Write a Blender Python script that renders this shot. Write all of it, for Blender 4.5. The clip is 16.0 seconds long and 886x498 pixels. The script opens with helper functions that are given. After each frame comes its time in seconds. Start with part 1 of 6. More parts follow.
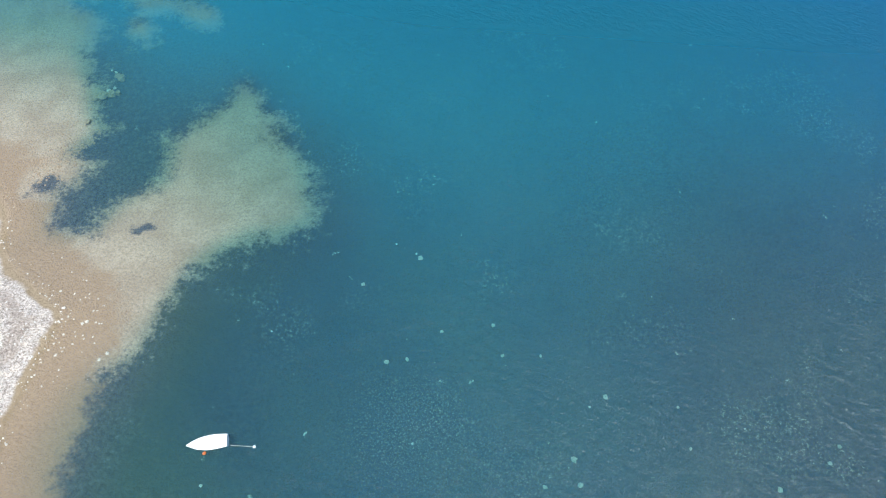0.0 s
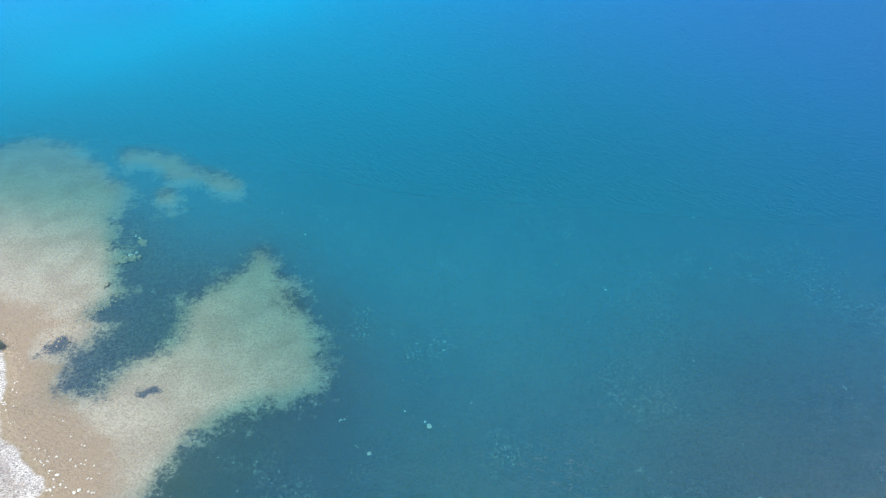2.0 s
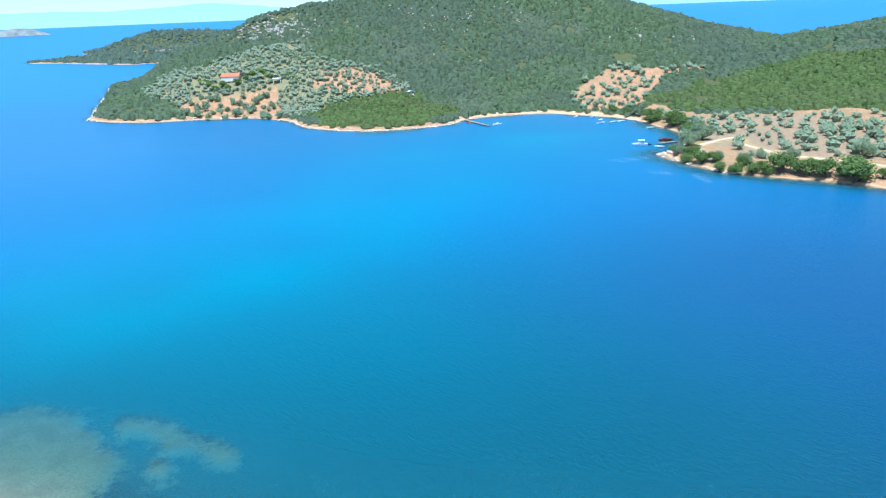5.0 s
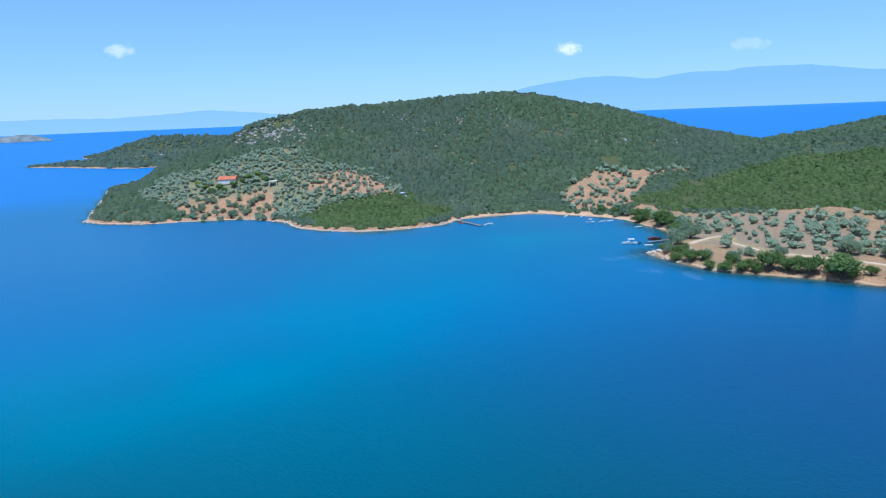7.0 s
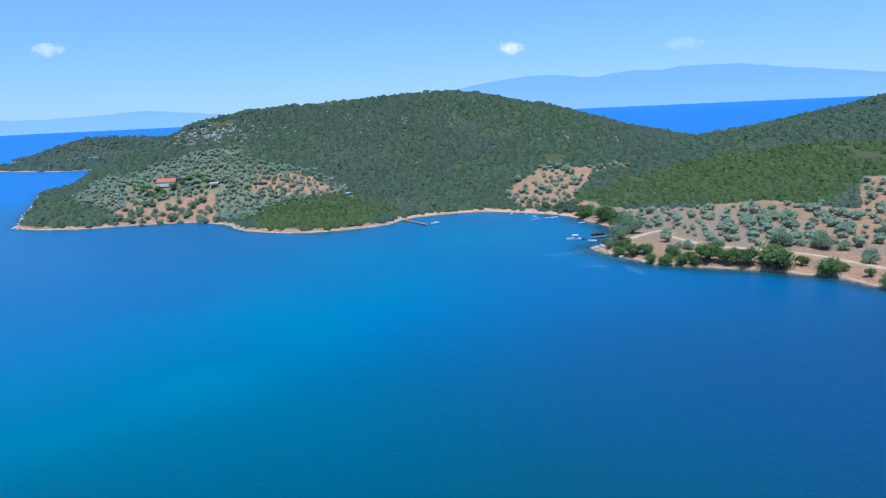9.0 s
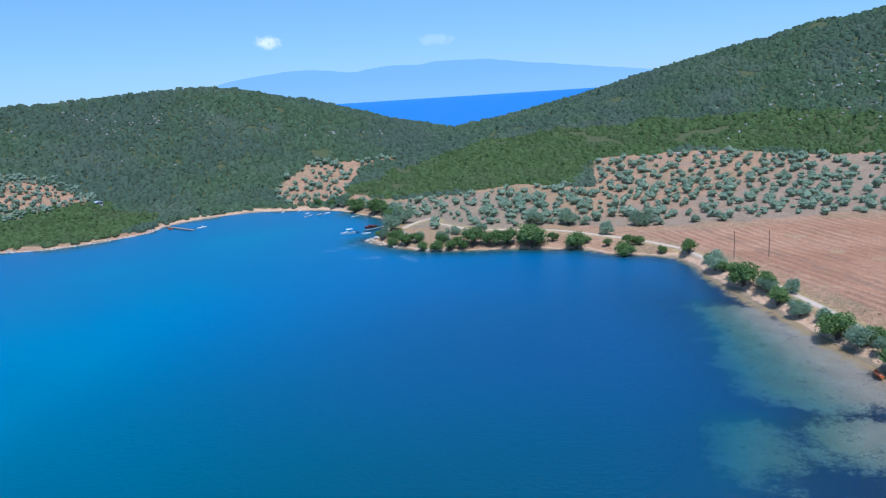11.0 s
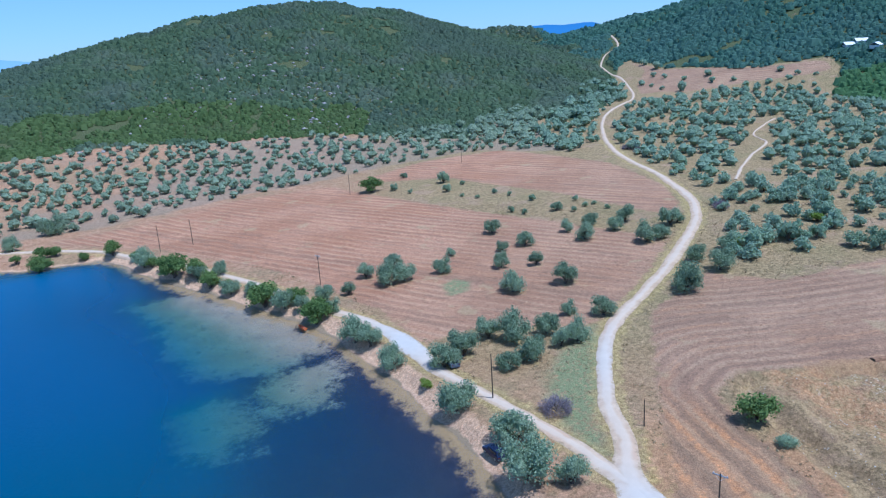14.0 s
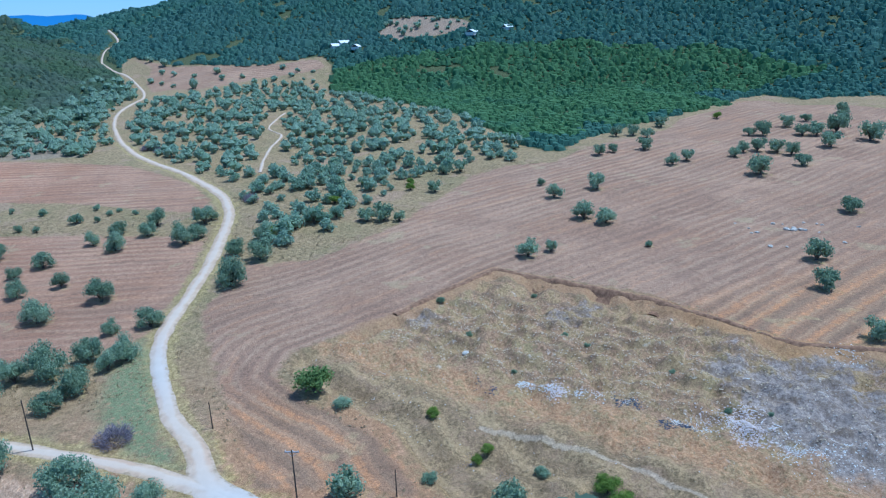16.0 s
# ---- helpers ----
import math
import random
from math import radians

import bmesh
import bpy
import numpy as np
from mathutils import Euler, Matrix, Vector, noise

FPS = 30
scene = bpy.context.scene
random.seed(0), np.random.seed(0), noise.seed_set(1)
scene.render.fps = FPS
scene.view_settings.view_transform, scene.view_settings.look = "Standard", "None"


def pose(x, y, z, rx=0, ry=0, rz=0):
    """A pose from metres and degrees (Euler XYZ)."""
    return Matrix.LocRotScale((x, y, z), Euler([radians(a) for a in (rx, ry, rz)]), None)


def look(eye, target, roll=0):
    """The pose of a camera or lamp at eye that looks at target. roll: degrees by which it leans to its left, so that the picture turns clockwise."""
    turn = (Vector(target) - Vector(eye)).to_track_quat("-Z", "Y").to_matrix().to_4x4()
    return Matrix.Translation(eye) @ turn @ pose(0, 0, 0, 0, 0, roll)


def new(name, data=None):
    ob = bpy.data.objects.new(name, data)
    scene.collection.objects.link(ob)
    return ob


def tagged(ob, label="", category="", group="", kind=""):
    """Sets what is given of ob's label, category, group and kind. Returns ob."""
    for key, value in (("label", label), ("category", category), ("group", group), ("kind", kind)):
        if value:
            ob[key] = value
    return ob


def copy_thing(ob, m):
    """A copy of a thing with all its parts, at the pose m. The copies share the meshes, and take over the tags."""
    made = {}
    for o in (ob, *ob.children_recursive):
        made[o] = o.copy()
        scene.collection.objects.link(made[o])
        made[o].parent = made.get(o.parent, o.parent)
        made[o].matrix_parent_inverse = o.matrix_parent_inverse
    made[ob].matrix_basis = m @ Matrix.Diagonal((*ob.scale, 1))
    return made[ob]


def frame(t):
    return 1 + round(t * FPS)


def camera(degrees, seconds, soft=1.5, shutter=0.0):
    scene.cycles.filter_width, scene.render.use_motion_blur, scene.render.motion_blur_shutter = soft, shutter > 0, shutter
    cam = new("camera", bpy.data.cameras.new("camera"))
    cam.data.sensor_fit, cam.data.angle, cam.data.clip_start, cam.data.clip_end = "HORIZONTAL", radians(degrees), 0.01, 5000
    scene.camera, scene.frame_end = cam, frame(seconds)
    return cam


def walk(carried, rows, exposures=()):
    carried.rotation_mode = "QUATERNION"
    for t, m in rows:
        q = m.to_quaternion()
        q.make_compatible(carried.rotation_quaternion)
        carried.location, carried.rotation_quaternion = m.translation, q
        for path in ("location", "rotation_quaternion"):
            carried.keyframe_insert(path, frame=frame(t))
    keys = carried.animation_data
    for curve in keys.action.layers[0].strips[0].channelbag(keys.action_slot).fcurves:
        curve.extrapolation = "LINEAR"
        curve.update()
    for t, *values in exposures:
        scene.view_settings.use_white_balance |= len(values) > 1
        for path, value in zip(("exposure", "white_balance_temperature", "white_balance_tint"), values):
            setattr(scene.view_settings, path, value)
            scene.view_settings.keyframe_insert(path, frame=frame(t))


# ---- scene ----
cam = camera(65.1, 16.0, soft=1.2)
# a drone that hovers 55 m over the bay, lifts its gaze and then turns to the right
PATH = [
    (0.0, pose(0, 0, 55, 35.61, 1.39, -2.02)),
    (0.5, pose(0, 0, 55, 38.38, 1.42, -1.47)),
    (1.0, pose(0, 0, 55, 42.02, 1.49, -1.24)),
    (1.5, pose(0, 0, 55, 45.65, 1.55, -1.06)),
    (2.0, pose(0, 0, 55, 49.24, 1.59, -0.98)),
    (2.5, pose(0, 0, 55, 52.75, 1.69, -0.98)),
    (3.0, pose(0, 0, 55, 56.30, 1.79, -1.00)),
    (3.5, pose(0, 0, 55, 59.96, 1.77, -0.89)),
    (4.0, pose(0, 0, 55, 63.45, 2.07, -1.11)),
    (4.5, pose(0, 0, 55, 67.15, 2.11, -1.08)),
    (5.0, pose(0, 0, 55, 70.85, 2.09, -1.05)),
    (5.2, pose(0, 0, 55, 72.32, 2.10, -1.04)),
    (7.3, pose(0, 0, 55, 79.10, 2.30, -2.16)),
    (7.5, pose(0, 0, 55, 79.06, 2.29, -2.67)),
    (8.0, pose(0, 0, 55, 78.96, 2.37, -3.43)),
    (8.2, pose(0, 0, 55, 78.92, 2.38, -3.59)),
    (10.3, pose(0, 0, 55, 77.92, 3.27, -17.60)),
    (10.5, pose(0, 0, 55, 77.76, 3.38, -20.01)),
    (11.0, pose(0, 0, 55, 77.34, 3.58, -25.21)),
    (11.5, pose(0, 0, 55, 76.90, 3.61, -30.89)),
    (12.0, pose(0, 0, 55, 76.36, 3.62, -38.01)),
    (12.5, pose(0, 0, 55, 75.78, 3.63, -45.42)),
    (13.0, pose(0, 0, 55, 75.25, 3.58, -52.96)),
    (13.5, pose(0, 0, 55, 74.65, 3.47, -61.60)),
    (14.0, pose(0, 0, 55, 73.99, 3.23, -71.48)),
    (14.5, pose(0, 0, 55, 73.36, 2.83, -82.05)),
    (15.0, pose(0, 0, 55, 72.88, 2.41, -91.50)),
    (15.5, pose(0, 0, 55, 72.54, 1.96, -99.52)),
    (16.0, pose(0, 0, 55, 72.25, 1.34, -109.27)),
]
EXPOSURES = [(0.0, 0.93, 6400, 2), (1.5, 1.05, 6200, 2), (3.5, 1.02, 5950, 0), (5.2, 0.97, 5750, 2), (6.2, 0.53, 5600, 4), (7.3, 0.21, 5390, 7), (10.5, 0.14, 5270, 9), (13.5, 0.18, 5040, 9), (14.8, 0.17, 4850, 7), (16.0, 0.08, 4690, 2)]
walk(cam, PATH, EXPOSURES)

# ---- sky and sun ----
SUN_HEIGHT, SUN_FROM = 70.0, Vector((-0.14, -0.99, 0))
sky_world = bpy.data.worlds.new("sky")
scene.world = sky_world
sky_world.use_nodes = True
_nt = sky_world.node_tree
_sky = _nt.nodes.new("ShaderNodeTexSky")
_sky.sky_type, _sky.sun_disc = "NISHITA", False
_sky.sun_elevation, _sky.sun_rotation = radians(SUN_HEIGHT), math.atan2(SUN_FROM.x, SUN_FROM.y)
_sky.air_density, _sky.dust_density, _sky.ozone_density = 1.0, 0.1, 3.0
_soft = _nt.nodes.new("ShaderNodeGamma")
_soft.inputs[1].default_value = 0.62
_lo, _hi = _nt.nodes.new("ShaderNodeVectorMath"), _nt.nodes.new("ShaderNodeVectorMath")
_lo.operation = _hi.operation = "MULTIPLY"
_lo.inputs[1].default_value, _hi.inputs[1].default_value = (0.14, 0.14, 0.14), (3.55, 5.0, 6.8)
_nt.links.new(_sky.outputs[0], _lo.inputs[0])
_nt.links.new(_lo.outputs[0], _soft.inputs[0])
_nt.links.new(_soft.outputs[0], _hi.inputs[0])
_nt.links.new(_hi.outputs[0], _nt.nodes["Background"].inputs[0])
_nt.nodes["Background"].inputs[1].default_value = 0.118
sun = new("sun", bpy.data.lights.new("sun", "SUN"))
sun.data.energy, sun.data.angle, sun.data.color = 3.8, radians(0.5), (1.0, 0.96, 0.90)
_to = -(SUN_FROM.normalized() * math.cos(radians(SUN_HEIGHT)) + Vector((0, 0, math.sin(radians(SUN_HEIGHT)))))
sun.matrix_world = look((0, 0, 900), Vector((0, 0, 900)) + _to)


# ---- materials ----
def material(name):
    m = bpy.data.materials.new(name)
    m.use_nodes = True
    m.node_tree.nodes.clear()
    return m


class Graph:
    """A short hand for node trees."""

    def __init__(self, mat):
        self.t = mat.node_tree

    def node(self, kind, ins=(), **props):
        n = self.t.nodes.new(kind)
        for key, value in props.items():
            if key == "operation":
                n.operation = value
            elif key == "blend":
                n.blend_type = value
            elif key == "attribute":
                n.attribute_name = value
            elif key == "wave":
                n.wave_profile = value
            elif key == "distance":
                n.distance = value
        for key, value in dict(ins).items():
            sock = n.inputs[key]
            if hasattr(value, "is_output"):
                self.t.links.new(value, sock)
            else:
                sock.default_value = value
        return n

    def math(self, op, a, b=0.0, c=0.0):
        return self.node("ShaderNodeMath", {0: a, 1: b, 2: c}, operation=op).outputs[0]

    def mix(self, fac, a, b, blend="MIX"):
        n = self.t.nodes.new("ShaderNodeMix")
        n.data_type, n.blend_type = "RGBA", blend
        for sock, value in ((n.inputs[0], fac), (n.inputs[6], a), (n.inputs[7], b)):
            if hasattr(value, "is_output"):
                self.t.links.new(value, sock)
            else:
                sock.default_value = value if sock == n.inputs[0] else (*value[:3], 1)
        return n.outputs[2]

    def noise(self, scale, detail=4.0, rough=0.6, vector=None, warp=0.0):
        n = self.t.nodes.new("ShaderNodeTexNoise")
        n.inputs["Scale"].default_value, n.inputs["Detail"].default_value = scale, detail
        n.inputs["Roughness"].default_value, n.inputs["Distortion"].default_value = rough, warp
        self.t.links.new(vector or self.place(), n.inputs["Vector"])
        return n.outputs["Fac"]

    def place(self):
        return self.t.nodes.new("ShaderNodeNewGeometry").outputs["Position"]

    def attr(self, name):
        return self.node("ShaderNodeAttribute", attribute=name).outputs["Fac"]

    def step(self, value, low, high):
        n = self.t.nodes.new("ShaderNodeMapRange")
        n.interpolation_type = "SMOOTHSTEP"
        for sock, v in zip(n.inputs[:3], (value, low, high)):
            if hasattr(v, "is_output"):
                self.t.links.new(v, sock)
            else:
                sock.default_value = v
        return n.outputs[0]

    def ease(self, value, mid, width):
        """A soft change from 0 to 1 about a middle value."""
        e = self.math("EXPONENT", self.math("DIVIDE", self.math("SUBTRACT", mid, value), width))
        return self.math("DIVIDE", 1.0, self.math("ADD", 1.0, e))

    def finish(self, color, rough=0.9, bump=None, strength=0.4, distance=0.1, metal=0.0, specular=0.3):
        p = self.node("ShaderNodeBsdfPrincipled", {"Metallic": metal, "Specular IOR Level": specular})
        for key, value in (("Base Color", color), ("Roughness", rough)):
            if hasattr(value, "is_output"):
                self.t.links.new(value, p.inputs[key])
            else:
                p.inputs[key].default_value = (*value[:3], 1) if key == "Base Color" else value
        if bump is not None:
            b = self.node("ShaderNodeBump", {"Strength": strength, "Distance": distance, "Height": bump})
            self.t.links.new(b.outputs[0], p.inputs["Normal"])
        out = self.t.nodes.new("ShaderNodeOutputMaterial")
        self.t.links.new(p.outputs[0], out.inputs[0])
        return p


def plain(name, color, rough=0.8, vary=0.15, scale=3.0, metal=0.0):
    """A surface of one paint or stuff, with stains at two scales."""
    m = material(name)
    g = Graph(m)
    n = g.math("ADD", g.math("MULTIPLY", g.noise(scale), 0.6), g.math("MULTIPLY", g.noise(scale * 9), 0.4))
    dark = tuple(c * (1 - vary * 2) for c in color)
    light = tuple(min(1, c * (1 + vary)) for c in color)
    g.finish(g.mix(g.step(n, 0.3, 0.7), dark, light), rough, n, 0.25, 0.02, metal)
    return m


def leaves(name, dark, light, dry=None, patch=0.03, far=None):
    """Foliage: each clump has its own tone, and whole stretches differ too."""
    m = material(name)
    g = Graph(m)
    island = g.t.nodes.new("ShaderNodeNewGeometry").outputs["Random Per Island"]
    thing = g.t.nodes.new("ShaderNodeObjectInfo").outputs["Random"]
    tone = g.math("ADD", g.math("MULTIPLY", island, 0.6), g.math("MULTIPLY", thing, 0.4))
    c = g.mix(tone, dark, light)
    if dry:
        c = g.mix(g.math("MULTIPLY", g.step(g.noise(patch, 5.0), 0.48, 0.66), 0.75), c, dry)
    c = g.mix(g.math("MULTIPLY", g.noise(1.6, 3.0), 0.3), c, dark)
    if far:
        c = g.mix(g.math("MULTIPLY", g.step(g.noise(0.011, 5.0, 0.65), 0.42, 0.60), 0.8), c, far)
    top = g.node("ShaderNodeBsdfPrincipled", {"Base Color": c, "Roughness": 0.8, "Specular IOR Level": 0.08}).outputs[0]
    lit = g.node("ShaderNodeBsdfTranslucent", {"Color": c}).outputs[0]
    both = g.node("ShaderNodeMixShader", {0: 0.45, 1: top, 2: lit}).outputs[0]
    out = g.t.nodes.new("ShaderNodeOutputMaterial")
    g.t.links.new(both, out.inputs[0])
    return m


def ground_material():
    m = material("ground")
    g = Graph(m)
    inland, plough, plot = g.attr("inland"), g.attr("plough"), g.attr("plot")
    green, rows, wood, sandbed = g.attr("green"), g.attr("rows"), g.attr("wood"), g.attr("sandbed")
    n_s, n_m, n_l = g.noise(2.2, 5.0), g.noise(0.35, 5.0), g.noise(0.05, 4.0)
    # dry grass and red earth
    earth = g.mix(g.step(n_m, 0.35, 0.65), (0.37, 0.205, 0.12), (0.47, 0.285, 0.18))
    earth = g.mix(g.math("MULTIPLY", g.step(n_s, 0.4, 0.7), 0.5), earth, (0.30, 0.185, 0.12))
    straw = g.mix(g.step(n_s, 0.35, 0.65), (0.25, 0.17, 0.10), (0.40, 0.285, 0.165))
    straw = g.mix(g.math("MULTIPLY", g.step(g.noise(6.0, 6.0, 0.75), 0.45, 0.65), 0.45), straw, (0.17, 0.12, 0.07))
    straw = g.mix(g.math("MULTIPLY", g.step(n_m, 0.45, 0.62), 0.5), straw, (0.19, 0.155, 0.08))
    mixed = g.mix(g.step(g.math("ADD", n_l, g.math("MULTIPLY", g.noise(0.7, 6.0), 0.6)), 0.58, 0.84), straw, earth)
    turf = g.mix(g.step(g.noise(0.9, 7.0, 0.7), 0.35, 0.65), (0.195, 0.152, 0.075), (0.40, 0.295, 0.16))
    turf = g.mix(g.math("MULTIPLY", g.step(g.noise(0.06, 5.0), 0.48, 0.64), 0.4), turf, (0.19, 0.185, 0.08))
    turf = g.mix(g.math("MULTIPLY", g.step(g.noise(0.09, 6.0), 0.54, 0.64), 0.7), turf, (0.37, 0.255, 0.17))
    mixed = g.mix(g.math("MULTIPLY", g.attr("grassy"), 0.85), mixed, turf)
    mixed = g.mix(g.math("MULTIPLY", g.attr("sage"), 0.85), mixed, g.mix(g.step(n_s, 0.35, 0.65), (0.13, 0.15, 0.085), (0.24, 0.255, 0.16)))
    # ploughed land, its drills drawn as paler and darker bands of soil
    wob = g.math("ADD", rows, g.math("ADD", g.math("MULTIPLY", n_m, 0.7), g.math("MULTIPLY", n_l, 4.0)))
    drill = g.math("SINE", g.math("MULTIPLY", wob, 2.1))
    swath = g.math("SINE", g.math("MULTIPLY", wob, 1.25))
    lines = g.math("ADD", 0.25, g.math("MULTIPLY", g.step(g.noise(0.03, 5.0, 0.65), 0.38, 0.60), 0.75))
    along = g.node("ShaderNodeCombineXYZ", {0: g.math("MULTIPLY", wob, 0.55), 1: g.math("MULTIPLY", n_l, 5.0), 2: g.math("MULTIPLY", n_m, 1.2)}).outputs[0]
    streak = g.noise(1.0, 5.0, 0.68, along)
    warm, tilled = g.attr("warm"), g.attr("tilled")
    # the purplish lean of this far soil paints distance haze into it
    soil = g.mix(g.step(n_l, 0.35, 0.65), (0.315, 0.188, 0.122), (0.395, 0.248, 0.163))
    soil = g.mix(warm, soil, g.mix(g.step(n_l, 0.35, 0.65), (0.37, 0.182, 0.108), (0.45, 0.242, 0.152)))
    soil = g.mix(g.math("MULTIPLY", g.step(streak, 0.50, 0.40), 0.5), soil, (0.235, 0.15, 0.105))
    soil = g.mix(g.math("MULTIPLY", g.step(streak, 0.54, 0.62), 0.5), soil, (0.48, 0.265, 0.15))
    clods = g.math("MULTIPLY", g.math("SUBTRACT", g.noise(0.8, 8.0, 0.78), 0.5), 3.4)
    pale_drill = g.step(g.math("ADD", drill, clods), -0.2, 1.3)
    dark_drill = g.step(g.math("ADD", drill, clods), -0.2, -1.4)
    soil = g.mix(g.math("MULTIPLY", g.math("MULTIPLY", pale_drill, lines), 0.45), soil, g.mix(warm, (0.49, 0.335, 0.215), (0.57, 0.36, 0.225)))
    soil = g.mix(g.math("MULTIPLY", g.math("MULTIPLY", dark_drill, lines), 0.36), soil, g.mix(warm, (0.21, 0.135, 0.095), (0.27, 0.135, 0.085)))
    wheel = g.math("MULTIPLY", tilled, g.step(g.math("ADD", swath, g.math("MULTIPLY", clods, 0.5)), 0.1, 1.0))
    soil = g.mix(g.math("MULTIPLY", wheel, 0.5), soil, (0.175, 0.125, 0.095))
    soil = g.mix(g.math("MULTIPLY", g.math("MULTIPLY", tilled, g.step(g.math("ADD", swath, clods), -0.4, -1.3)), 0.7), soil, (0.55, 0.275, 0.135))
    soil = g.mix(g.math("MULTIPLY", g.step(g.noise(0.11, 5.0), 0.60, 0.68), 0.5), soil, (0.43, 0.33, 0.19))
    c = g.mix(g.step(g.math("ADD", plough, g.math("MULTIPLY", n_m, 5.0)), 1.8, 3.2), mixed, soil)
    # the dug plot: grey rubble, straw and red spoil
    n_p, n_q = g.noise(0.35, 9.0, 0.78), g.noise(1.9, 8.0, 0.78)
    straw_p = g.mix(g.step(n_q, 0.38, 0.62), (0.25, 0.175, 0.085), (0.48, 0.335, 0.18))
    straw_p = g.mix(g.math("MULTIPLY", g.step(g.noise(0.10, 5.0), 0.50, 0.64), 0.3), straw_p, (0.30, 0.27, 0.12))
    dirt = g.mix(g.step(n_q, 0.38, 0.62), (0.22, 0.135, 0.08), (0.45, 0.285, 0.17))
    rub = g.mix(g.step(n_p, 0.44, 0.56), straw_p, dirt)
    ash = g.mix(g.step(n_q, 0.36, 0.64), (0.20, 0.155, 0.13), (0.42, 0.35, 0.305))
    ash = g.mix(g.math("MULTIPLY", g.step(g.noise(0.5, 7.0, 0.7), 0.54, 0.66), 0.6), ash, (0.17, 0.135, 0.12))
    rub = g.mix(g.step(g.math("ADD", g.attr("grey"), g.math("MULTIPLY", g.math("SUBTRACT", n_p, 0.5), 3.4)), 0.45, 0.95), rub, ash)
    rub = g.mix(g.math("MULTIPLY", g.step(g.noise(0.8, 9.0, 0.8), 0.57, 0.66), 0.75), rub, (0.64, 0.585, 0.51))
    tip = g.math("ADD", g.attr("tip"), g.math("MULTIPLY", g.math("SUBTRACT", g.noise(0.14, 7.0, 0.7), 0.5), 10.0))
    ridge = g.math("SINE", g.math("MULTIPLY", tip, 1.5))
    rub = g.mix(g.math("MULTIPLY", g.math("MULTIPLY", g.step(ridge, 0.0, 0.9), g.step(tip, -1.0, -4.0)), g.math("MULTIPLY", g.step(n_p, 0.35, 0.6), 0.6)), rub, (0.165, 0.115, 0.075))
    rub = g.mix(g.math("MULTIPLY", g.math("MULTIPLY", g.step(tip, -0.5, 2.0), g.step(tip, 12.0, 6.0)), g.math("MULTIPLY", g.step(n_p, 0.36, 0.6), 0.85)), rub, g.mix(g.step(n_q, 0.38, 0.62), (0.36, 0.19, 0.09), (0.52, 0.315, 0.17)))
    heath = g.mix(g.step(n_q, 0.38, 0.62), (0.17, 0.12, 0.066), (0.42, 0.295, 0.16))
    mown = g.math("SINE", g.math("ADD", g.math("MULTIPLY", rows, 1.15), g.math("MULTIPLY", g.noise(0.2, 7.0, 0.7), 5.0)))
    heath = g.mix(g.math("MULTIPLY", g.step(mown, 0.1, 0.9), 0.5), heath, (0.19, 0.13, 0.075))
    heath = g.mix(g.math("MULTIPLY", g.step(mown, -0.4, -1.0), 0.5), heath, (0.50, 0.35, 0.185))
    heath = g.mix(g.math("MULTIPLY", g.step(g.noise(0.25, 7.0, 0.7), 0.50, 0.62), 0.6), heath, (0.36, 0.24, 0.155))
    rub = g.mix(g.math("MULTIPLY", g.step(tip, 6.0, 12.0), 0.85), rub, heath)
    rub = g.mix(g.math("MULTIPLY", g.step(g.math("ADD", g.attr("lane"), g.math("MULTIPLY", g.math("SUBTRACT", n_q, 0.5), 1.6)), 0.5, 0.9), 0.5), rub, (0.58, 0.47, 0.35))
    c = g.mix(g.step(g.math("ADD", plot, g.math("MULTIPLY", n_m, 4.0)), 1.4, 2.6), c, rub)
    # the red cut bank round it
    rim = g.math("ADD", plot, g.math("MULTIPLY", g.math("SUBTRACT", g.noise(0.45, 7.0, 0.75), 0.5), 4.0))
    bank = g.math("MULTIPLY", g.math("MULTIPLY", g.step(rim, -2.2, -1.2), g.step(rim, 2.8, 1.8)), g.step(g.attr("tip"), 4.0, -3.0))
    c = g.mix(g.math("MULTIPLY", bank, 0.8), c, g.mix(n_s, (0.30, 0.165, 0.085), (0.48, 0.30, 0.165)))
    # trodden grey earth under the olive groves
    c = g.mix(g.math("MULTIPLY", g.step(g.math("ADD", g.attr("drab"), g.math("MULTIPLY", g.math("SUBTRACT", g.noise(0.06, 6.0, 0.7), 0.5), 2.2)), 0.3, 1.0), 0.7), c, g.mix(g.step(n_s, 0.35, 0.65), (0.22, 0.175, 0.125), (0.36, 0.28, 0.215)))
    # golden grass on verges and under single trees
    golden = g.mix(g.step(g.noise(1.6, 8.0, 0.75), 0.36, 0.64), (0.26, 0.195, 0.075), (0.56, 0.43, 0.20))
    c = g.mix(g.math("MULTIPLY", g.step(g.math("ADD", g.attr("verge"), g.math("MULTIPLY", g.math("SUBTRACT", g.noise(0.5, 7.0, 0.7), 0.5), 1.8)), 0.35, 0.85), 0.75), c, golden)
    # weeds
    weed = g.mix(n_s, (0.12, 0.165, 0.075), (0.27, 0.32, 0.17))
    c = g.mix(g.math("MULTIPLY", g.math("MULTIPLY", g.step(g.math("ADD", green, g.math("MULTIPLY", n_m, 6.0)), 1.0, 5.0), g.step(g.noise(1.5, 6.0, 0.7), 0.32, 0.52)), 0.85), c, weed)
    # woodland floor with grey rocks
    rock = g.mix(g.step(n_s, 0.4, 0.6), (0.30, 0.27, 0.24), (0.46, 0.43, 0.40))
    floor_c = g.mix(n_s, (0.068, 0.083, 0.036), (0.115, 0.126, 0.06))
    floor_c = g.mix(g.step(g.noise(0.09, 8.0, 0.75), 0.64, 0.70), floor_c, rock)
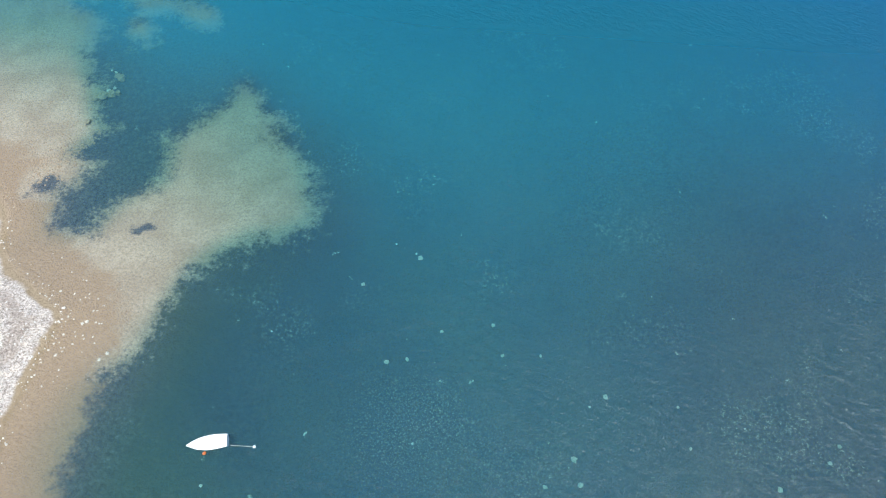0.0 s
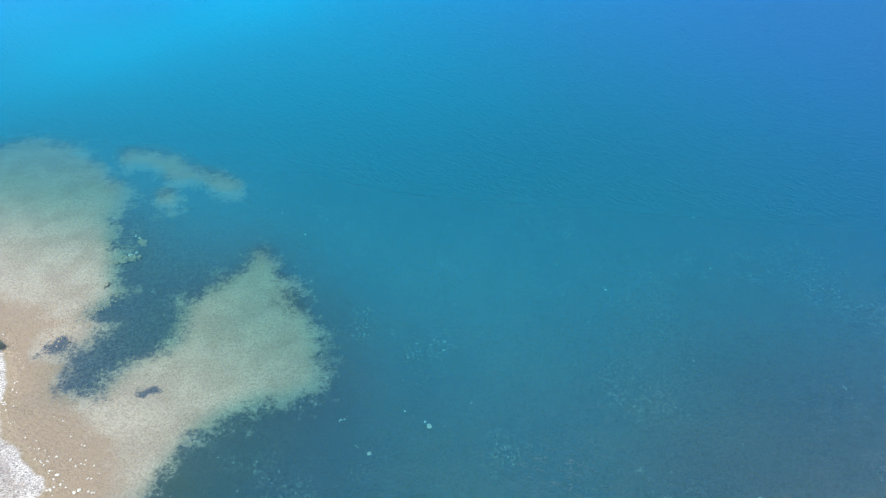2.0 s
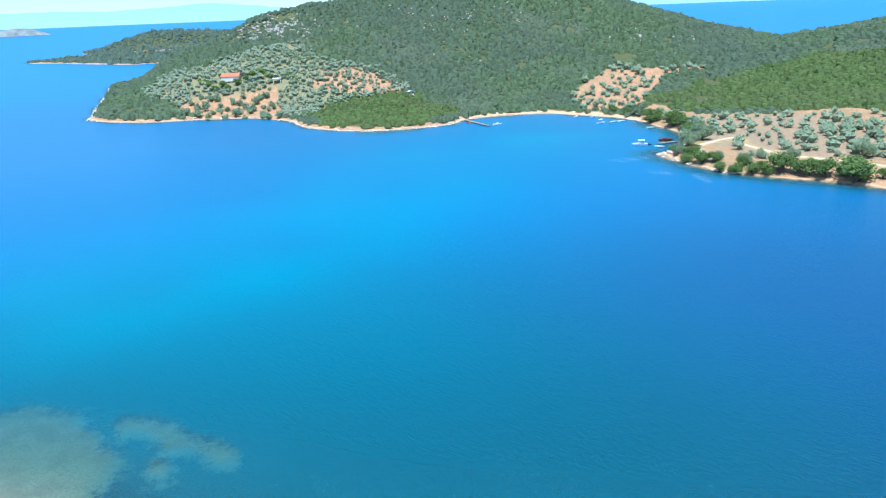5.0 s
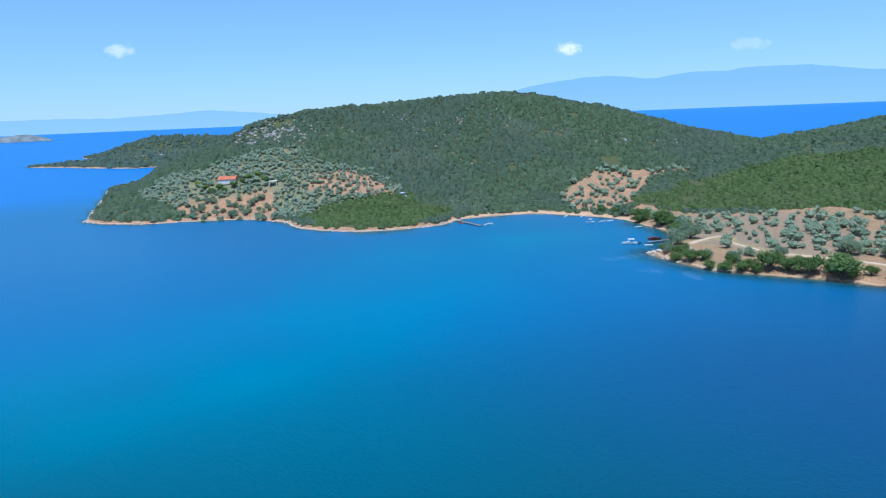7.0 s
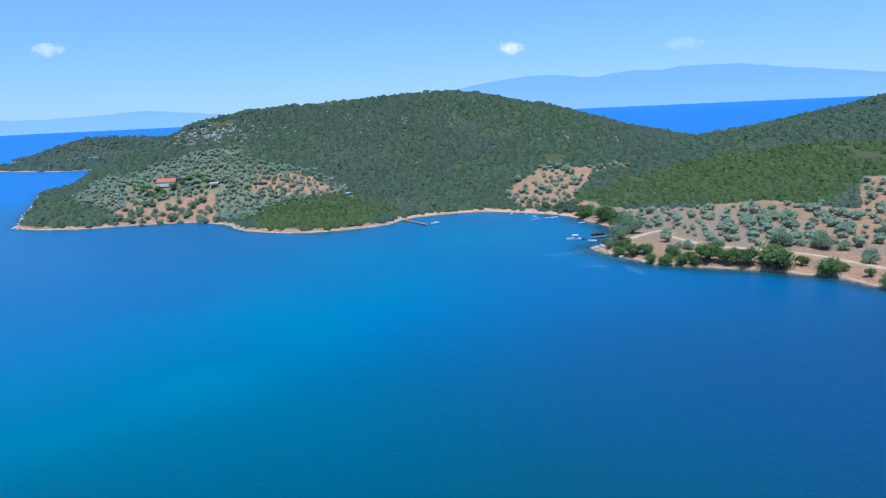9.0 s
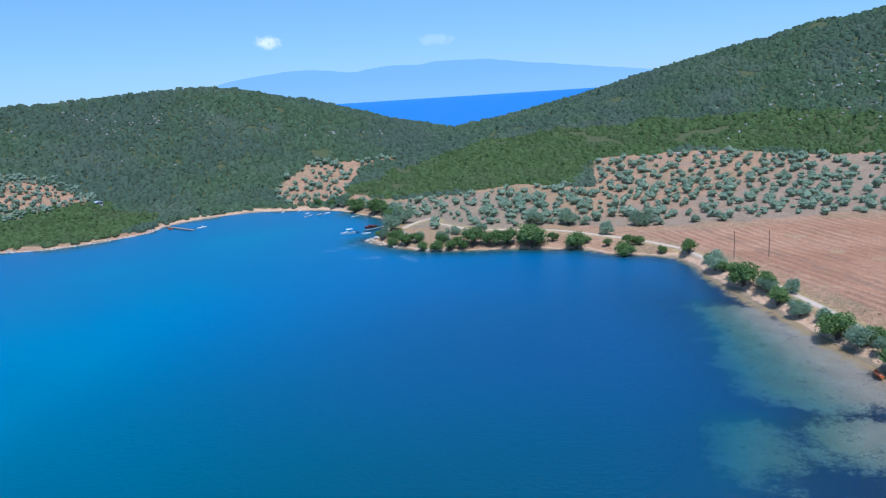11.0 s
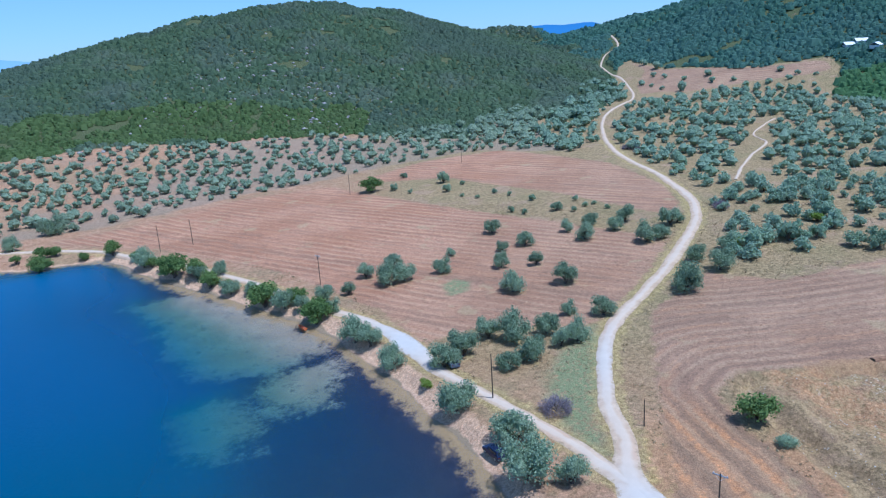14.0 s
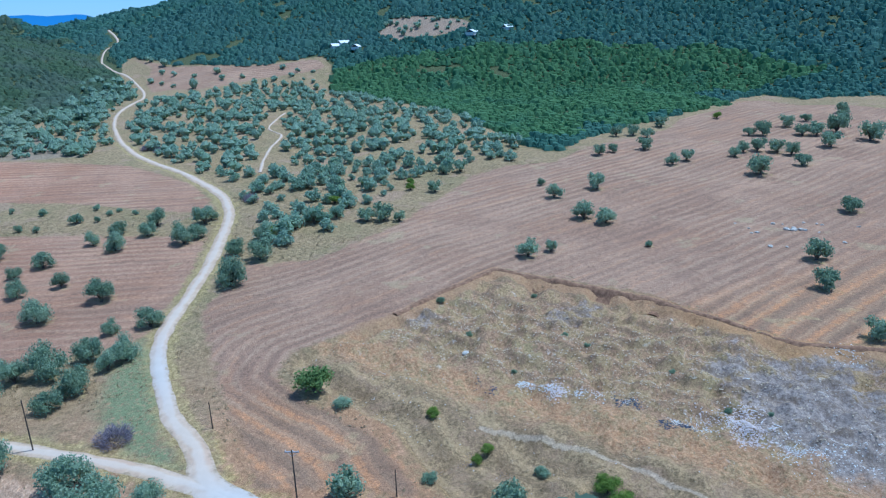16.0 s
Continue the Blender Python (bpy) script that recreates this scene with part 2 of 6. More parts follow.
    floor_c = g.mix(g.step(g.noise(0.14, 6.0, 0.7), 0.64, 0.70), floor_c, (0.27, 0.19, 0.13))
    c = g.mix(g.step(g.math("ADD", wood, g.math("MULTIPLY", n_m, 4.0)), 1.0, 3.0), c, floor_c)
    # beach, pebbles, wet edge
    beach = g.mix(g.step(n_s, 0.35, 0.65), (0.50, 0.305, 0.19), (0.66, 0.445, 0.30))
    pale = g.attr("pale")
    beach = g.mix(pale, beach, g.mix(g.step(g.noise(6.0, 4.0), 0.35, 0.6), (0.30, 0.245, 0.22), (0.60, 0.525, 0.485)))
    berm = g.math("SINE", g.math("ADD", g.math("MULTIPLY", inland, 1.9), g.math("MULTIPLY", g.noise(0.35, 6.0, 0.7), 7.0)))
    beach = g.mix(g.math("MULTIPLY", g.math("MULTIPLY", pale, g.step(berm, 0.1, 0.9)), 0.45), beach, (0.27, 0.205, 0.17))
    edge = g.math("ADD", g.math("ADD", inland, g.math("MULTIPLY", g.math("SUBTRACT", n_m, 0.5), 2.0)), g.math("MULTIPLY", g.math("SUBTRACT", g.noise(0.045, 4.0), 0.45), g.math("SUBTRACT", 6.0, g.math("MULTIPLY", g.attr("pale"), 6.0))))
    c = g.mix(g.step(edge, g.math("ADD", g.math("ADD", 1.9, g.math("MULTIPLY", g.attr("beachy"), 2.4)), g.math("MULTIPLY", g.attr("pale"), 8.3)), g.math("ADD", g.math("ADD", 0.8, g.math("MULTIPLY", g.attr("beachy"), 2.1)), g.math("MULTIPLY", g.attr("pale"), 7.0))), c, beach)
    c = g.mix(g.step(edge, 0.7, 0.2), c, g.mix(n_s, (0.27, 0.20, 0.13), (0.36, 0.27, 0.18)))
    # sea bed: sand and sea grass
    ragged = g.math("ADD", g.math("MULTIPLY", g.math("SUBTRACT", g.noise(0.22, 9.0, 0.7), 0.5), 8.0), g.math("ADD", g.math("MULTIPLY", g.math("SUBTRACT", g.noise(2.5, 8.0, 0.8), 0.5), 8.0), g.math("MULTIPLY", g.math("SUBTRACT", g.noise(0.75, 6.0, 0.7), 0.5), 6.0)))
    east = g.step(g.node("ShaderNodeSeparateXYZ", {0: g.place()}).outputs[0], 45.0, 65.0)
    ragged = g.math("ADD", ragged, g.math("MULTIPLY", g.math("MULTIPLY", east, 32.0), g.math("SUBTRACT", g.noise(0.09, 9.0, 0.74), 0.5)))
    sandy = g.step(g.math("ADD", sandbed, ragged), g.math("SUBTRACT", -1.3, g.math("MULTIPLY", east, 1.2)), g.math("ADD", 1.3, g.math("MULTIPLY", east, 1.4)))
    sandy = g.math("MULTIPLY", sandy, g.math("SUBTRACT", 1.0, g.math("MULTIPLY", east, g.math("MULTIPLY", g.step(g.noise(0.5, 8.0, 0.8), 0.50, 0.66), 0.6))))
    sand = g.mix(g.step(g.noise(0.25, 5.0), 0.35, 0.65), (0.42, 0.34, 0.265), (0.52, 0.435, 0.345))
    sand = g.mix(g.math("MULTIPLY", g.step(g.noise(4.0, 7.0, 0.75), 0.42, 0.62), 0.5), sand, (0.20, 0.165, 0.125))
    sand = g.mix(g.math("MULTIPLY", g.step(g.noise(2.2, 8.0, 0.8), 0.62, 0.72), 0.6), sand, (0.50, 0.46, 0.38))
    weedbed = g.mix(g.step(g.math("ADD", g.math("MULTIPLY", g.noise(3.6, 7.0, 0.75), 0.8), g.math("MULTIPLY", g.noise(0.12, 4.0), 0.25)), 0.35, 0.72), (0.028, 0.034, 0.056), (0.085, 0.090, 0.088))
    specks = g.math("MULTIPLY", g.step(g.noise(3.6, 8.0, 0.85), 0.53, 0.68), g.step(g.noise(0.075, 4.0), 0.53, 0.64))
    specks = g.math("MAXIMUM", specks, g.step(g.noise(0.7, 8.0, 0.72), 0.655, 0.70))
    weedbed = g.mix(g.math("MULTIPLY", g.math("MULTIPLY", g.step(inland, -20.0, -8.0), g.math("SUBTRACT", 1.0, east)), 0.6), weedbed, g.mix(g.noise(0.8, 6.0, 0.7), (0.05, 0.07, 0.025), (0.13, 0.16, 0.07)))
    specks = g.math("MAXIMUM", specks, g.math("MULTIPLY", g.attr("speck"), g.step(g.noise(5.5, 8.0, 0.85), 0.52, 0.64)))
    weedbed = g.mix(g.math("MULTIPLY", specks, 0.95), weedbed, (0.66, 0.63, 0.52))
    weedbed = g.mix(g.math("MULTIPLY", g.math("MULTIPLY", g.step(g.noise(0.028, 4.0, 0.55), 0.40, 0.62), 0.3), g.step(g.node("ShaderNodeSeparateXYZ", {0: g.place()}).outputs[0], 62.0, 38.0)), weedbed, g.mix(g.step(g.noise(5.0, 7.0, 0.8), 0.35, 0.65), (0.05, 0.055, 0.04), (0.21, 0.21, 0.15)))
    weedbed = g.mix(g.math("MULTIPLY", east, 0.8), weedbed, g.mix(g.step(g.noise(1.2, 7.0, 0.75), 0.4, 0.7), (0.012, 0.013, 0.045), (0.035, 0.04, 0.075)))
    weedbed = g.mix(g.math("MULTIPLY", g.attr("pale"), 0.75), weedbed, g.mix(g.step(g.noise(2.8, 8.0, 0.8), 0.38, 0.66), (0.05, 0.062, 0.115), (0.17, 0.185, 0.205)))
    bed = g.mix(sandy, weedbed, sand)
    shelf = g.math("ADD", g.attr("shelf"), g.math("MULTIPLY", g.math("SUBTRACT", g.noise(0.45, 9.0, 0.75), 0.5), 9.0))
    bed = g.mix(g.step(shelf, -1.2, 1.2), bed, g.mix(east, g.mix(n_s, (0.30, 0.215, 0.15), (0.41, 0.31, 0.225)), g.mix(n_s, (0.38, 0.25, 0.125), (0.52, 0.37, 0.21))))
    c = g.mix(g.step(inland, 0.05, -0.6), c, bed)
    grain = g.noise(4.5, 8.0, 0.8)
    grit = g.math("MULTIPLY", g.step(inland, 0.0, 1.0), 0.55)
    c = g.mix(g.math("MULTIPLY", grit, g.step(grain, 0.52, 0.40)), c, g.mix(1.0, c, (0.62, 0.60, 0.57), "MULTIPLY"))
    c = g.mix(g.math("MULTIPLY", grit, g.step(grain, 0.53, 0.64)), c, g.mix(1.0, c, (1.65, 1.6, 1.5), "MULTIPLY"))
    clump = g.noise(1.4, 9.0, 0.82)
    c = g.mix(g.math("MULTIPLY", g.step(inland, 0.0, 1.0), g.math("MULTIPLY", g.step(clump, 0.49, 0.38), 0.75)), c, g.mix(1.0, c, (0.58, 0.56, 0.55), "MULTIPLY"))
    c = g.mix(g.math("MULTIPLY", g.step(inland, 0.0, 1.0), g.math("MULTIPLY", g.step(clump, 0.53, 0.63), 0.65)), c, g.mix(1.0, c, (1.5, 1.45, 1.35), "MULTIPLY"))
    # near tilled soil is warmed; the cooler rest stands in for distance haze
    c = g.mix(g.step(inland, 0.0, 1.0), c, g.mix(1.0, c, g.mix(tilled, (1.04, 1.03, 0.99), (1.14, 1.09, 0.95)), "MULTIPLY"))
    height = g.math("ADD", g.math("MULTIPLY", n_s, 0.6), g.math("MULTIPLY", grain, 0.6))
    g.finish(c, 0.95, height, 0.9, 0.4, 0.0, 0.15)
    return m


def water_material():
    m = material("sea_water")
    g = Graph(m)
    depth = g.attr("depth")
    veil = g.math("SUBTRACT", 1.0, g.math("EXPONENT", g.math("MULTIPLY", depth, -0.33)))
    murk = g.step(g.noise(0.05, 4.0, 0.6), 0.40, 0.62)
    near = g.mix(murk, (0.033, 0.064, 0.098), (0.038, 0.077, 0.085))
    body = g.mix(g.ease(depth, 2.0, 0.45), near, (0.020, 0.166, 0.212))
    body = g.mix(g.ease(depth, 3.4, 0.55), body, (0.009, 0.093, 0.132))
    body = g.mix(g.ease(depth, 12.0, 3.6), body, (0.008, 0.146, 0.335))
    body = g.mix(g.ease(depth, 30.0, 3.0), body, (0.004, 0.165, 0.51))
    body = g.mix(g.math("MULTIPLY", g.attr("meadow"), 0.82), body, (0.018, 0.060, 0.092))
    body = g.mix(g.attr("band"), body, (0.004, 0.240, 0.36))
    body = g.mix(g.math("MULTIPLY", g.attr("weedy"), 0.85), body, (0.012, 0.080, 0.195))
    body = g.mix(g.math("MULTIPLY", g.attr("slick"), g.math("MULTIPLY", g.step(g.noise(0.5, 5.0, 0.7), 0.36, 0.62), 0.5)), body, (0.20, 0.34, 0.48))
    sep = g.node("ShaderNodeSeparateXYZ", {0: g.place()})
    across = g.math("MULTIPLY", g.math("ADD", sep.outputs[0], g.math("MULTIPLY", sep.outputs[1], 1.3)), 0.8)
    along = g.math("MULTIPLY", g.math("SUBTRACT", g.math("MULTIPLY", sep.outputs[0], 1.3), sep.outputs[1]), 0.22)
    waves = g.node("ShaderNodeCombineXYZ", {0: across, 1: along, 2: 0.0}).outputs[0]
    ripple = g.math("ADD", g.noise(1.5, 6.0, 0.7, waves, 0.3), g.math("MULTIPLY", g.noise(0.25, 3.0), 0.5))
    bump = g.node("ShaderNodeBump", {"Strength": 1.0, "Distance": 0.5, "Height": ripple}).outputs[0]
    diffuse = g.node("ShaderNodeBsdfDiffuse", {"Color": body, "Normal": bump}).outputs[0]
    clear = g.node("ShaderNodeBsdfTransparent", {"Color": g.mix(g.step(depth, 0.05, 1.5), (0.92, 0.92, 0.90), (0.58, 0.87, 0.80))}).outputs[0]
    under = g.node("ShaderNodeMixShader", {0: veil, 1: clear, 2: diffuse}).outputs[0]
    calm = g.node("ShaderNodeBump", {"Strength": 0.6, "Distance": 0.35, "Height": ripple}).outputs[0]
    gloss = g.node("ShaderNodeBsdfGlossy", {"Roughness": 0.24, "Normal": calm}).outputs[0]
    fres = g.math("MINIMUM", g.math("MULTIPLY", g.node("ShaderNodeFresnel", {"IOR": 1.33}).outputs[0], 0.8), 0.30)
    both = g.node("ShaderNodeMixShader", {0: fres, 1: under, 2: gloss}).outputs[0]
    out = g.t.nodes.new("ShaderNodeOutputMaterial")
    g.t.links.new(both, out.inputs[0])
    return m


GROUND = ground_material()
WATER = water_material()
OLIVE = leaves("olive_leaves", (0.155, 0.222, 0.130), (0.47, 0.585, 0.40))
OLIVE_FAR = leaves("olive_grove_leaves", (0.225, 0.295, 0.195), (0.48, 0.57, 0.40), (0.27, 0.365, 0.24), 0.05)
SCRUB = leaves("maquis_leaves", (0.092, 0.144, 0.076), (0.196, 0.276, 0.148), (0.205, 0.245, 0.180), 0.02, (0.135, 0.186, 0.130))
THICKET = leaves("thicket_leaves", (0.092, 0.144, 0.050), (0.205, 0.285, 0.105), (0.16, 0.205, 0.09), 0.04)
# bluish distance haze is mixed into these woodland leaf colours
WOODS = leaves("hazed_woodland_leaves", (0.106, 0.206, 0.160), (0.148, 0.256, 0.198), (0.126, 0.234, 0.196), 0.03, (0.110, 0.220, 0.152))
OAKS = leaves("oak_leaves", (0.110, 0.215, 0.088), (0.178, 0.305, 0.135), (0.130, 0.250, 0.140), 0.03)
OLIVE_VALLEY = leaves("valley_olive_leaves", (0.255, 0.35, 0.245), (0.45, 0.565, 0.41), (0.29, 0.405, 0.26), 0.05)
OLIVE_CAPE = leaves("cape_olive_leaves", (0.285, 0.355, 0.25), (0.45, 0.525, 0.39), (0.27, 0.345, 0.22), 0.03)
# headland scrub greyed towards blue: the air's haze put into its leaf colour
HEADLAND_LEAVES = leaves("hazed_headland_leaves", (0.105, 0.165, 0.125), (0.180, 0.245, 0.190), (0.15, 0.21, 0.17), 0.02)
MASTIC = leaves("mastic_leaves", (0.10, 0.17, 0.054), (0.25, 0.345, 0.12))
LIME = leaves("young_leaves", (0.14, 0.22, 0.04), (0.34, 0.43, 0.095))
PURPLE = leaves("chaste_tree_twigs", (0.20, 0.165, 0.19), (0.40, 0.345, 0.385))
BARK = plain("olive_bark", (0.13, 0.10, 0.075), 0.95, 0.25, 6.0)
# ---- the lie of the land ----
SHORE = [(-4900, -900), (-900, -60), (-300, 40), (-120, 62), (-75, 60), (-56, 55), (-47.5, 50), (-44.3, 45), (-43, 40),
         (-39, 36.5), (-35.5, 34), (-36, 30), (-37, 25), (-36.8, 20), (-36, 12), (-30, -8), (-10, -28), (20, -32), (48, -18),
         (62, 4), (73, 18.5), (81, 25.2), (95, 39.8), (110, 57.4), (117, 67.4), (125, 83.7), (134, 106.7), (140, 126.8),
         (147, 143), (153, 155), (153, 166), (142, 181), (139, 191), (121, 207), (102, 220), (93, 230), (84, 256), (91, 261),
         (100, 277), (106.5, 294), (104.5, 311), (97.5, 339), (83, 355), (56, 371)]
SHORE_FAR = [(21, 364), (9, 349), (-5.5, 341), (-33, 337), (-63, 353), (-78, 379), (-102, 397), (-134, 399), (-165, 397),
             (-200, 412), (-208, 430), (-222, 465), (-240, 515), (-268, 590), (-285, 650), (-250, 720), (-130, 760), (0, 750), (150, 710), (300, 660),
             (450, 620), (620, 600), (800, 700), (1300, 1000), (2600, 1700), (4950, 2600), (4950, -4950), (-4950, -4950)]
HEADLAND = [(-597, 1066), (-547, 1044), (-452, 978), (-392, 944), (-359, 953), (-260, 935), (-180, 960), (-180, 1080), (-330, 1060), (-430, 1085), (-540, 1115), (-590, 1095)]
FAR_HEADLAND = [(-611, 1293), (-559, 1316), (-489, 1344), (-418, 1367), (-250, 1410), (-150, 1500), (-250, 1640), (-450, 1590), (-610, 1470), (-650, 1370)]
# ridge lines of the hills: x, y, height; and how wide each hill spreads
RIDGE_SPUR = [(-262, 600, 4), (-231, 575, 7), (-207, 563, 14), (-161, 545, 35), (-129, 566, 55), (-90, 600, 62.5)]
RIDGE_CAPE = [(-90, 600, 62.5), (-53, 618, 65), (-4, 630, 67.3), (40, 634, 70.5), (77, 635, 71.2), (110, 622, 66.5), (142, 604, 58), (181, 578, 42.5), (219, 548, 28), (258, 531, 18)]
RIDGE_HILL = [(255, 532, 17.5), (295, 511, 21), (331, 489, 28), (398, 460, 51.5), (438, 439, 66.5), (477, 411, 80.5), (516, 379, 92), (544, 347, 99), (566, 320, 101.5), (582, 300, 101.3), (603, 281, 95), (625, 263, 92.5), (645, 245, 84), (657, 226, 72), (667, 206, 60), (690, 165, 30)]
RIDGE_PASS = [(947, 322, 66), (958, 285, 72), (966, 258, 80), (977, 215, 78), (992, 186, 66), (1008, 156, 54)]
RIDGE_VALLEY = [(1085, 180, 57), (1043, 119, 70), (1010, 70, 78), (980, 25, 88), (920, -80, 112), (820, -250, 187), (650, -520, 222), (350, -760, 197)]
RIDGE_HEADLAND = [(-580, 1075, 6), (-540, 1068, 10), (-480, 1030, 14), (-430, 1005, 14), (-380, 995, 14), (-300, 1000, 12), (-200, 1010, 12)]
RIDGE_FAR_HEADLAND = [(-620, 1385, 9), (-594, 1399, 17), (-540, 1421, 33), (-495, 1437, 35), (-452, 1451, 32), (-406, 1465, 29), (-250, 1500, 24)]
RIDGES = [(120, RIDGE_SPUR), (235, RIDGE_CAPE), (330, RIDGE_HILL), (260, RIDGE_PASS), (480, RIDGE_VALLEY), (110, RIDGE_HEADLAND), (150, RIDGE_FAR_HEADLAND)]


def smooth(u):
    u = np.clip(u, 0, 1)
    return u * u * (3 - 2 * u)


def soft_cap(z, top=42.0):
    return top * np.tanh(z / top)


def catmull(points, steps=5):
    """A smooth closed line through the points, with short stretches only where the points lie close."""
    out, n = [], len(points)
    for i in range(n):
        p0, p1, p2, p3 = (np.array(points[(i + k) % n], float) for k in (-1, 0, 1, 2))
        m = steps if np.hypot(*(p2 - p1)) < 90 else 1
        for k in range(m):
            u = k / m
            out.append(p1 if m == 1 else 0.5 * (2 * p1 + (p2 - p0) * u + (2 * p0 - 5 * p1 + 4 * p2 - p3) * u * u + (3 * p1 - p0 - 3 * p2 + p3) * u ** 3))
    return np.array(out)


def line_distance(x, y, line, closed=True):
    """Distance to a polyline and, where closed, its sign (inside is positive)."""
    best, inside = np.full(x.shape, 1e9), np.zeros(x.shape, bool)
    n = len(line)
    for i in range(n if closed else n - 1):
        (ax, ay), (bx, by) = line[i][:2], line[(i + 1) % n][:2]
        dx, dy = bx - ax, by - ay
        u = np.clip(((x - ax) * dx + (y - ay) * dy) / max(dx * dx + dy * dy, 1e-9), 0, 1)
        best = np.minimum(best, (x - ax - u * dx) ** 2 + (y - ay - u * dy) ** 2)
        if closed and ay != by:
            inside ^= ((ay > y) != (by > y)) & (x < (bx - ax) * (y - ay) / (by - ay) + ax)
    best = np.sqrt(best)
    return np.where(inside, best, -best) if closed else best


def value_noise(x, y, scale, seed=0):
    """Smooth noise from -1 to 1, with features of about the given size in metres."""
    x, y = np.asarray(x) / scale + 57.3 * seed, np.asarray(y) / scale - 31.7 * seed
    ix, iy = np.floor(x).astype(np.int64), np.floor(y).astype(np.int64)
    fx, fy = smooth(x - ix), smooth(y - iy)

    def corner(a, b):
        h = (a * 374761393 + b * 668265263 + seed * 982451653) & 0x7FFFFFFF
        h = ((h ^ (h >> 13)) * 1274126177) & 0x7FFFFFFF
        return (h & 0xFFFF) / 32767.5 - 1

    return (corner(ix, iy) * (1 - fx) + corner(ix + 1, iy) * fx) * (1 - fy) + (corner(ix, iy + 1) * (1 - fx) + corner(ix + 1, iy + 1) * fx) * fy


COAST = catmull(SHORE + SHORE_FAR)
CAPE, FAR_CAPE = catmull(HEADLAND, 3), catmull(FAR_HEADLAND, 3)


def shore_distance(x, y):
    """Metres inland (positive) or out on the water (negative)."""
    d = np.maximum(np.maximum(line_distance(x, y, COAST), line_distance(x, y, CAPE)), line_distance(x, y, FAR_CAPE))
    return d + 0.5 * value_noise(x, y, 5, 3) + 0.25 * value_noise(x, y, 1.7, 4)


def land_height(x, y, d=None):
    x, y = np.asarray(x, float), np.asarray(y, float)
    d = shore_distance(x, y) if d is None else d
    plain = 0.9 * smooth(d / 5) + soft_cap(0.058 * np.clip(d - 9, 0, 900)) * smooth((d - 4) / 60)
    hills = np.zeros(x.shape)
    for width, ridge in RIDGES:
        for (ax, ay, ah), (bx, by, bh) in zip(ridge, ridge[1:]):
            dx, dy = bx - ax, by - ay
            u = np.clip(((x - ax) * dx + (y - ay) * dy) / (dx * dx + dy * dy), 0, 1)
            far = np.hypot(x - ax - u * dx, y - ay - u * dy) / width
            far = np.sqrt(far * far + 0.0016) - 0.04
            hills = np.maximum(hills, (ah + (bh - ah) * u) * np.clip(1 - far, 0, 1) ** 1.3)
    hills = hills * smooth(d / 60)
    near = np.clip(1 - np.abs(plain - hills) / 8, 0, 1)
    z = (np.maximum(plain, hills) + 1.0 * near * near) * smooth(d / 3)
    z = z + smooth((d - 60) / 200) * (1.6 * value_noise(x, y, 60, 1) + 0.8 * value_noise(x, y, 24, 2))
    return np.where(d > 0, z, 0)

# ---- fields, groves and sea bed: their outlines in plan ----
F_SHORE = [(163, 194), (188, 178), (221, 159), (241, 130), (229, 109), (211, 72), (195, 34), (180, 2), (150, 7), (127, 14), (122, 37), (112, 46), (128, 60), (149, 97), (164, 149)]
F_UPPER = [(246, 125), (282, 107), (302, 78), (271, 25), (235, 5), (213, 0), (201, 3), (229, 41), (252, 86)]
F_EAST = [(155, -6), (151, -21), (166, -44), (190, -68), (204, -80), (211, -96), (207, -111), (218, -128), (223, -148), (233, -175), (246, -191), (255, -221), (278, -248), (271, -259), (252, -257), (217, -269), (195, -300), (73, -110), (75, -92), (78, -86),
          (105, -77), (129, -56), (115, -30), (110, -10), (104, -6), (92, -11), (80, -18), (67, -20), (76, -1), (112, 3), (133, 4)]
F_FAR = [(618, 47), (556, 16), (513, -29), (506, -47), (497, -81), (480, -84), (479, -70), (486, -37), (481, -11), (482, -1), (491, 16), (488, 27), (537, 32), (566, 28)]
PLOT = [(115, -30), (128, -55), (102, -76), (78, -86), (60, -110), (20, -90), (30, -40), (66, -22), (82, -20), (104, -8), (109, -10)]
FURROW = [(20, -48), (30, -40), (66, -22), (82, -20), (104, -8), (109, -10), (115, -30), (128, -58), (172, -200), (205, -310)]
GRASS_SPOT = [(139, 48), (144, 52), (149, 50), (148, 46), (142, 45)]
WEEDS = [(104, 20), (114, 19), (126, 14.5), (117, 13.5), (108, 12.5), (94, 11), (84, 8), (88, 13), (95, 17)]
OPEN_LAND = [(97, 342), (107, 362), (115, 368), (131, 333), (156, 310), (181, 302), (200, 268), (236, 311), (268, 287), (299, 243), (322, 208), (336, 180), (343, 148),
             (340, 104), (396, 106), (395, 66), (372, 50), (480, 45), (560, 50), (622, 52), (616, 42), (556, 12), (516, -31), (509, -48), (500, -85), (480, -88), (439, -78), (404, -90), (356, -104),
             (323, -115), (274, -113), (253, -115), (230, -114), (219, -119), (234, -141), (246, -166), (253, -195), (270, -230), (286, -254), (281, -268), (258, -270), (251, -290), (230, -340), (60, -200), (-60, -120), (-160, -60), (-160, 70), (-36, 70), (60, -40), (60, 330)]
GROVE_CAPE = [(-200, 490), (-181, 488), (-158, 480), (-143, 492), (-118, 504), (-90, 508), (-70, 476), (-32, 463), (-12, 427), (-29, 411), (-56, 406), (-70, 380), (-81, 385), (-105, 396), (-127, 396), (-149, 412), (-154, 428), (-174, 436)]
SOIL_CAPE = [(-149, 408), (-150, 427), (-138, 431), (-115, 435), (-97, 435), (-93, 421), (-88, 398), (-81, 384), (-105, 393), (-127, 391)]
SOIL_SLOPE = [(-73, 437), (-68, 453), (-50, 465), (-31, 446), (-20, 425), (-29, 413), (-50, 421)]
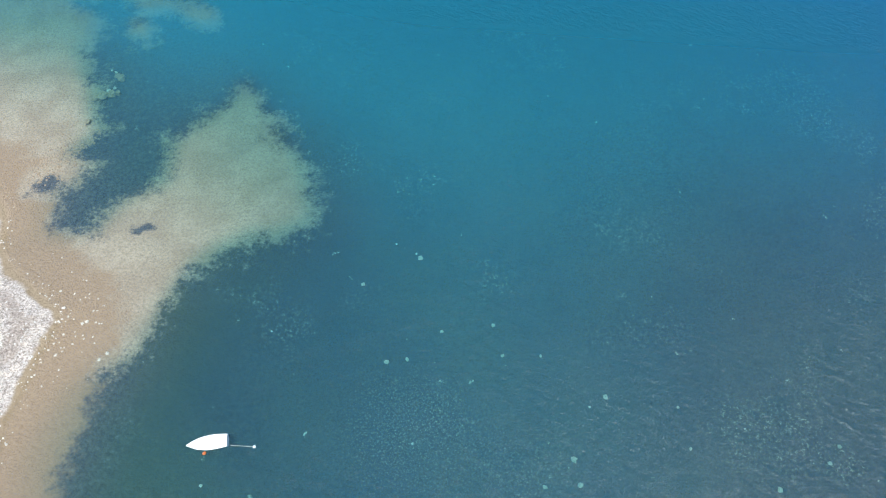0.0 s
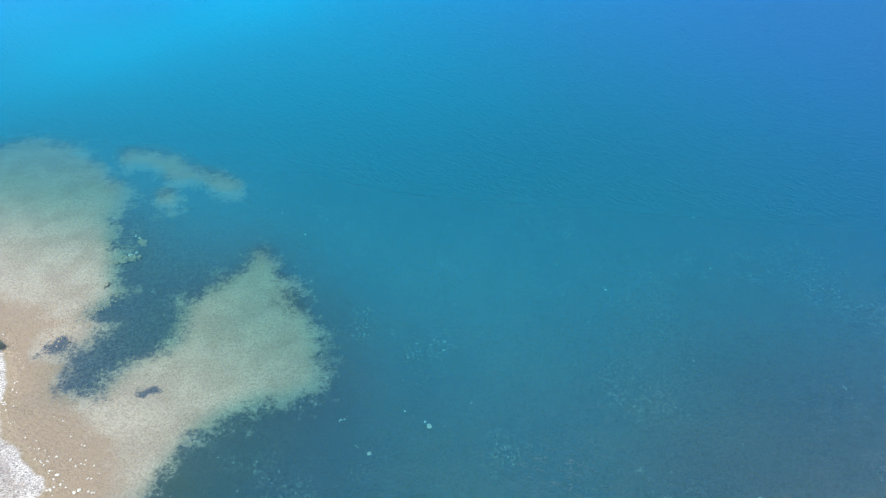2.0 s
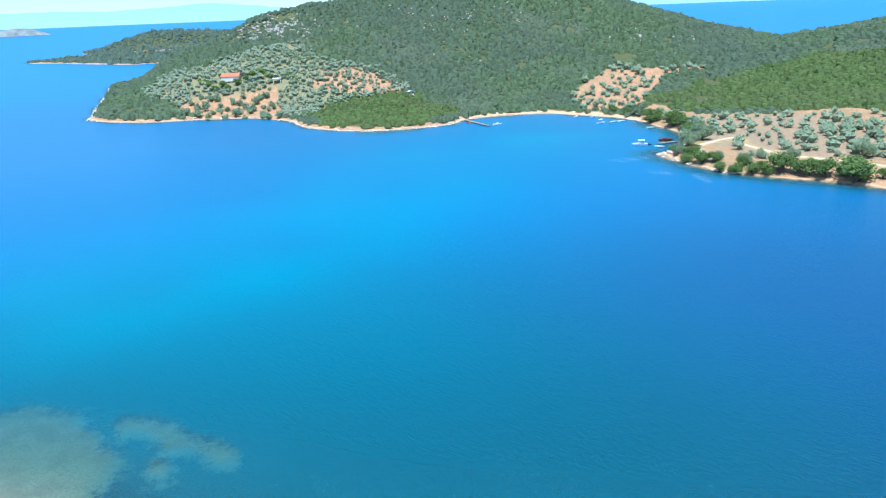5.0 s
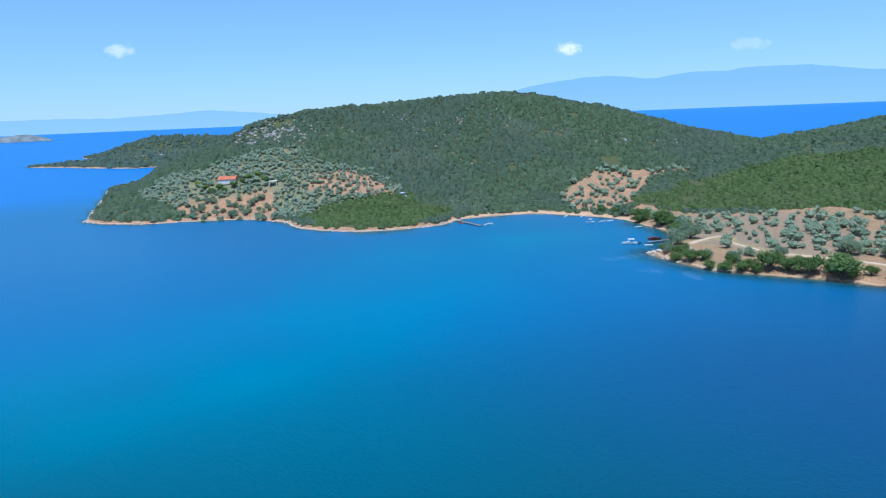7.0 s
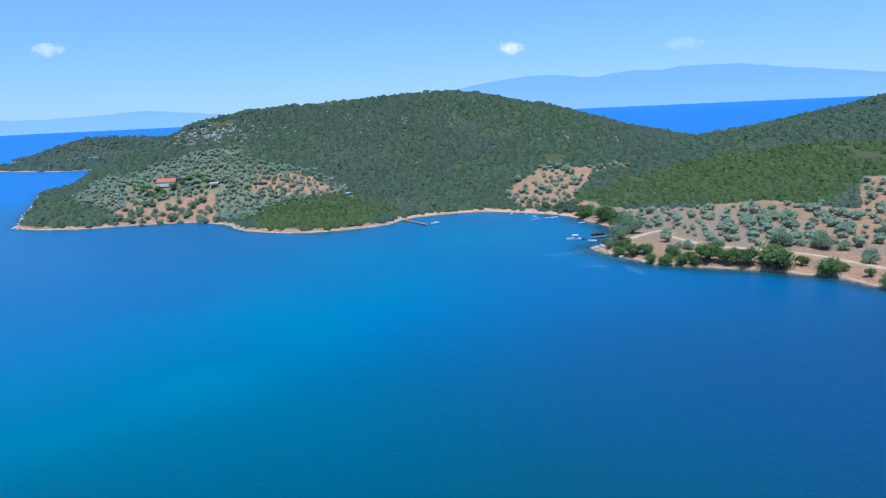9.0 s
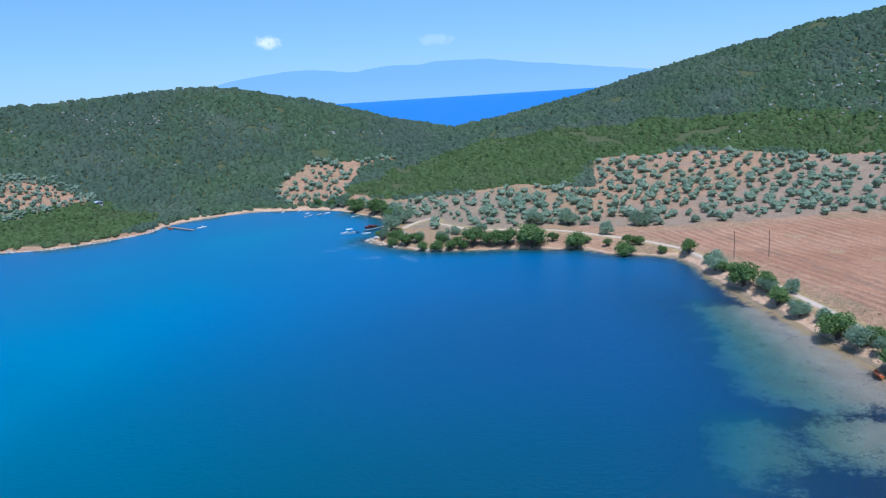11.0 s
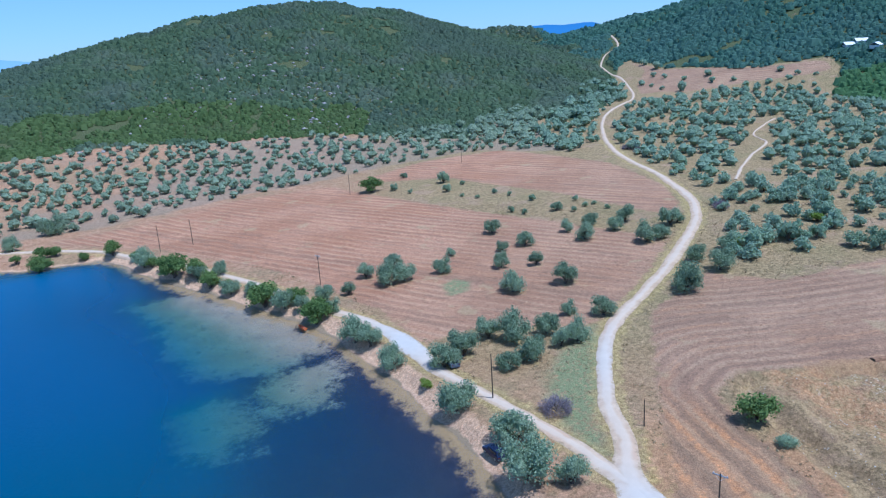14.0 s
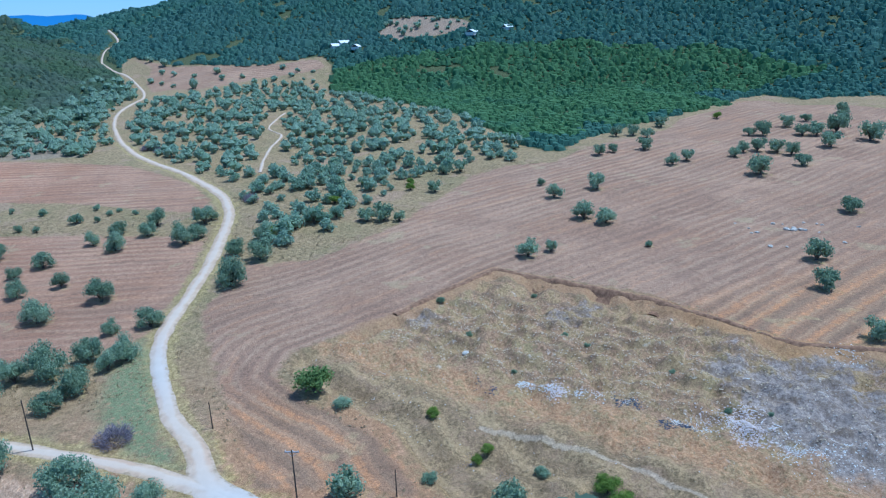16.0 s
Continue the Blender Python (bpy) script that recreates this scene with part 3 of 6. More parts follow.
THICKET_CAPE = [(-66, 369), (-62, 405), (-43, 415), (-9, 413), (7, 386), (8, 356), (-14, 338), (-36, 337), (-57, 351)]
THICKET_SPUR = [(100, 372), (119, 377), (181, 419), (232, 406), (290, 360), (340, 290), (360, 230), (380, 180), (330, 160), (310, 230), (270, 290), (236, 312), (200, 270), (160, 300), (131, 336)]
GROVE_VALLEY = [(228, -6), (300, 26), (371, 34), (412, 33), (440, 27), (478, -8), (476, -78), (428, -74), (404, -88), (356, -101), (323, -112), (274, -110), (226, -111), (211, -94), (214, -76), (206, -60), (176, -34), (158, -22), (159, -8), (186, -7)]
WOODS_LIGHT = [(462, -100), (452, -128), (426, -178), (404, -223), (365, -258), (326, -287), (294, -314), (279, -299), (289, -256), (254, -190), (240, -146), (223, -119), (260, -115), (337, -121), (371, -101), (416, -86), (436, -76)]
GROVE_NORTH = [(284, 41), (320, 68), (345, 104), (390, 112), (425, 98), (425, 72), (470, 66), (508, 72), (540, 46), (505, 38), (470, 35.5), (440, 37.5), (400, 43.5), (360, 43), (318, 36)]
GROVE_BAY = [(78, 407), (97, 431), (113, 451), (133, 444), (155, 444), (177, 442), (145, 425), (129, 408), (116, 381), (104, 356), (74, 368)]
CLEARING = [(512, -129), (532, -144), (523, -163), (489, -191), (475, -185), (482, -158), (494, -137)]
SHORE_TRACK = [(101, 262), (108, 268), (118, 274), (121, 271), (117, 262), (121, 240), (134, 228), (146, 214), (153, 196), (157, 182), (158.5, 166), (155, 150), (152, 136), (148, 122), (143, 109), (137.5, 95), (130.5, 81), (126, 71),
               (122, 61), (116, 52), (109.5, 45), (104, 40), (100, 34), (96, 28), (92, 22), (88, 16.5), (84, 11.5), (78.5, 5.5), (73.5, 0.2), (68, -4.8)]
MAIN_TRACK = [(62, -9), (76, 3.5), (88, 6), (96.5, 9), (106, 10.5), (117, 11.7), (129, 10.5), (142, 6.5), (157, 2.5), (172, -0.5), (192, -4), (205, -4.5), (221, -2.5), (249, 7), (275, 18.5), (292, 26), (318, 31.5), (371, 39.5),
              (415, 39.5), (446, 33), (475, 31), (508, 34), (548, 42), (608, 63), (645, 70), (690, 70), (720, 62), (790, 75)]
SIDE_TRACK = [(240, -17), (259, -20), (282, -25), (304, -32), (326, -29), (348, -35), (362, -41)]
SAND_SPIT = [(-41.1, 43.3), (-37.7, 43.5), (-35.6, 44.2), (-34.5, 46.7), (-32.7, 49), (-30.1, 50.4), (-30.2, 53.8), (-30.2, 56.9), (-28.8, 59.1), (-26.5, 60.9), (-24.8, 62.7), (-24.2, 65.2), (-23.3, 66.5), (-21.1, 65.6), (-20.1, 63), (-18.5, 60.4), (-17, 58.5),
             (-15.3, 54.8), (-13.6, 49.7), (-12.7, 44.2), (-13.9, 43.2), (-16.3, 42.2), (-19.1, 42), (-22, 40.7), (-23.9, 39.1), (-25.7, 35.6), (-27, 32.4), (-28.5, 29), (-29.6, 27.7), (-31.8, 27.5), (-33.6, 25.5), (-34.6, 22.6), (-35.6, 20.3), (-40, 12), (-50, 30)]
SAND_COVE = [(-110, 90), (-68.7, 93), (-64.5, 95.3), (-58.4, 93.5), (-52.7, 91.2), (-53.9, 88.8), (-49.9, 87), (-47, 82.5), (-43.8, 80.2), (-43.5, 74.9), (-43.8, 72.5), (-42, 70.6), (-42.5, 68.9), (-40.6, 66.6), (-40.5, 64.5), (-38.3, 57.5), (-39.3, 56.7), (-40.2, 55),
             (-38.6, 54), (-37.4, 53.1), (-38.1, 51.9), (-38.9, 50), (-40.7, 49.3), (-40.3, 47), (-41.1, 45.6), (-41.2, 43.2), (-50, 32), (-110, 60)]
SAND_PATCH = [(-48.7, 88.5), (-47.5, 90), (-43.2, 89.7), (-39.2, 87.9), (-36.9, 85.5), (-34, 83.8), (-31.3, 82.9), (-28.2, 79.9), (-27.8, 77.9), (-30, 77.4), (-32.3, 78.8), (-34.9, 81), (-37.1, 80.5), (-39.5, 80.6), (-39.4, 82.7), (-42.5, 85.1), (-45.3, 86), (-46.1, 84.6)]
SAND_SPECK = [(-39.3, 77.9), (-38.2, 79), (-36.8, 77.8), (-37, 75.4), (-38.4, 75.7)]
SAND_SHORE = [(126, 124), (132, 112), (129, 94), (118, 74), (110, 66), (102, 72), (98, 80), (100, 87), (111, 102)]
SAND_SMALL = [(105, 62), (93, 57), (89, 62), (92, 69), (100, 68)]
SAND_SMALL_2 = [(82, 76), (88, 72), (81, 62), (74, 64)]
SANDS = [SAND_SPIT, SAND_COVE, SAND_PATCH, SAND_SPECK, SAND_SHORE, SAND_SMALL, SAND_SMALL_2]


def best_of(x, y, shapes):
    return np.maximum.reduce([line_distance(x, y, s) for s in shapes])


def bed_height(x, y, d):
    return -0.25 * smooth(-d / 2) - 1.3 * (1 - np.exp(-np.clip(-d, 0, 200) / 12))


def surface(x, y):
    """The height of ground or sea bed, and the metres inland."""
    d = shore_distance(x, y)
    z = np.where(d > 0, land_height(x, y, d), bed_height(x, y, d))
    plot = line_distance(x, y, PLOT)
    near = np.abs(x) + np.abs(y) < 400
    dug = np.where(near, smooth(plot / 1.6) * (1.1 + 0.7 * value_noise(x, y, 9, 6) + 0.7 * value_noise(x, y, 3.5, 7) + (0.4 + 0.45 * smooth((0.63 * (x - 81) - 0.78 * (y + 47.5)) / 4)) * value_noise(x, y, 1.9, 8)), 0)
    tip = (y + 47.5) * 0.78 - (x - 81) * 0.63
    heaped = np.where(near, smooth((plot - 1.5) / 2) * smooth((-0.5 - tip) / 3) * (0.26 * np.sin(1.5 * tip + 2.0 * value_noise(x, y, 8, 61)) + 0.28 * value_noise(x, y, 1.25, 62)), 0)
    return z - dug + heaped, d


def rise(r):
    """The far sea, lifted a little to stand for its real, much farther horizon."""
    return 29.6 * np.clip((r - 1500) / 3350, 0, None) ** 2


def grid_mesh(name, xs, ys, zs, closed):
    """A sheet from a ring-shaped grid of places (rings, spokes)."""
    n, k = xs.shape
    co = np.stack([xs, ys, zs], -1).reshape(-1, 3)
    i = np.arange(n - 1)[:, None] * k
    j = np.arange(k)[None, :] if closed else np.arange(k - 1)[None, :]
    j2 = (j + 1) % k
    quads = np.stack([i + j, i + k + j, i + k + j2, i + j2], -1).reshape(-1, 4)
    return raw_mesh(name, co, quads)


def raw_mesh(name, co, faces, smooth_faces=True):
    me = bpy.data.meshes.new(name)
    side = faces.shape[1]
    me.vertices.add(len(co)), me.loops.add(faces.size), me.polygons.add(len(faces))
    me.vertices.foreach_set("co", np.ascontiguousarray(co, np.float32).ravel())
    me.loops.foreach_set("vertex_index", np.ascontiguousarray(faces, np.int32).ravel())
    me.polygons.foreach_set("loop_start", np.arange(0, faces.size, side, dtype=np.int32))
    me.polygons.foreach_set("use_smooth", np.full(len(faces), smooth_faces))
    me.update(calc_edges=True)
    return me


def put_attr(me, name, values):
    me.attributes.new(name, "FLOAT", "POINT").data.foreach_set("value", np.ascontiguousarray(values, np.float32).ravel())


SPOKES = np.radians(np.concatenate([np.arange(-56, 130, 0.295), np.arange(130, 304, 3.0)]))
RINGS = np.concatenate([[0.0, 5, 10, 15], 20 * np.exp(np.arange(0, math.log(62 / 20), 0.0148)), 62 * np.exp(np.arange(0, math.log(125 / 62), 0.0078)), 125 * np.exp(np.arange(0, math.log(4930 / 125), 0.0150)), [4930]])
_r, _a = np.meshgrid(RINGS, SPOKES, indexing="ij")
_x, _y = _r * np.cos(_a), _r * np.sin(_a)
_z, _d = surface(_x, _y)
_me = grid_mesh("ground", _x, _y, np.where(_d < 0, _z + rise(_r), _z), True)
_plots = line_distance(_x, _y, PLOT)
_tip = (_y + 47.5) * 0.78 - (_x - 81) * 0.63
_far_field = line_distance(_x, _y, F_FAR)
_plough = np.maximum(best_of(_x, _y, [F_SHORE, F_UPPER, F_EAST]), _far_field)
SHORE_ROWS = 0.967 * _x - 0.255 * _y
_open = best_of(_x, _y, [OPEN_LAND, GROVE_CAPE, SOIL_CAPE, SOIL_SLOPE, GROVE_BAY, CLEARING])
for _name, _v in (("inland", _d), ("plough", _plough), ("grassy", (1 - smooth((line_distance(_x, _y, CLEARING) + 4) / 4)) * smooth((_x - 70) / 60) * smooth((250 - _y) / 120) * smooth((40 - _y + 0.45 * _x) / 60) + 0.35 * (line_distance(_x, _y, GROVE_CAPE) > -8) * smooth(-np.maximum(line_distance(_x, _y, SOIL_CAPE), line_distance(_x, _y, SOIL_SLOPE)) / 4) + 0.7 * np.exp(-((_x - 135) ** 2 + (_y - 268) ** 2) / 60 ** 2) * (_y > 215)), ("plot", _plots), ("green", np.maximum(line_distance(_x, _y, WEEDS), 1.5 * line_distance(_x, _y, GRASS_SPOT))), ("wood", np.minimum(-_open, _d - 4)),
                  ("rows", np.where(np.maximum(line_distance(_x, _y, F_EAST), _plots) > -3, line_distance(_x, _y, FURROW, False), SHORE_ROWS)), ("tilled", smooth((106 - _x) / 16) * (line_distance(_x, _y, F_EAST) > -3)), ("sandbed", np.maximum(best_of(_x, _y, SANDS[:2]), np.maximum(best_of(_x, _y, SANDS[2:4]) + 0.4, best_of(_x, _y, SANDS[4:]) + 2.0)) + sum(1.8 * np.exp(-((_x - a) ** 2 + (_y - b) ** 2) / c ** 2) for a, b, c in ((-36.5, 59.8, 1.6), (-32.7, 58.2, 1.6), (-31, 61.5, 1.8), (-28.5, 62.5, 1.8), (-33, 62.5, 1.5)))
                   - sum(w * np.exp(-((_x - a) ** 2 + (_y - b) ** 2) / c ** 2) for a, b, c, w in ((-44, 49.6, 1.4, 5), (-42.2, 51.2, 1.5, 5), (-31.2, 44.1, 0.8, 6.5), (-30.1, 44.6, 0.7, 5.5), (-29.3, 44.4, 0.6, 5), (-22.5, 46.5, 1.5, 2.5), (-21, 56, 2.2, 2.5), (-17.5, 57, 2.0, 2.0), (-20, 62, 1.3, 2.2)))), ("shelf", 1.3 - 9 * np.exp(-((_x + 43.2) ** 2 + (_y - 50.4) ** 2) / 5) - 4 * smooth((3 - np.hypot(_x + 38.5, _y - 46.5)) / 3) + _d + 4.1 * smooth((-20 - _x) / 10) + 0.9 * (_x > 60) * smooth((165 - _y) / 20)),
                  ("warm", smooth((np.maximum(line_distance(_x, _y, F_SHORE), line_distance(_x, _y, F_UPPER)) + 4) / 8) * (0.35 + 0.65 * smooth((_y - 22) / 65))), ("pale", smooth((-18 - _x) / 10) * np.maximum(smooth((_y + _x * 0.4 - 22) / 8), smooth((_d + 14) / 10)) * (_r < 150)), ("grey", sum(w * np.exp(-((_x - a) ** 2 + (_y - b) ** 2) / c ** 2) for a, b, c, w in ((113, -34, 3.5, 0.9), (104, -58, 5, 0.75), (106, -65, 3.5, 0.7), (70, -79, 11, 0.9), (58, -73, 10, 0.9), (50, -80, 12, 0.9), (78, -72, 4, 0.6), (72, -92, 5, 0.5), (88, -78, 5, 0.4)))),
                  ("lane", np.exp(-(line_distance(_x, _y, [(79, -32), (74, -37.5), (67.5, -42.8), (61.5, -47.2), (55, -50.5), (45, -55)], False) / 0.7) ** 2)), ("beachy", smooth((172 - _y) / 20) * (_x > 40) + smooth((_y - 330) / 12) * smooth((_x - 5) / 20) * smooth((115 - _x) / 10) * (_y < 450)), ("sage", smooth((line_distance(_x, _y, GROVE_CAPE) + 6) / 4) * smooth(-np.maximum(line_distance(_x, _y, SOIL_CAPE), line_distance(_x, _y, SOIL_SLOPE)) / 5)), ("tip", _tip),
                  ("speck", sum(w * np.exp(-((_x - a) ** 2 + (_y - b) ** 2) / c ** 2) for a, b, c, w in ((-3.5, 22, 5, 1.0), (6, 17, 4, 0.7), (25, 17, 6, 0.2), (20, 45, 8, 0.35), (14, 21, 5, 0.2))))):
    put_attr(_me, _name, _v)
GROUND_X, GROUND_Y = _x, _y
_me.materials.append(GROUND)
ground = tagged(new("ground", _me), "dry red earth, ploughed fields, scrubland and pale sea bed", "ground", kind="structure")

_sp = np.radians(np.concatenate([np.arange(-56, 130, 0.6), np.arange(130, 304, 4.0)]))
_rg = np.concatenate([[0.0, 5, 10, 15], 20 * np.exp(np.arange(0, math.log(300 / 20), 0.012)), 300 * np.exp(np.arange(0, math.log(4860 / 300), 0.03)), [4860]])
_r, _a = np.meshgrid(_rg, _sp, indexing="ij")
_x, _y = _r * np.cos(_a), _r * np.sin(_a)
_d = shore_distance(_x, _y)
_me = grid_mesh("sea", _x, _y, rise(_r), True)
_sand = best_of(_x, _y, SANDS[:2] + SANDS[4:])
_off = np.clip(-_d, 0, 400)
_out = np.clip((_y + 0.25 * np.abs(_x + 20) - 22) / 148, 0, 3)
_lagoon = smooth((230 - _r) / 60)
_weedy = smooth((_x + 15 - 0.05 * _y - 28 * smooth((130 - _y) / 60)) / 85) * smooth((235 - _y) / 110) * smooth((_y + 10) / 60)
_shallow = 1.7 * (1 - np.exp(-_off / 14)) + 14 * _out ** 2 * smooth(_off / 40) * (1 - 0.65 * smooth((0 - _x) / 70) * smooth((152 - _y) / 90))
_stream = line_distance(_x, _y, [(-150, 95), (-80, 121), (-40, 152), (-12, 197), (10, 250), (45, 306)], False)
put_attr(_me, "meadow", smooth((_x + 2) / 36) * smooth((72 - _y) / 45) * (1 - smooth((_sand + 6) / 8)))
put_attr(_me, "band", (0.24 * np.exp(-(_stream / (24 + 0.12 * np.clip(_r - 120, 0, 200))) ** 2) + 0.26 * np.exp(-(_stream / np.where(_x + 40 > 0.5 * (_y - 150), 44, 66)) ** 2)) * smooth((_y + 0.25 * _x - 44) / 80) * (0.85 + 0.3 * value_noise(_x, _y, 26, 55)) + 0.17 * np.exp(-((_y - 100) / 26) ** 2) * smooth((34 - _x) / 60))
_slick = np.minimum.reduce([line_distance(_x, _y, l, False) for l in ([(66, 249), (75.5, 251.4), (84.4, 255.7)], [(72, 229.8), (74.8, 229.2), (77.6, 226)], [(85, 237), (87.9, 235.3), (88.8, 231.4)], [(85.4, 223.2), (85.9, 214.8)])])
put_attr(_me, "slick", np.exp(-(_slick / 1.3) ** 2))
put_attr(_me, "weedy", _weedy * (1 - 0.92 * smooth((_sand + 7) / 9)))
put_attr(_me, "depth", _shallow * (1 - (0.62 - 0.30 * smooth(2 * _weedy) - 0.24 * smooth((_off - 6) / 20)) * smooth((_sand + 1) / 3.5)) * (1 - 0.42 * smooth((best_of(_x, _y, SANDS[2:4]) + 1.2) / 2)) * (1 - 0.5 * smooth(2 * _weedy) * smooth((50 - _off) / 30)) * _lagoon + (20 + 22 * smooth((_r - 480) / 250)) * smooth(_off / np.where(_y > 330, 5, 16)) * (1 - _lagoon) + 0.25 * smooth(-_sand / 8) * smooth(-_d / 14))
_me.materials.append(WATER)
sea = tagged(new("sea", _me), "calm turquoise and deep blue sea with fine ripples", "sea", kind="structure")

# ---- plants ----


def card_cloud(centres, size, outward, seed=0, bend=0.2, loose=0.55):
    """Small bent leaf sprays (two triangles each) at the given places, facing mostly outward and up."""
    r = np.random.default_rng(seed)
    n = len(centres)
    w = outward + np.array([0, 0, 0.45]) + loose * r.normal(size=(n, 3))
    w /= np.linalg.norm(w, axis=1)[:, None]
    u = np.cross(w, r.normal(size=(n, 3)))
    u /= np.linalg.norm(u, axis=1)[:, None]
    v = np.cross(w, u)
    s = (np.asarray(size) * r.uniform(0.6, 1.35, n))[:, None]
    co = np.stack([centres - u * s, centres - v * s * 0.6 - w * s * bend, centres + u * s, centres + v * s * 0.6 - w * s * bend], 1).reshape(-1, 3)
    return co, np.arange(4 * n).reshape(-1, 4)


def lumpy(radius, flat, seed, rings=5, spokes=9):
    """A closed uneven lump, the dense inside of a crown."""
    r = np.random.default_rng(seed)
    th = np.linspace(0.12, math.pi - 0.25, rings)[:, None]
    ph = (np.arange(spokes) * 2 * math.pi / spokes)[None, :] + r.uniform(-0.2, 0.2, (rings, spokes))
    rr = radius * r.uniform(0.7, 1.25, (rings, spokes))
    co = np.stack([rr * np.sin(th) * np.cos(ph), rr * np.sin(th) * np.sin(ph), rr * flat * np.cos(th) * np.ones_like(ph)], -1).reshape(-1, 3)
    i, j = np.meshgrid(np.arange(rings - 1), np.arange(spokes), indexing="ij")
    j2 = (j + 1) % spokes
    q = np.stack([i * spokes + j, (i + 1) * spokes + j, (i + 1) * spokes + j2, i * spokes + j2], -1).reshape(-1, 4)
    return co, q


def joined(pieces):
    cos, faces, base = [], [], 0
    for co, q in pieces:
        cos.append(co), faces.append(q + base)
        base += len(co)
    return np.concatenate(cos), np.concatenate(faces)


def tube(points, radii, sides=7, seed=0):
    r = np.random.default_rng(seed)
    pts = np.array(points, float)
    rows = []
    for k, (p, rad) in enumerate(zip(pts, radii)):
        d = pts[min(k + 1, len(pts) - 1)] - pts[max(k - 1, 0)]
        d /= np.linalg.norm(d)
        a = np.cross(d, (0.3, 0.9, 0.1))
        a /= np.linalg.norm(a)
        b = np.cross(d, a)
        t = np.arange(sides) * 2 * math.pi / sides
        rows.append(p + (np.cos(t)[:, None] * a + np.sin(t)[:, None] * b) * rad * r.uniform(0.8, 1.2, (sides, 1)))
    n = len(pts)
    i, j = np.meshgrid(np.arange(n - 1), np.arange(sides), indexing="ij")
    j2 = (j + 1) % sides
    return np.concatenate(rows), np.stack([i * sides + j, i * sides + j2, (i + 1) * sides + j2, (i + 1) * sides + j], -1).reshape(-1, 4)


def crown_points(lobes, per, seed):
    """Places over the lobes of a crown, and the way outward at each."""
    r = np.random.default_rng(seed)
    out, way = [], []
    for (cx, cy, cz, rad) in lobes:
        v = r.normal(size=(per, 3))
        v /= np.linalg.norm(v, axis=1)[:, None]
        v[:, 2] = np.where(v[:, 2] < -0.6, -v[:, 2], v[:, 2])
        out.append(np.array([cx, cy, cz]) + v * rad * r.uniform(0.62, 1.2, (per, 1)) * np.array([1, 1, 0.85]))
        way.append(v)
    return np.concatenate(out), np.concatenate(way)


def tree_model(name, kind, seed, per=230):
    """One tree or bush, 5 m across its crown: an Empty with trunk and crown."""
    r = np.random.default_rng(seed)
    thing = new(name)
    tall = {"olive": 0.48, "bush": 0.16, "young": 0.5}[kind]
    lobes, limbs = [], []
    n = int(r.integers(7, 10))
    for k in range(n):
        a = k * 2 * math.pi / n * 1.9 + r.uniform(-0.4, 0.4)
        out = (0.0 if k == 0 else r.uniform(0.8, 1.6))
        top = (1.55 * tall + r.uniform(0.7, 1.9) if kind != "olive" else 0.45 + r.uniform(0.35, 1.85)) * (1.25 if k == 0 else 1.0) * (1.0 if kind != "young" else 1.3)
        lobes.append((out * math.cos(a), out * math.sin(a), top, r.uniform(0.9, 1.3)))
        base = (0.12 * math.cos(a), 0.12 * math.sin(a), 0.75 * tall)
        mid = (0.45 * out * math.cos(a), 0.45 * out * math.sin(a), 0.75 * tall + 0.5 * (top - 0.75 * tall))
        limbs.append(tube([base, mid, lobes[-1][:3]], [0.13, 0.085, 0.03], 5, seed + k))
    trunk = tube([(0, 0, -0.35), (0.02, 0.0, 0.05), (0.06, 0.04, 0.4 * tall), (0, 0, 0.85 * tall)], [0.38, 0.30, 0.22, 0.17], 8, seed)
    cores = []
    for k, (x, y, z, rad) in enumerate(lobes):
        co, q = lumpy(rad * 0.62, 0.82, seed * 31 + k, 4, 7)
        cores.append((co + np.array([x, y, z]), q))
    pts, way = crown_points(lobes, per, seed + 50)
    leafy = card_cloud(pts, 2.15 / math.sqrt(per), way, seed + 60, 0.25, 0.95)
    return thing, joined([trunk] + limbs), joined(cores + [leafy])


def make_tree(name, kind, seed, leaf, per=300):
    thing, wood, crown = tree_model(name, kind, seed, per)
    for part_name, geo, mat in (("trunk", wood, BARK), ("crown", crown, leaf)):
        me = raw_mesh(part_name, *geo, smooth_faces=False)
        me.materials.append(mat)
        ob = new(part_name, me)
        ob.parent = thing
    return thing


def ground_at(xs, ys):
    return surface(np.asarray(xs, float), np.asarray(ys, float))[0]


def plant(models, spots, label, group, squash=1.0):
    """Copies of the models at (x, y, crown width)."""
    spots = np.array(spots, float)
    zs = ground_at(spots[:, 0], spots[:, 1])
    for i, ((x, y, w), z) in enumerate(zip(spots, zs)):
        model = models[i % len(models)]
        s = w / 4.9
        m = pose(x, y, z - 0.05 * s, 0, 0, (i * 137.5) % 360) @ Matrix.Diagonal((s, s, s * squash * (0.92 + 0.05 * (i % 4)), 1))
        if i < len(models):
            model.matrix_basis = m
            ob = model
        else:
            ob = copy_thing(model, Matrix.Identity(4))
            ob.matrix_basis = m
        tagged(ob, label, "tree" if "tree" in ob.name else "bush", group)


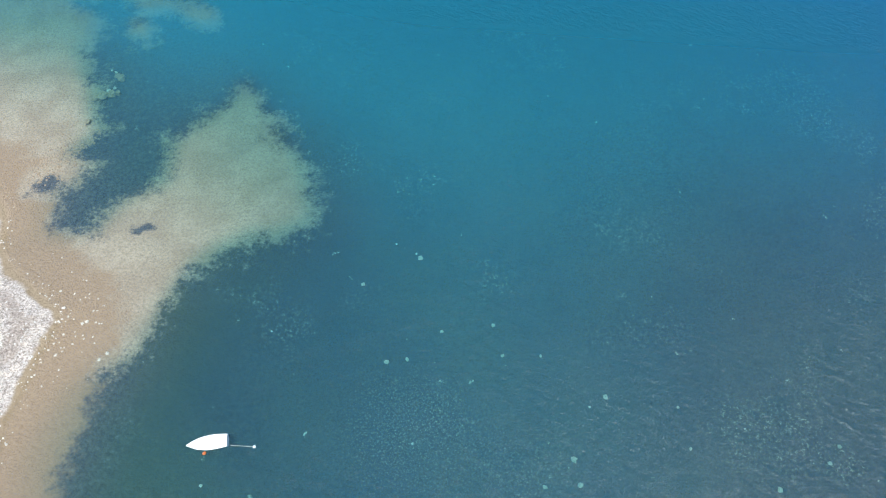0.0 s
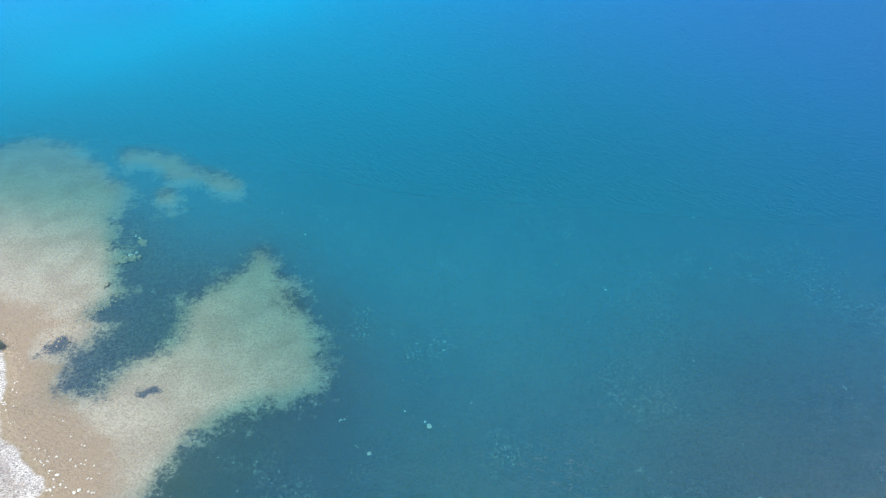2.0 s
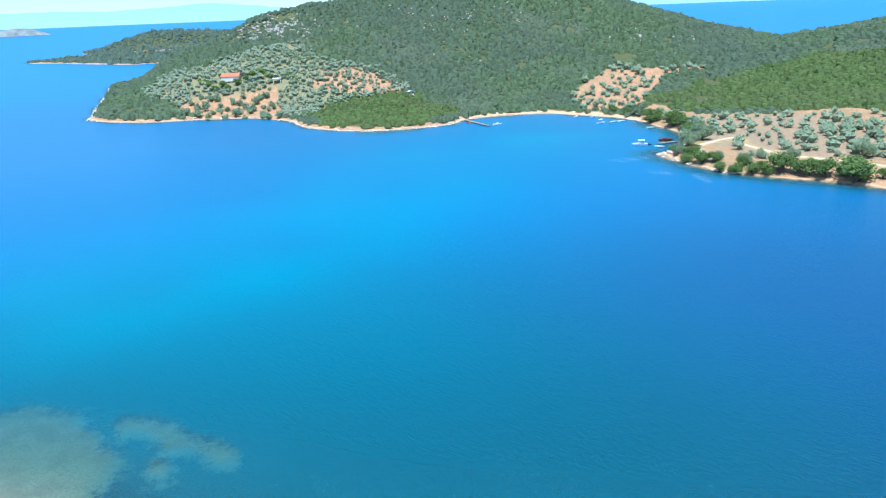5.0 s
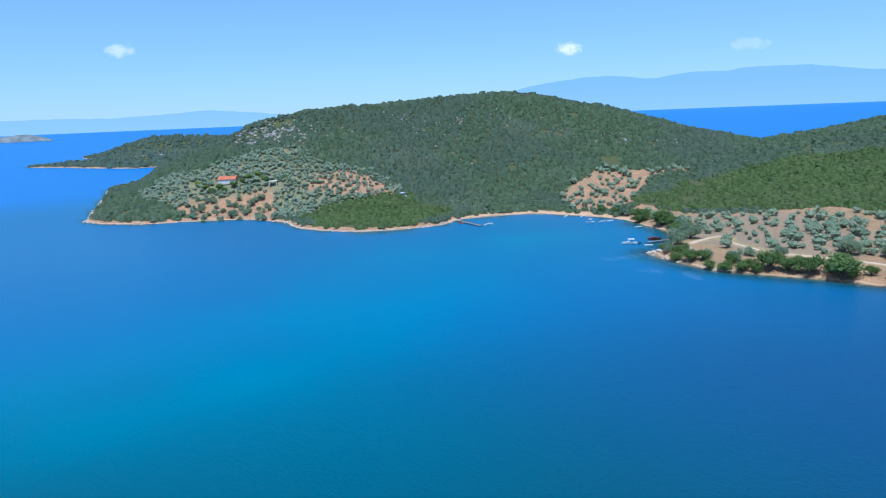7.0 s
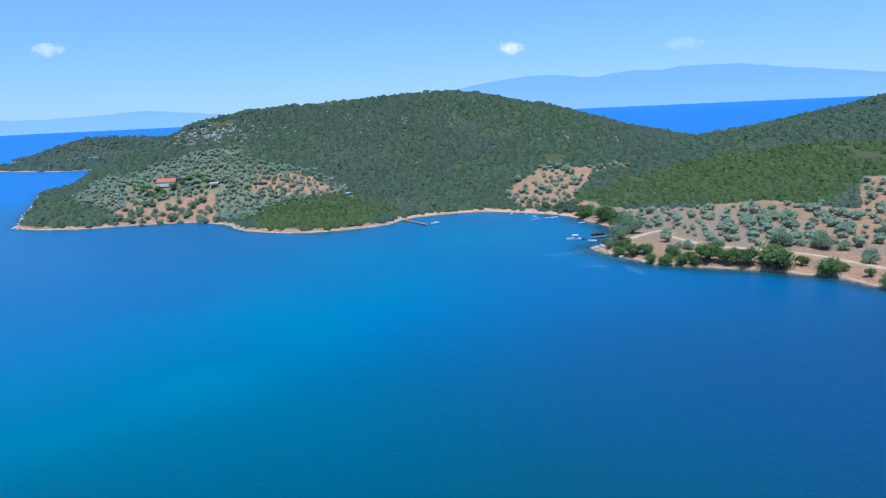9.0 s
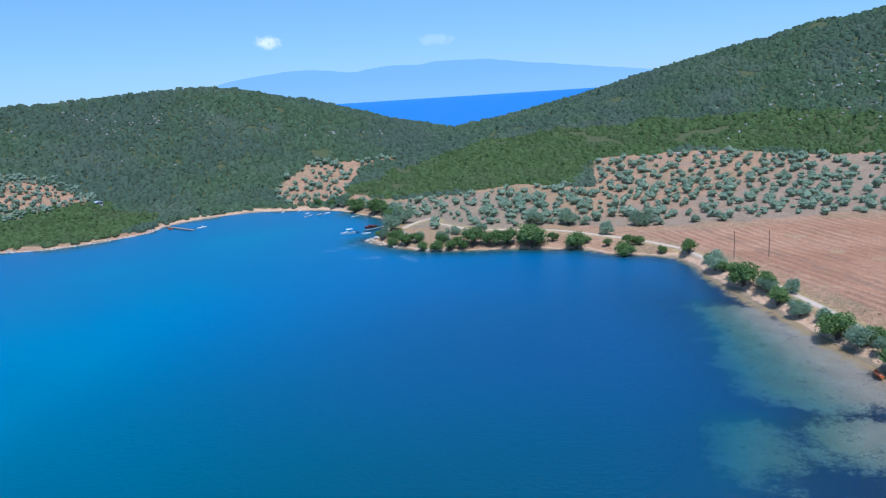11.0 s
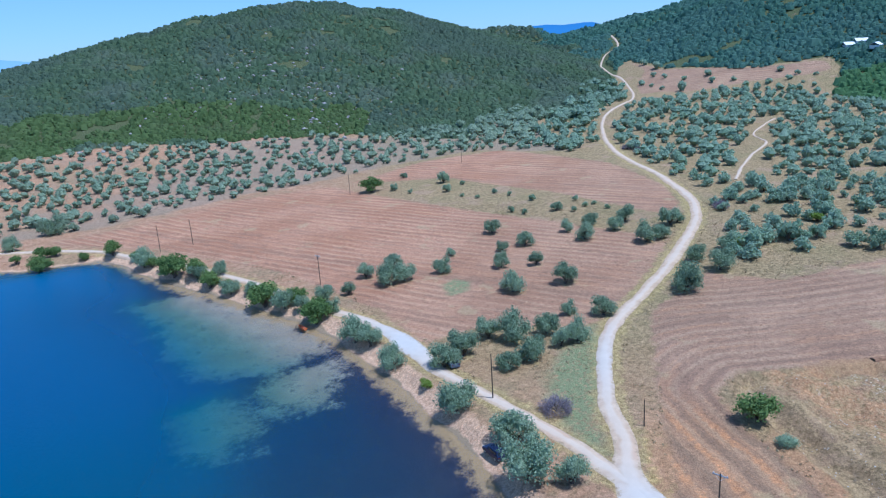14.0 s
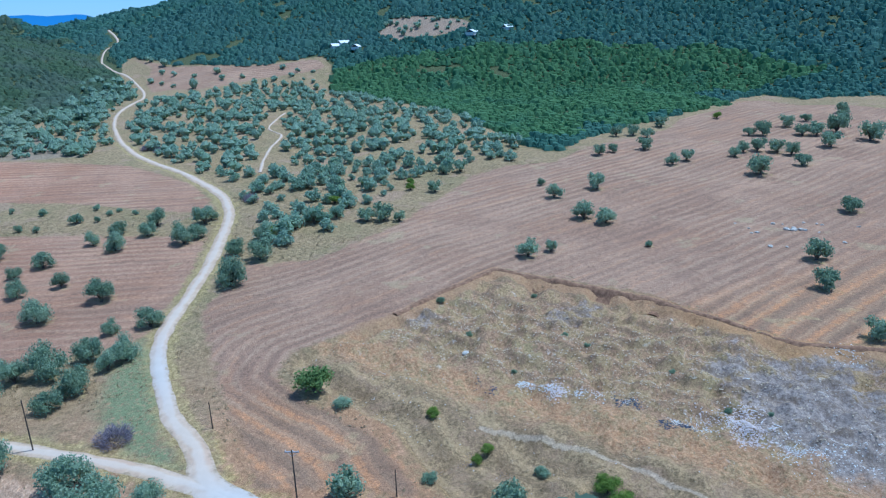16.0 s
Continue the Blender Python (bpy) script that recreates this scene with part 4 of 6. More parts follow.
FIELD_OLIVES = [(142.2, 34.2, 5.8), (147.3, 23.4, 5.4), (157, 40.6, 4), (168.7, 43.2, 2.9), (173.1, 38.2, 4.9), (183.6, 49.8, 4.7), (158.9, 32.4, 3.7), (152.7, 54.4, 4.1), (164.9, 56.1, 2.6),
                (147.8, 72.7, 4.2), (143.8, 65.1, 5.7), (147, 62.1, 4.8), (154.9, 68.4, 5), (131.6, 75.7, 4.4), (136.1, 71.8, 3.4), (130.7, 20.2, 3), (131.1, 13.4, 4.8), (117.9, 33.5, 4.7)]
FIELD_OLIVES_2 = [(117.5, 28.4, 6.2), (110.5, 23.8, 4.8), (105.7, 26.7, 4.2), (121.6, 23, 4.7), (116.5, 19.4, 3.9), (118.9, 16.7, 4.5), (104.7, 37.9, 5.4), (109.9, 35.9, 5.5), (185.3, 29, 3.7),
                  (178.7, 23.4, 5), (191.1, 23.5, 4.5), (187, 16.4, 4.3), (194.7, 14.2, 5.2), (176.6, 7.6, 5.4), (179.3, 4.2, 4.7), (191.1, 2.1, 5.7), (193.7, 0.3, 3.6), (144.1, -1.8, 6.5), (162.6, -4.1, 4.8), (156.7, -9.1, 5.7), (171.3, -11.1, 4.3)]
STRIP_TREES = [(233.6, 100.2, 3.3), (253.9, 104.6, 3.1), (229, 92.1, 2), (244.6, 84.6, 5), (231.1, 78.9, 3.6), (241.7, 76.1, 2.1), (205.1, 49.3, 2.4), (202.5, 44.5, 2), (218.2, 45.4, 2.5), (206.4, 35.6, 4),
               (217.2, 31.3, 2.2), (205.3, 30, 2), (210.2, 27.3, 2), (212.8, 24.9, 1.8), (207.8, 20.5, 1.9), (224.5, 54.4, 1.8), (228, 60.5, 2.1), (221.8, 64.9, 1.9), (223.6, 70.8, 1.7)]
EAST_OLIVES = [(70.6, -11, 4.4), (63.2, -29, 4.3), (132.1, -65, 5), (133, -71.1, 3.2), (149.9, -89.3, 5.8), (144.8, -92.6, 5.7), (169.8, -91.3, 5.1), (172, -106.3, 5.6), (182.9, -93.8, 2.7), (126.1, -92.1, 2),
               (186.1, -142.9, 4.6), (187.6, -149.4, 4.6), (164, -157.9, 7.7), (125.2, -150.4, 5.9), (104.3, -117.9, 5.9), (92.2, -107.7, 4.8), (74.1, -99, 4.6), (184.6, -166.2, 4.7), (188.5, -173.1, 4.8), (188, -178.6, 5.4),
               (184.2, -183.5, 5.8), (166.3, -176.4, 5.7), (179.3, -184.8, 5.7), (203.9, -195.5, 6.3), (210.6, -212.4, 6.1), (196.8, -206.8, 6.2)]
EAST_OLIVES_2 = [(194.4, -211, 6.2), (194.4, -220.3, 8.3), (180.1, -202.5, 6.8), (206.8, -191.7, 4.6), (207.7, -128.7, 4.9), (208.7, -134.9, 3.6), (207.1, -146.5, 5.6), (221.9, -157.9, 5.5), (228.7, -156.3, 5.4), (229.5, -149.3, 4.8),
                 (237.5, -175.4, 5.5), (213.6, -225, 4.5), (208.3, -237.9, 5.3), (217.7, -248.1, 5.1), (181.5, -222, 9), (172.7, -38.2, 5.2), (171.6, -42.5, 5.9), (168.9, -45.8, 3.2), (191.6, -63.3, 4.4), (211.2, -72.9, 4.4), (210.7, -78.6, 5.2)]
SHORE_OLIVES = [(149.2, 141.7, 6.7), (141.1, 117.7, 4.6), (144.4, 113.1, 3.8), (134.4, 102.9, 4.0), (133.9, 96.7, 3.5), (127.1, 83.5, 5.2), (125.8, 78.1, 3.6), (124.9, 70.4, 3.1), (113.5, 59.2, 6.2), (111.3, 55.1, 4.4), (103.9, 47.7, 4.6),
                (91.1, 31.5, 5.2), (83.7, 20.9, 5.8), (76.3, 17.2, 6.3), (76.3, 11.5, 4.1), (172.3, 200.1, 6.5), (154.3, 220.9, 7.5), (144.3, 228.7, 6.6), (154.7, 198, 5), (106.5, 273.8, 7.2), (112, 300, 6.6)]
SHORE_BUSHES = [(143.8, 126.4, 7.9), (138.4, 111.5, 5.2), (129.9, 90, 7.4), (122.7, 72.7, 5.9), (127.2, 205.4, 10.8), (121.7, 212.1, 7.6), (118, 214.8, 6), (111.3, 219.2, 7.1), (99.1, 224.3, 5.1), (95.2, 228.2, 4.1), (138.6, 194.2, 7.3),
                (144.5, 176.6, 6.3), (151.1, 182, 4.6), (154, 180, 3.7), (154.3, 168.4, 3.2), (145.5, 186.3, 2.8), (89.2, 241.2, 4.3), (104, 280, 8.2), (103.5, 221.6, 4.5), (107.1, 219.8, 4), (102.5, 327, 5.6), (108, 312, 5.4), (110, 303, 5.8), (108.5, 290, 6.5), (233.1, 109.2, 7.4), (96.7, -11.3, 5.2)]
GREEN_BUSHES = [(97.7, 38.8, 2.6), (83.9, -26.4, 2.3), (73, -29, 1.8), (73.6, -30.6, 1.9), (60.6, -40.8, 3.4), (58.1, -41.6, 3.6), (239.1, -203.8, 4.3), (196.9, -57.4, 3.1), (192.8, -33.5, 4.2), (206.5, -45.7, 3.6), (203.7, -59.5, 3.2), (172.5, -14.0, 3.4)]
DULL_BUSHES = [(90.3, -14.5, 3), (69.6, -21.2, 2.2), (66.9, -35.3, 2.1), (118.8, -39.8, 2), (98.8, -56, 1.6), (93.6, -57.5, 1.3), (116.4, -58.7, 1.3), (104.7, -40.2, 1.4), (68.9, -65.6, 1.4), (80.3, -64.6, 1.1), (92.1, -43.1, 1.1), (65.3, -69.7, 0.9), (-48.5, 49.5, 2.6)]

SHORE_BUSHES += [(109.5, 286.7, 7.0), (108, 311, 8.0), (89, 254.5, 3.0), (94, 246.5, 4.4), (103, 334, 5), (107, 331, 5)]
SHORE_OLIVES += [(101.5, 275.5, 5.5), (98, 236, 3.5), (104, 228, 4.5), (113, 236, 4.0), (122, 232, 4.5)]
_hedge = np.array([(139, 191), (130, 200), (121, 207), (111, 213.5), (102, 220), (97, 225), (92, 232), (153, 160), (149, 149), (145, 138), (142, 131), (138, 119), (133, 105), (128, 92), (124, 81), (120, 73)], float)
for _k, (_x, _y) in enumerate(_hedge):
    SHORE_BUSHES.append((_x + 4.2 + 0.8 * (_k % 3), _y + (3.8 if _y > 170 else 0.5), 3.2 + 0.7 * (_k % 4)))
for _k, (_x, _y) in enumerate(((86, 249), (88, 243), (90, 237), (94, 262), (96, 266), (98, 271), (101, 276), (104, 284), (107, 290), (108, 296), (107, 303), (106, 310), (104, 318), (102, 325), (101, 333), (98, 341), (94, 347), (88, 353))):
    (SHORE_BUSHES if _k % 3 else SHORE_OLIVES).append((_x + 3.0, _y + 1.0, 4.0 + 0.8 * (_k % 4)))
_near = np.hypot(GROUND_X, GROUND_Y) < 330
_gx, _gy = GROUND_X[_near], GROUND_Y[_near]
_off_road = np.minimum(line_distance(_gx, _gy, MAIN_TRACK, False), line_distance(_gx, _gy, SHORE_TRACK, False))
_verge = 0.75 * smooth((5.2 - _off_road) / 3.5)
for _x, _y, _w in FIELD_OLIVES + FIELD_OLIVES_2 + STRIP_TREES + EAST_OLIVES:
    _verge = np.maximum(_verge, 0.62 * np.exp(-((_gx - _x) ** 2 + (_gy - _y) ** 2) / (0.62 * _w + 0.6) ** 2))
_all = np.zeros(GROUND_X.shape)
_all[_near] = _verge
put_attr(ground.data, "verge", _all)
olive_models = [make_tree("olive_tree", "olive", 11 + 7 * k, OLIVE) for k in range(4)]
olive_models_far = [make_tree("olive_tree", "olive", 51 + 7 * k, OLIVE, 80) for k in range(4)]
plant(olive_models, [(a, b, 1.12 * w) for a, b, w in FIELD_OLIVES + FIELD_OLIVES_2], "old grey-green olive tree standing in a ploughed field", "olive trees in the fields", 1.3)
for _lab, _spots in (("olive tree at the edge of a wide stony field", EAST_OLIVES + EAST_OLIVES_2), ("small olive tree in a dry grass strip", STRIP_TREES), ("leaning olive tree on the sandy shore beside the track", SHORE_OLIVES)):
    _m = []
    for _k in range(4):
        _m.append(copy_thing(olive_models[_k], Matrix.Identity(4)) if "shore" in _lab else olive_models_far[_k] if "stony" in _lab else copy_thing(olive_models_far[_k], Matrix.Identity(4)))
    plant(_m, [(a, b, w * (1.2 if "shore" in _lab else 1.05)) for a, b, w in _spots], _lab, "olive trees in the fields" if "shore" not in _lab else "trees along the shore", 1.25)
plant([make_tree("mastic_bush", "bush", 101 + k, MASTIC, 150) for k in range(3)], [(a - (1.0 if b < 200 else 0.5), b - (0.3 if b < 170 else 1.8 if b < 240 else 0), w * 1.25) for a, b, w in SHORE_BUSHES], "dense dark green mastic bush by the shore", "bushes along the shore", 1.0)
plant([make_tree("green_bush", "bush", 131 + k, LIME) for k in range(2)], GREEN_BUSHES, "bright green young bush on dry ground", "bright green bushes", 1.0)
plant([make_tree("dry_bush", "bush", 151 + k, OLIVE) for k in range(2)], DULL_BUSHES, "small dull green bush among dry grass and stones", "small bushes", 0.9)


def twig_bush(name, seed, mat):
    """A leafless rounded bush, 4.9 m wide: stems and a haze of thin upright twigs."""
    r = np.random.default_rng(seed)
    thing = new(name)
    for part_name, n, low, high, size, wide in (("stem", 40, 0.0, 0.35, 1.5, 0.045), ("crown", 2600, 0.35, 1.0, 0.46, 0.030)):
        way = np.column_stack([r.normal(size=(n, 2)), np.abs(r.normal(size=n)) * 0.75 + 0.15])
        way /= np.linalg.norm(way, axis=1)[:, None]
        at = way * (r.uniform(low, high, n) ** 0.6 * (1 + 0.16 * np.sin(5 * np.arctan2(way[:, 1], way[:, 0]))))[:, None] * np.array([2.3, 2.3, 2.7])
        along = way + 0.35 * r.normal(size=(n, 3)) + np.array([0, 0, 0.35])
        along *= (size * r.uniform(0.6, 1.3, n) / np.linalg.norm(along, axis=1))[:, None]
        side = np.cross(along, r.normal(size=(n, 3)))
        side *= (wide * r.uniform(0.6, 1.3, n) / np.linalg.norm(side, axis=1))[:, None]
        co = np.stack([at - side, at + side, at + along + 0.3 * side, at + along - 0.3 * side], 1).reshape(-1, 3)
        co[:, 2] = np.maximum(co[:, 2], 0.02)
        me = raw_mesh(part_name, co, np.arange(4 * n).reshape(-1, 4), False)
        me.materials.append(BARK if part_name == "stem" else mat)
        new(part_name, me).parent = thing
    return thing


plant([twig_bush("chaste_bush", 171, PURPLE)], [(93.5, 16.4, 5.3), (295.6, 21.2, 5.0), (290.5, 16.5, 4.5), (207.3, -11.2, 4.6)], "bare purplish grey bush in the grass by the track", "bare bushes by the track", 0.8)


def scatter(polygon, spacing, seed, jitter=0.8):
    """Uneven rows of places inside an outline."""
    r = np.random.default_rng(seed)
    p = np.array(polygon, float)
    gx, gy = np.meshgrid(np.arange(p[:, 0].min(), p[:, 0].max(), spacing), np.arange(p[:, 1].min(), p[:, 1].max(), spacing))
    x = gx.ravel() + r.uniform(-jitter, jitter, gx.size) * spacing / 2
    y = gy.ravel() + r.uniform(-jitter, jitter, gx.size) * spacing / 2
    keep = line_distance(x, y, p) > 0
    return x[keep], y[keep]


def stuff(name, models, x, y, widths, mat, label, seed, sink=0.1):
    """Many plants in one mesh."""
    r = np.random.default_rng(seed)
    z = ground_at(x, y)
    cos, faces, base = [], [], 0
    pick = r.integers(0, len(models), len(x))
    turn = r.uniform(0, 2 * math.pi, len(x))
    for k, (co, q) in enumerate(models):
        i = np.nonzero(pick == k)[0]
        if not len(i):
            continue
        c, s, w = np.cos(turn[i])[:, None], np.sin(turn[i])[:, None], (widths[i])[:, None]
        tall = w * r.uniform(0.85, 1.2, (len(i), 1)) * 1.0
        px = x[i][:, None] + (co[:, 0] * c - co[:, 1] * s) * w
        py = y[i][:, None] + (co[:, 0] * s + co[:, 1] * c) * w
        pz = z[i][:, None] + co[:, 2] * tall - sink * w
        cos.append(np.stack([px, py, pz], -1).reshape(-1, 3))
        faces.append((q[None] + (np.arange(len(i)) * len(co))[:, None, None]).reshape(-1, 4) + base)
        base += len(i) * len(co)
    me = raw_mesh(name, np.concatenate(cos), np.concatenate(faces), False)
    me.materials.append(mat)
    return tagged(new(name, me), label, "plants", kind="stuff")


def far_tree(seed):
    """A small-scale olive crown with a stem, 1 m wide."""
    r = np.random.default_rng(seed)
    lobes = [(r.uniform(-0.25, 0.25), r.uniform(-0.25, 0.25), r.uniform(0.26, 0.56), r.uniform(0.25, 0.34)) for _ in range(5)]
    pieces = [tube([(0, 0, -0.1), (0, 0, 0.5)], [0.05, 0.03], 4, seed)]
    for k, (a, b, c, rad) in enumerate(lobes):
        co, q = lumpy(rad * 0.9, 0.9, seed * 7 + k, 3, 5)
        pieces.append((co + np.array([a, b, c]), q))
    pieces.append(card_cloud(crown_points(lobes, 13, seed)[0], 0.08, crown_points(lobes, 13, seed)[1], seed))
    return joined(pieces)


def scrub_clump(seed):
    """A rounded, uneven bush crown 1 m wide, with a few sprays that stand out from it."""
    r = np.random.default_rng(seed)
    rows = []
    for th, low, high in ((0.62, 0.85, 1.15), (1.65, 0.8, 1.25)):
        ph = np.arange(6) * math.pi / 3 + r.uniform(-0.3, 0.3, 6) + (0.5 if th < 1 else 0)
        rad = 0.5 * r.uniform(low, high, 6)
        rows.append(np.column_stack([rad * math.sin(th) * np.cos(ph), rad * math.sin(th) * np.sin(ph), rad * 0.95 * math.cos(th) + r.uniform(-0.05, 0.05, 6)]))
    side = np.array([[k, 6 + k, 6 + (k + 1) % 6, (k + 1) % 6] for k in range(6)])
    cap = np.array([[0, 1, 2, 3], [0, 3, 4, 5]])
    way = np.column_stack([r.normal(size=(3, 2)), r.uniform(0.3, 1.0, 3)])
    way /= np.linalg.norm(way, axis=1)[:, None]
    return joined([(np.concatenate(rows), np.concatenate([side, cap])), card_cloud(way * 0.46, 0.2, way, seed + 3, 0.3, 0.4)])


GROVE_HILLFOOT = [(144, 273), (198, 266), (234, 308), (266, 284), (297, 240), (320, 206), (340, 148), (392, 108), (420, 96), (359, 70), (293, 40), (303, 90), (284, 112), (223, 164), (197, 180), (170, 201), (142, 236)]
GROVE_POINT = [(112, 351), (126, 326), (161, 302), (202, 279), (169, 232), (146, 225), (118, 239), (105, 262)]
put_attr(ground.data, "drab", 1.3 * smooth((line_distance(GROUND_X, GROUND_Y, CLEARING) + 4) / 5) + smooth((best_of(GROUND_X, GROUND_Y, [GROVE_HILLFOOT, GROVE_POINT]) + 3) / 5) * (1 - 0.6 * smooth((GROUND_X - 150) / 30) * smooth((GROUND_Y - 205) / 30)))
_xs, _ys, _ws = [], [], []
for _k, (_poly, _gap, _w) in enumerate(((GROVE_HILLFOOT, 6.0, 4.5), (GROVE_POINT, 6.4, 4.5), (GROVE_VALLEY, 5.9, 5.3), (GROVE_CAPE, 2.75, 3.3), (GROVE_BAY, 6.2, 4.4), (CLEARING, 8.0, 4.5), (F_FAR, 17.0, 6.0), (GROVE_NORTH, 6.6, 6.2))):
    _x, _y = scatter(_poly, _gap, 40 + _k)
    _keep = (np.random.default_rng(60 + _k).uniform(size=len(_x)) < 0.86) & (np.minimum(line_distance(_x, _y, MAIN_TRACK, False), line_distance(_x, _y, SIDE_TRACK, False)) > 4.2) & (line_distance(_x, _y, SHORE_TRACK, False) > 4.2)
    if _poly is GROVE_VALLEY:
        _keep &= np.random.default_rng(98).uniform(size=len(_x)) < 0.92 + 0.55 * value_noise(_x, _y, 15, 26)
    if _poly is GROVE_CAPE:
        _bare = np.where(line_distance(_x, _y, SOIL_CAPE) > -1, 1.0, np.where(line_distance(_x, _y, SOIL_SLOPE) > -2, 0.45, 0.12))
        _keep &= (np.random.default_rng(97).uniform(size=len(_x)) > _bare) & (np.hypot(_x + 126.5, _y - 450) > 8.5) & (np.hypot(_x + 96.4, _y - 441) > 5)
    _xs.append(_x[_keep]), _ys.append(_y[_keep]), _ws.append(np.random.default_rng(80 + _k).uniform(0.5, 1.3, len(_x))[_keep] * _w)
GROVE_X, GROVE_Y, GROVE_W = np.concatenate(_xs), np.concatenate(_ys), np.concatenate(_ws)
_valley = (GROVE_Y < 70) & (GROVE_X > 120)
_near = (np.hypot(GROVE_X, GROVE_Y) < np.where(_valley, 245, 272)) & (GROVE_Y > -140)
for _mask, _mat, _seed, _lab in ((_near & ~_valley, OLIVE_FAR, 251, "grey-green olive tree in a grove on dry red earth"), (_near & _valley, OLIVE_VALLEY, 291, "dark green olive tree in a grove beside the valley track")):
    _front = [make_tree("olive_tree", "olive", _seed + 7 * k, _mat, 44) for k in range(4)]
    plant(_front, list(zip(GROVE_X[_mask], GROVE_Y[_mask], GROVE_W[_mask] * 0.95)), _lab, "olive trees of the groves", 1.12)
_valley, GROVE_X, GROVE_Y, GROVE_W = _valley[~_near], GROVE_X[~_near], GROVE_Y[~_near], GROVE_W[~_near]

_x, _y = scatter(SOIL_CAPE, 7.4, 71)
_i = (line_distance(_x, _y, SOIL_CAPE) > 1.5) & (np.hypot(_x + 127, _y - 449) > 9)
plant([make_tree("olive_tree", "olive", 281 + 7 * k, OLIVE, 44) for k in range(3)], [(a, b, 3.9 + 0.5 * (k % 4)) for k, (a, b) in enumerate(zip(_x[_i], _y[_i]))], "round olive tree on red earth below the house", "olive trees below the house", 1.1)
plant([make_tree("garden_tree", "olive", 331 + 7 * k, MASTIC, 60) for k in range(2)], [(-130, 443.5, 6.4), (-134, 440, 5.6), (-121.5, 444.5, 6.2), (-126.5, 440.5, 5.0), (-117, 448, 5.4), (-90, 447, 5.0), (-85, 441, 4.4), (-101, 447, 4.6)], "dark evergreen garden tree beside a house", "garden trees on the cape", 1.1)
plant([make_tree("garden_bush", "bush", 351 + k, LIME, 60) for k in range(2)], [(-145, 450, 6.0), (-140, 446, 4.6), (-114, 453, 6.2), (-108, 455, 5.6), (-104, 451, 4.4)], "bright green bush in the garden of the house", "garden bushes on the cape", 0.9)

# grey limestone that shows through the scrub on the hills
_r = np.random.default_rng(91)
_c = np.array([(-120, 553), (-124, 545), (-116, 540), (-108, 543), (-110, 530), (-82, 541), (-23, 590), (8, 558), (47, 571), (75, 566), (19, 482), (145, 514), (164, 502),
               (388, 296), (368, 274), (409, 276), (404, 253), (385, 214), (404, 202), (384, 175), (360, 195), (314, 293), (427, 208), (440, 300), (460, 260), (965, 250), (975, 225)])
_i = _r.integers(0, len(_c), 1100)
_i = np.where(_r.uniform(size=1100) < 0.14, _i % 5, _i)
_wide = np.where(_i < 6, 15, np.where(_i > 12, 26, 18))
ROCK_X, ROCK_Y = _c[_i, 0] + _r.normal(size=1100) * _wide, _c[_i, 1] + _r.normal(size=1100) * _wide * 0.7
ROCKY = set(zip((ROCK_X // 2.2).astype(int).tolist(), (ROCK_Y // 2.2).astype(int).tolist()))


def wooded():
    """Places of the scrub on the hills, thinner and larger far away."""
    r = np.random.default_rng(5)
    xs, ys, ws = [], [], []
    for low, high, gap in ((40, 420, 2.5), (420, 720, 3.2), (720, 1700, 6.0)):
        gx, gy = np.meshgrid(np.arange(-680, 1150, gap), np.arange(-760, 1560, gap))
        x = gx.ravel() + r.uniform(-0.5, 0.5, gx.size) * gap
        y = gy.ravel() + r.uniform(-0.5, 0.5, gx.size) * gap
        d, a = np.hypot(x, y), np.degrees(np.arctan2(y, x))
        k = (d >= low) & (d < high) & (a > -58) & (a < 132)
        x, y = x[k], y[k]
        k = shore_distance(x, y) > 2.4
        x, y = x[k], y[k]
        mixed = (line_distance(x, y, GROVE_CAPE) < 3 + 22 * value_noise(x, y, 16, 19)) & (np.maximum(line_distance(x, y, SOIL_CAPE), line_distance(x, y, SOIL_SLOPE)) < 1) & (r.uniform(size=len(x)) < 0.55)
        k = np.where(mixed, best_of(x, y, [OPEN_LAND, GROVE_BAY, CLEARING]), best_of(x, y, [OPEN_LAND, GROVE_CAPE, GROVE_BAY, CLEARING])) < 1 + 2.5 * value_noise(x, y, 12, 9) + 3 * value_noise(x, y, 30, 10)
        x, y = x[k], y[k]
        bare = value_noise(x, y, 34, 11) + 0.6 * value_noise(x, y, 9, 12)
        k = (bare < 0.92) & np.array([p not in ROCKY for p in zip((x // 2.2).astype(int).tolist(), ((y + 0.8) // 2.2).astype(int).tolist())])
        k &= line_distance(x, y, MAIN_TRACK, False) > 5.5
        rr = np.hypot(x, y)
        ahead = land_height(x * (1 + 6 / rr), y * (1 + 6 / rr)) - land_height(x, y)
        k &= (ahead > -0.15) | (rr < 330) | (r.uniform(size=len(x)) < 0.15)
        xs.append(x[k]), ys.append(y[k]), ws.append(gap * r.uniform(0.9, 1.0, k.sum()) * np.exp(r.normal(size=k.sum()) * 0.22 + 0.33))
    return np.concatenate(xs), np.concatenate(ys), np.concatenate(ws)


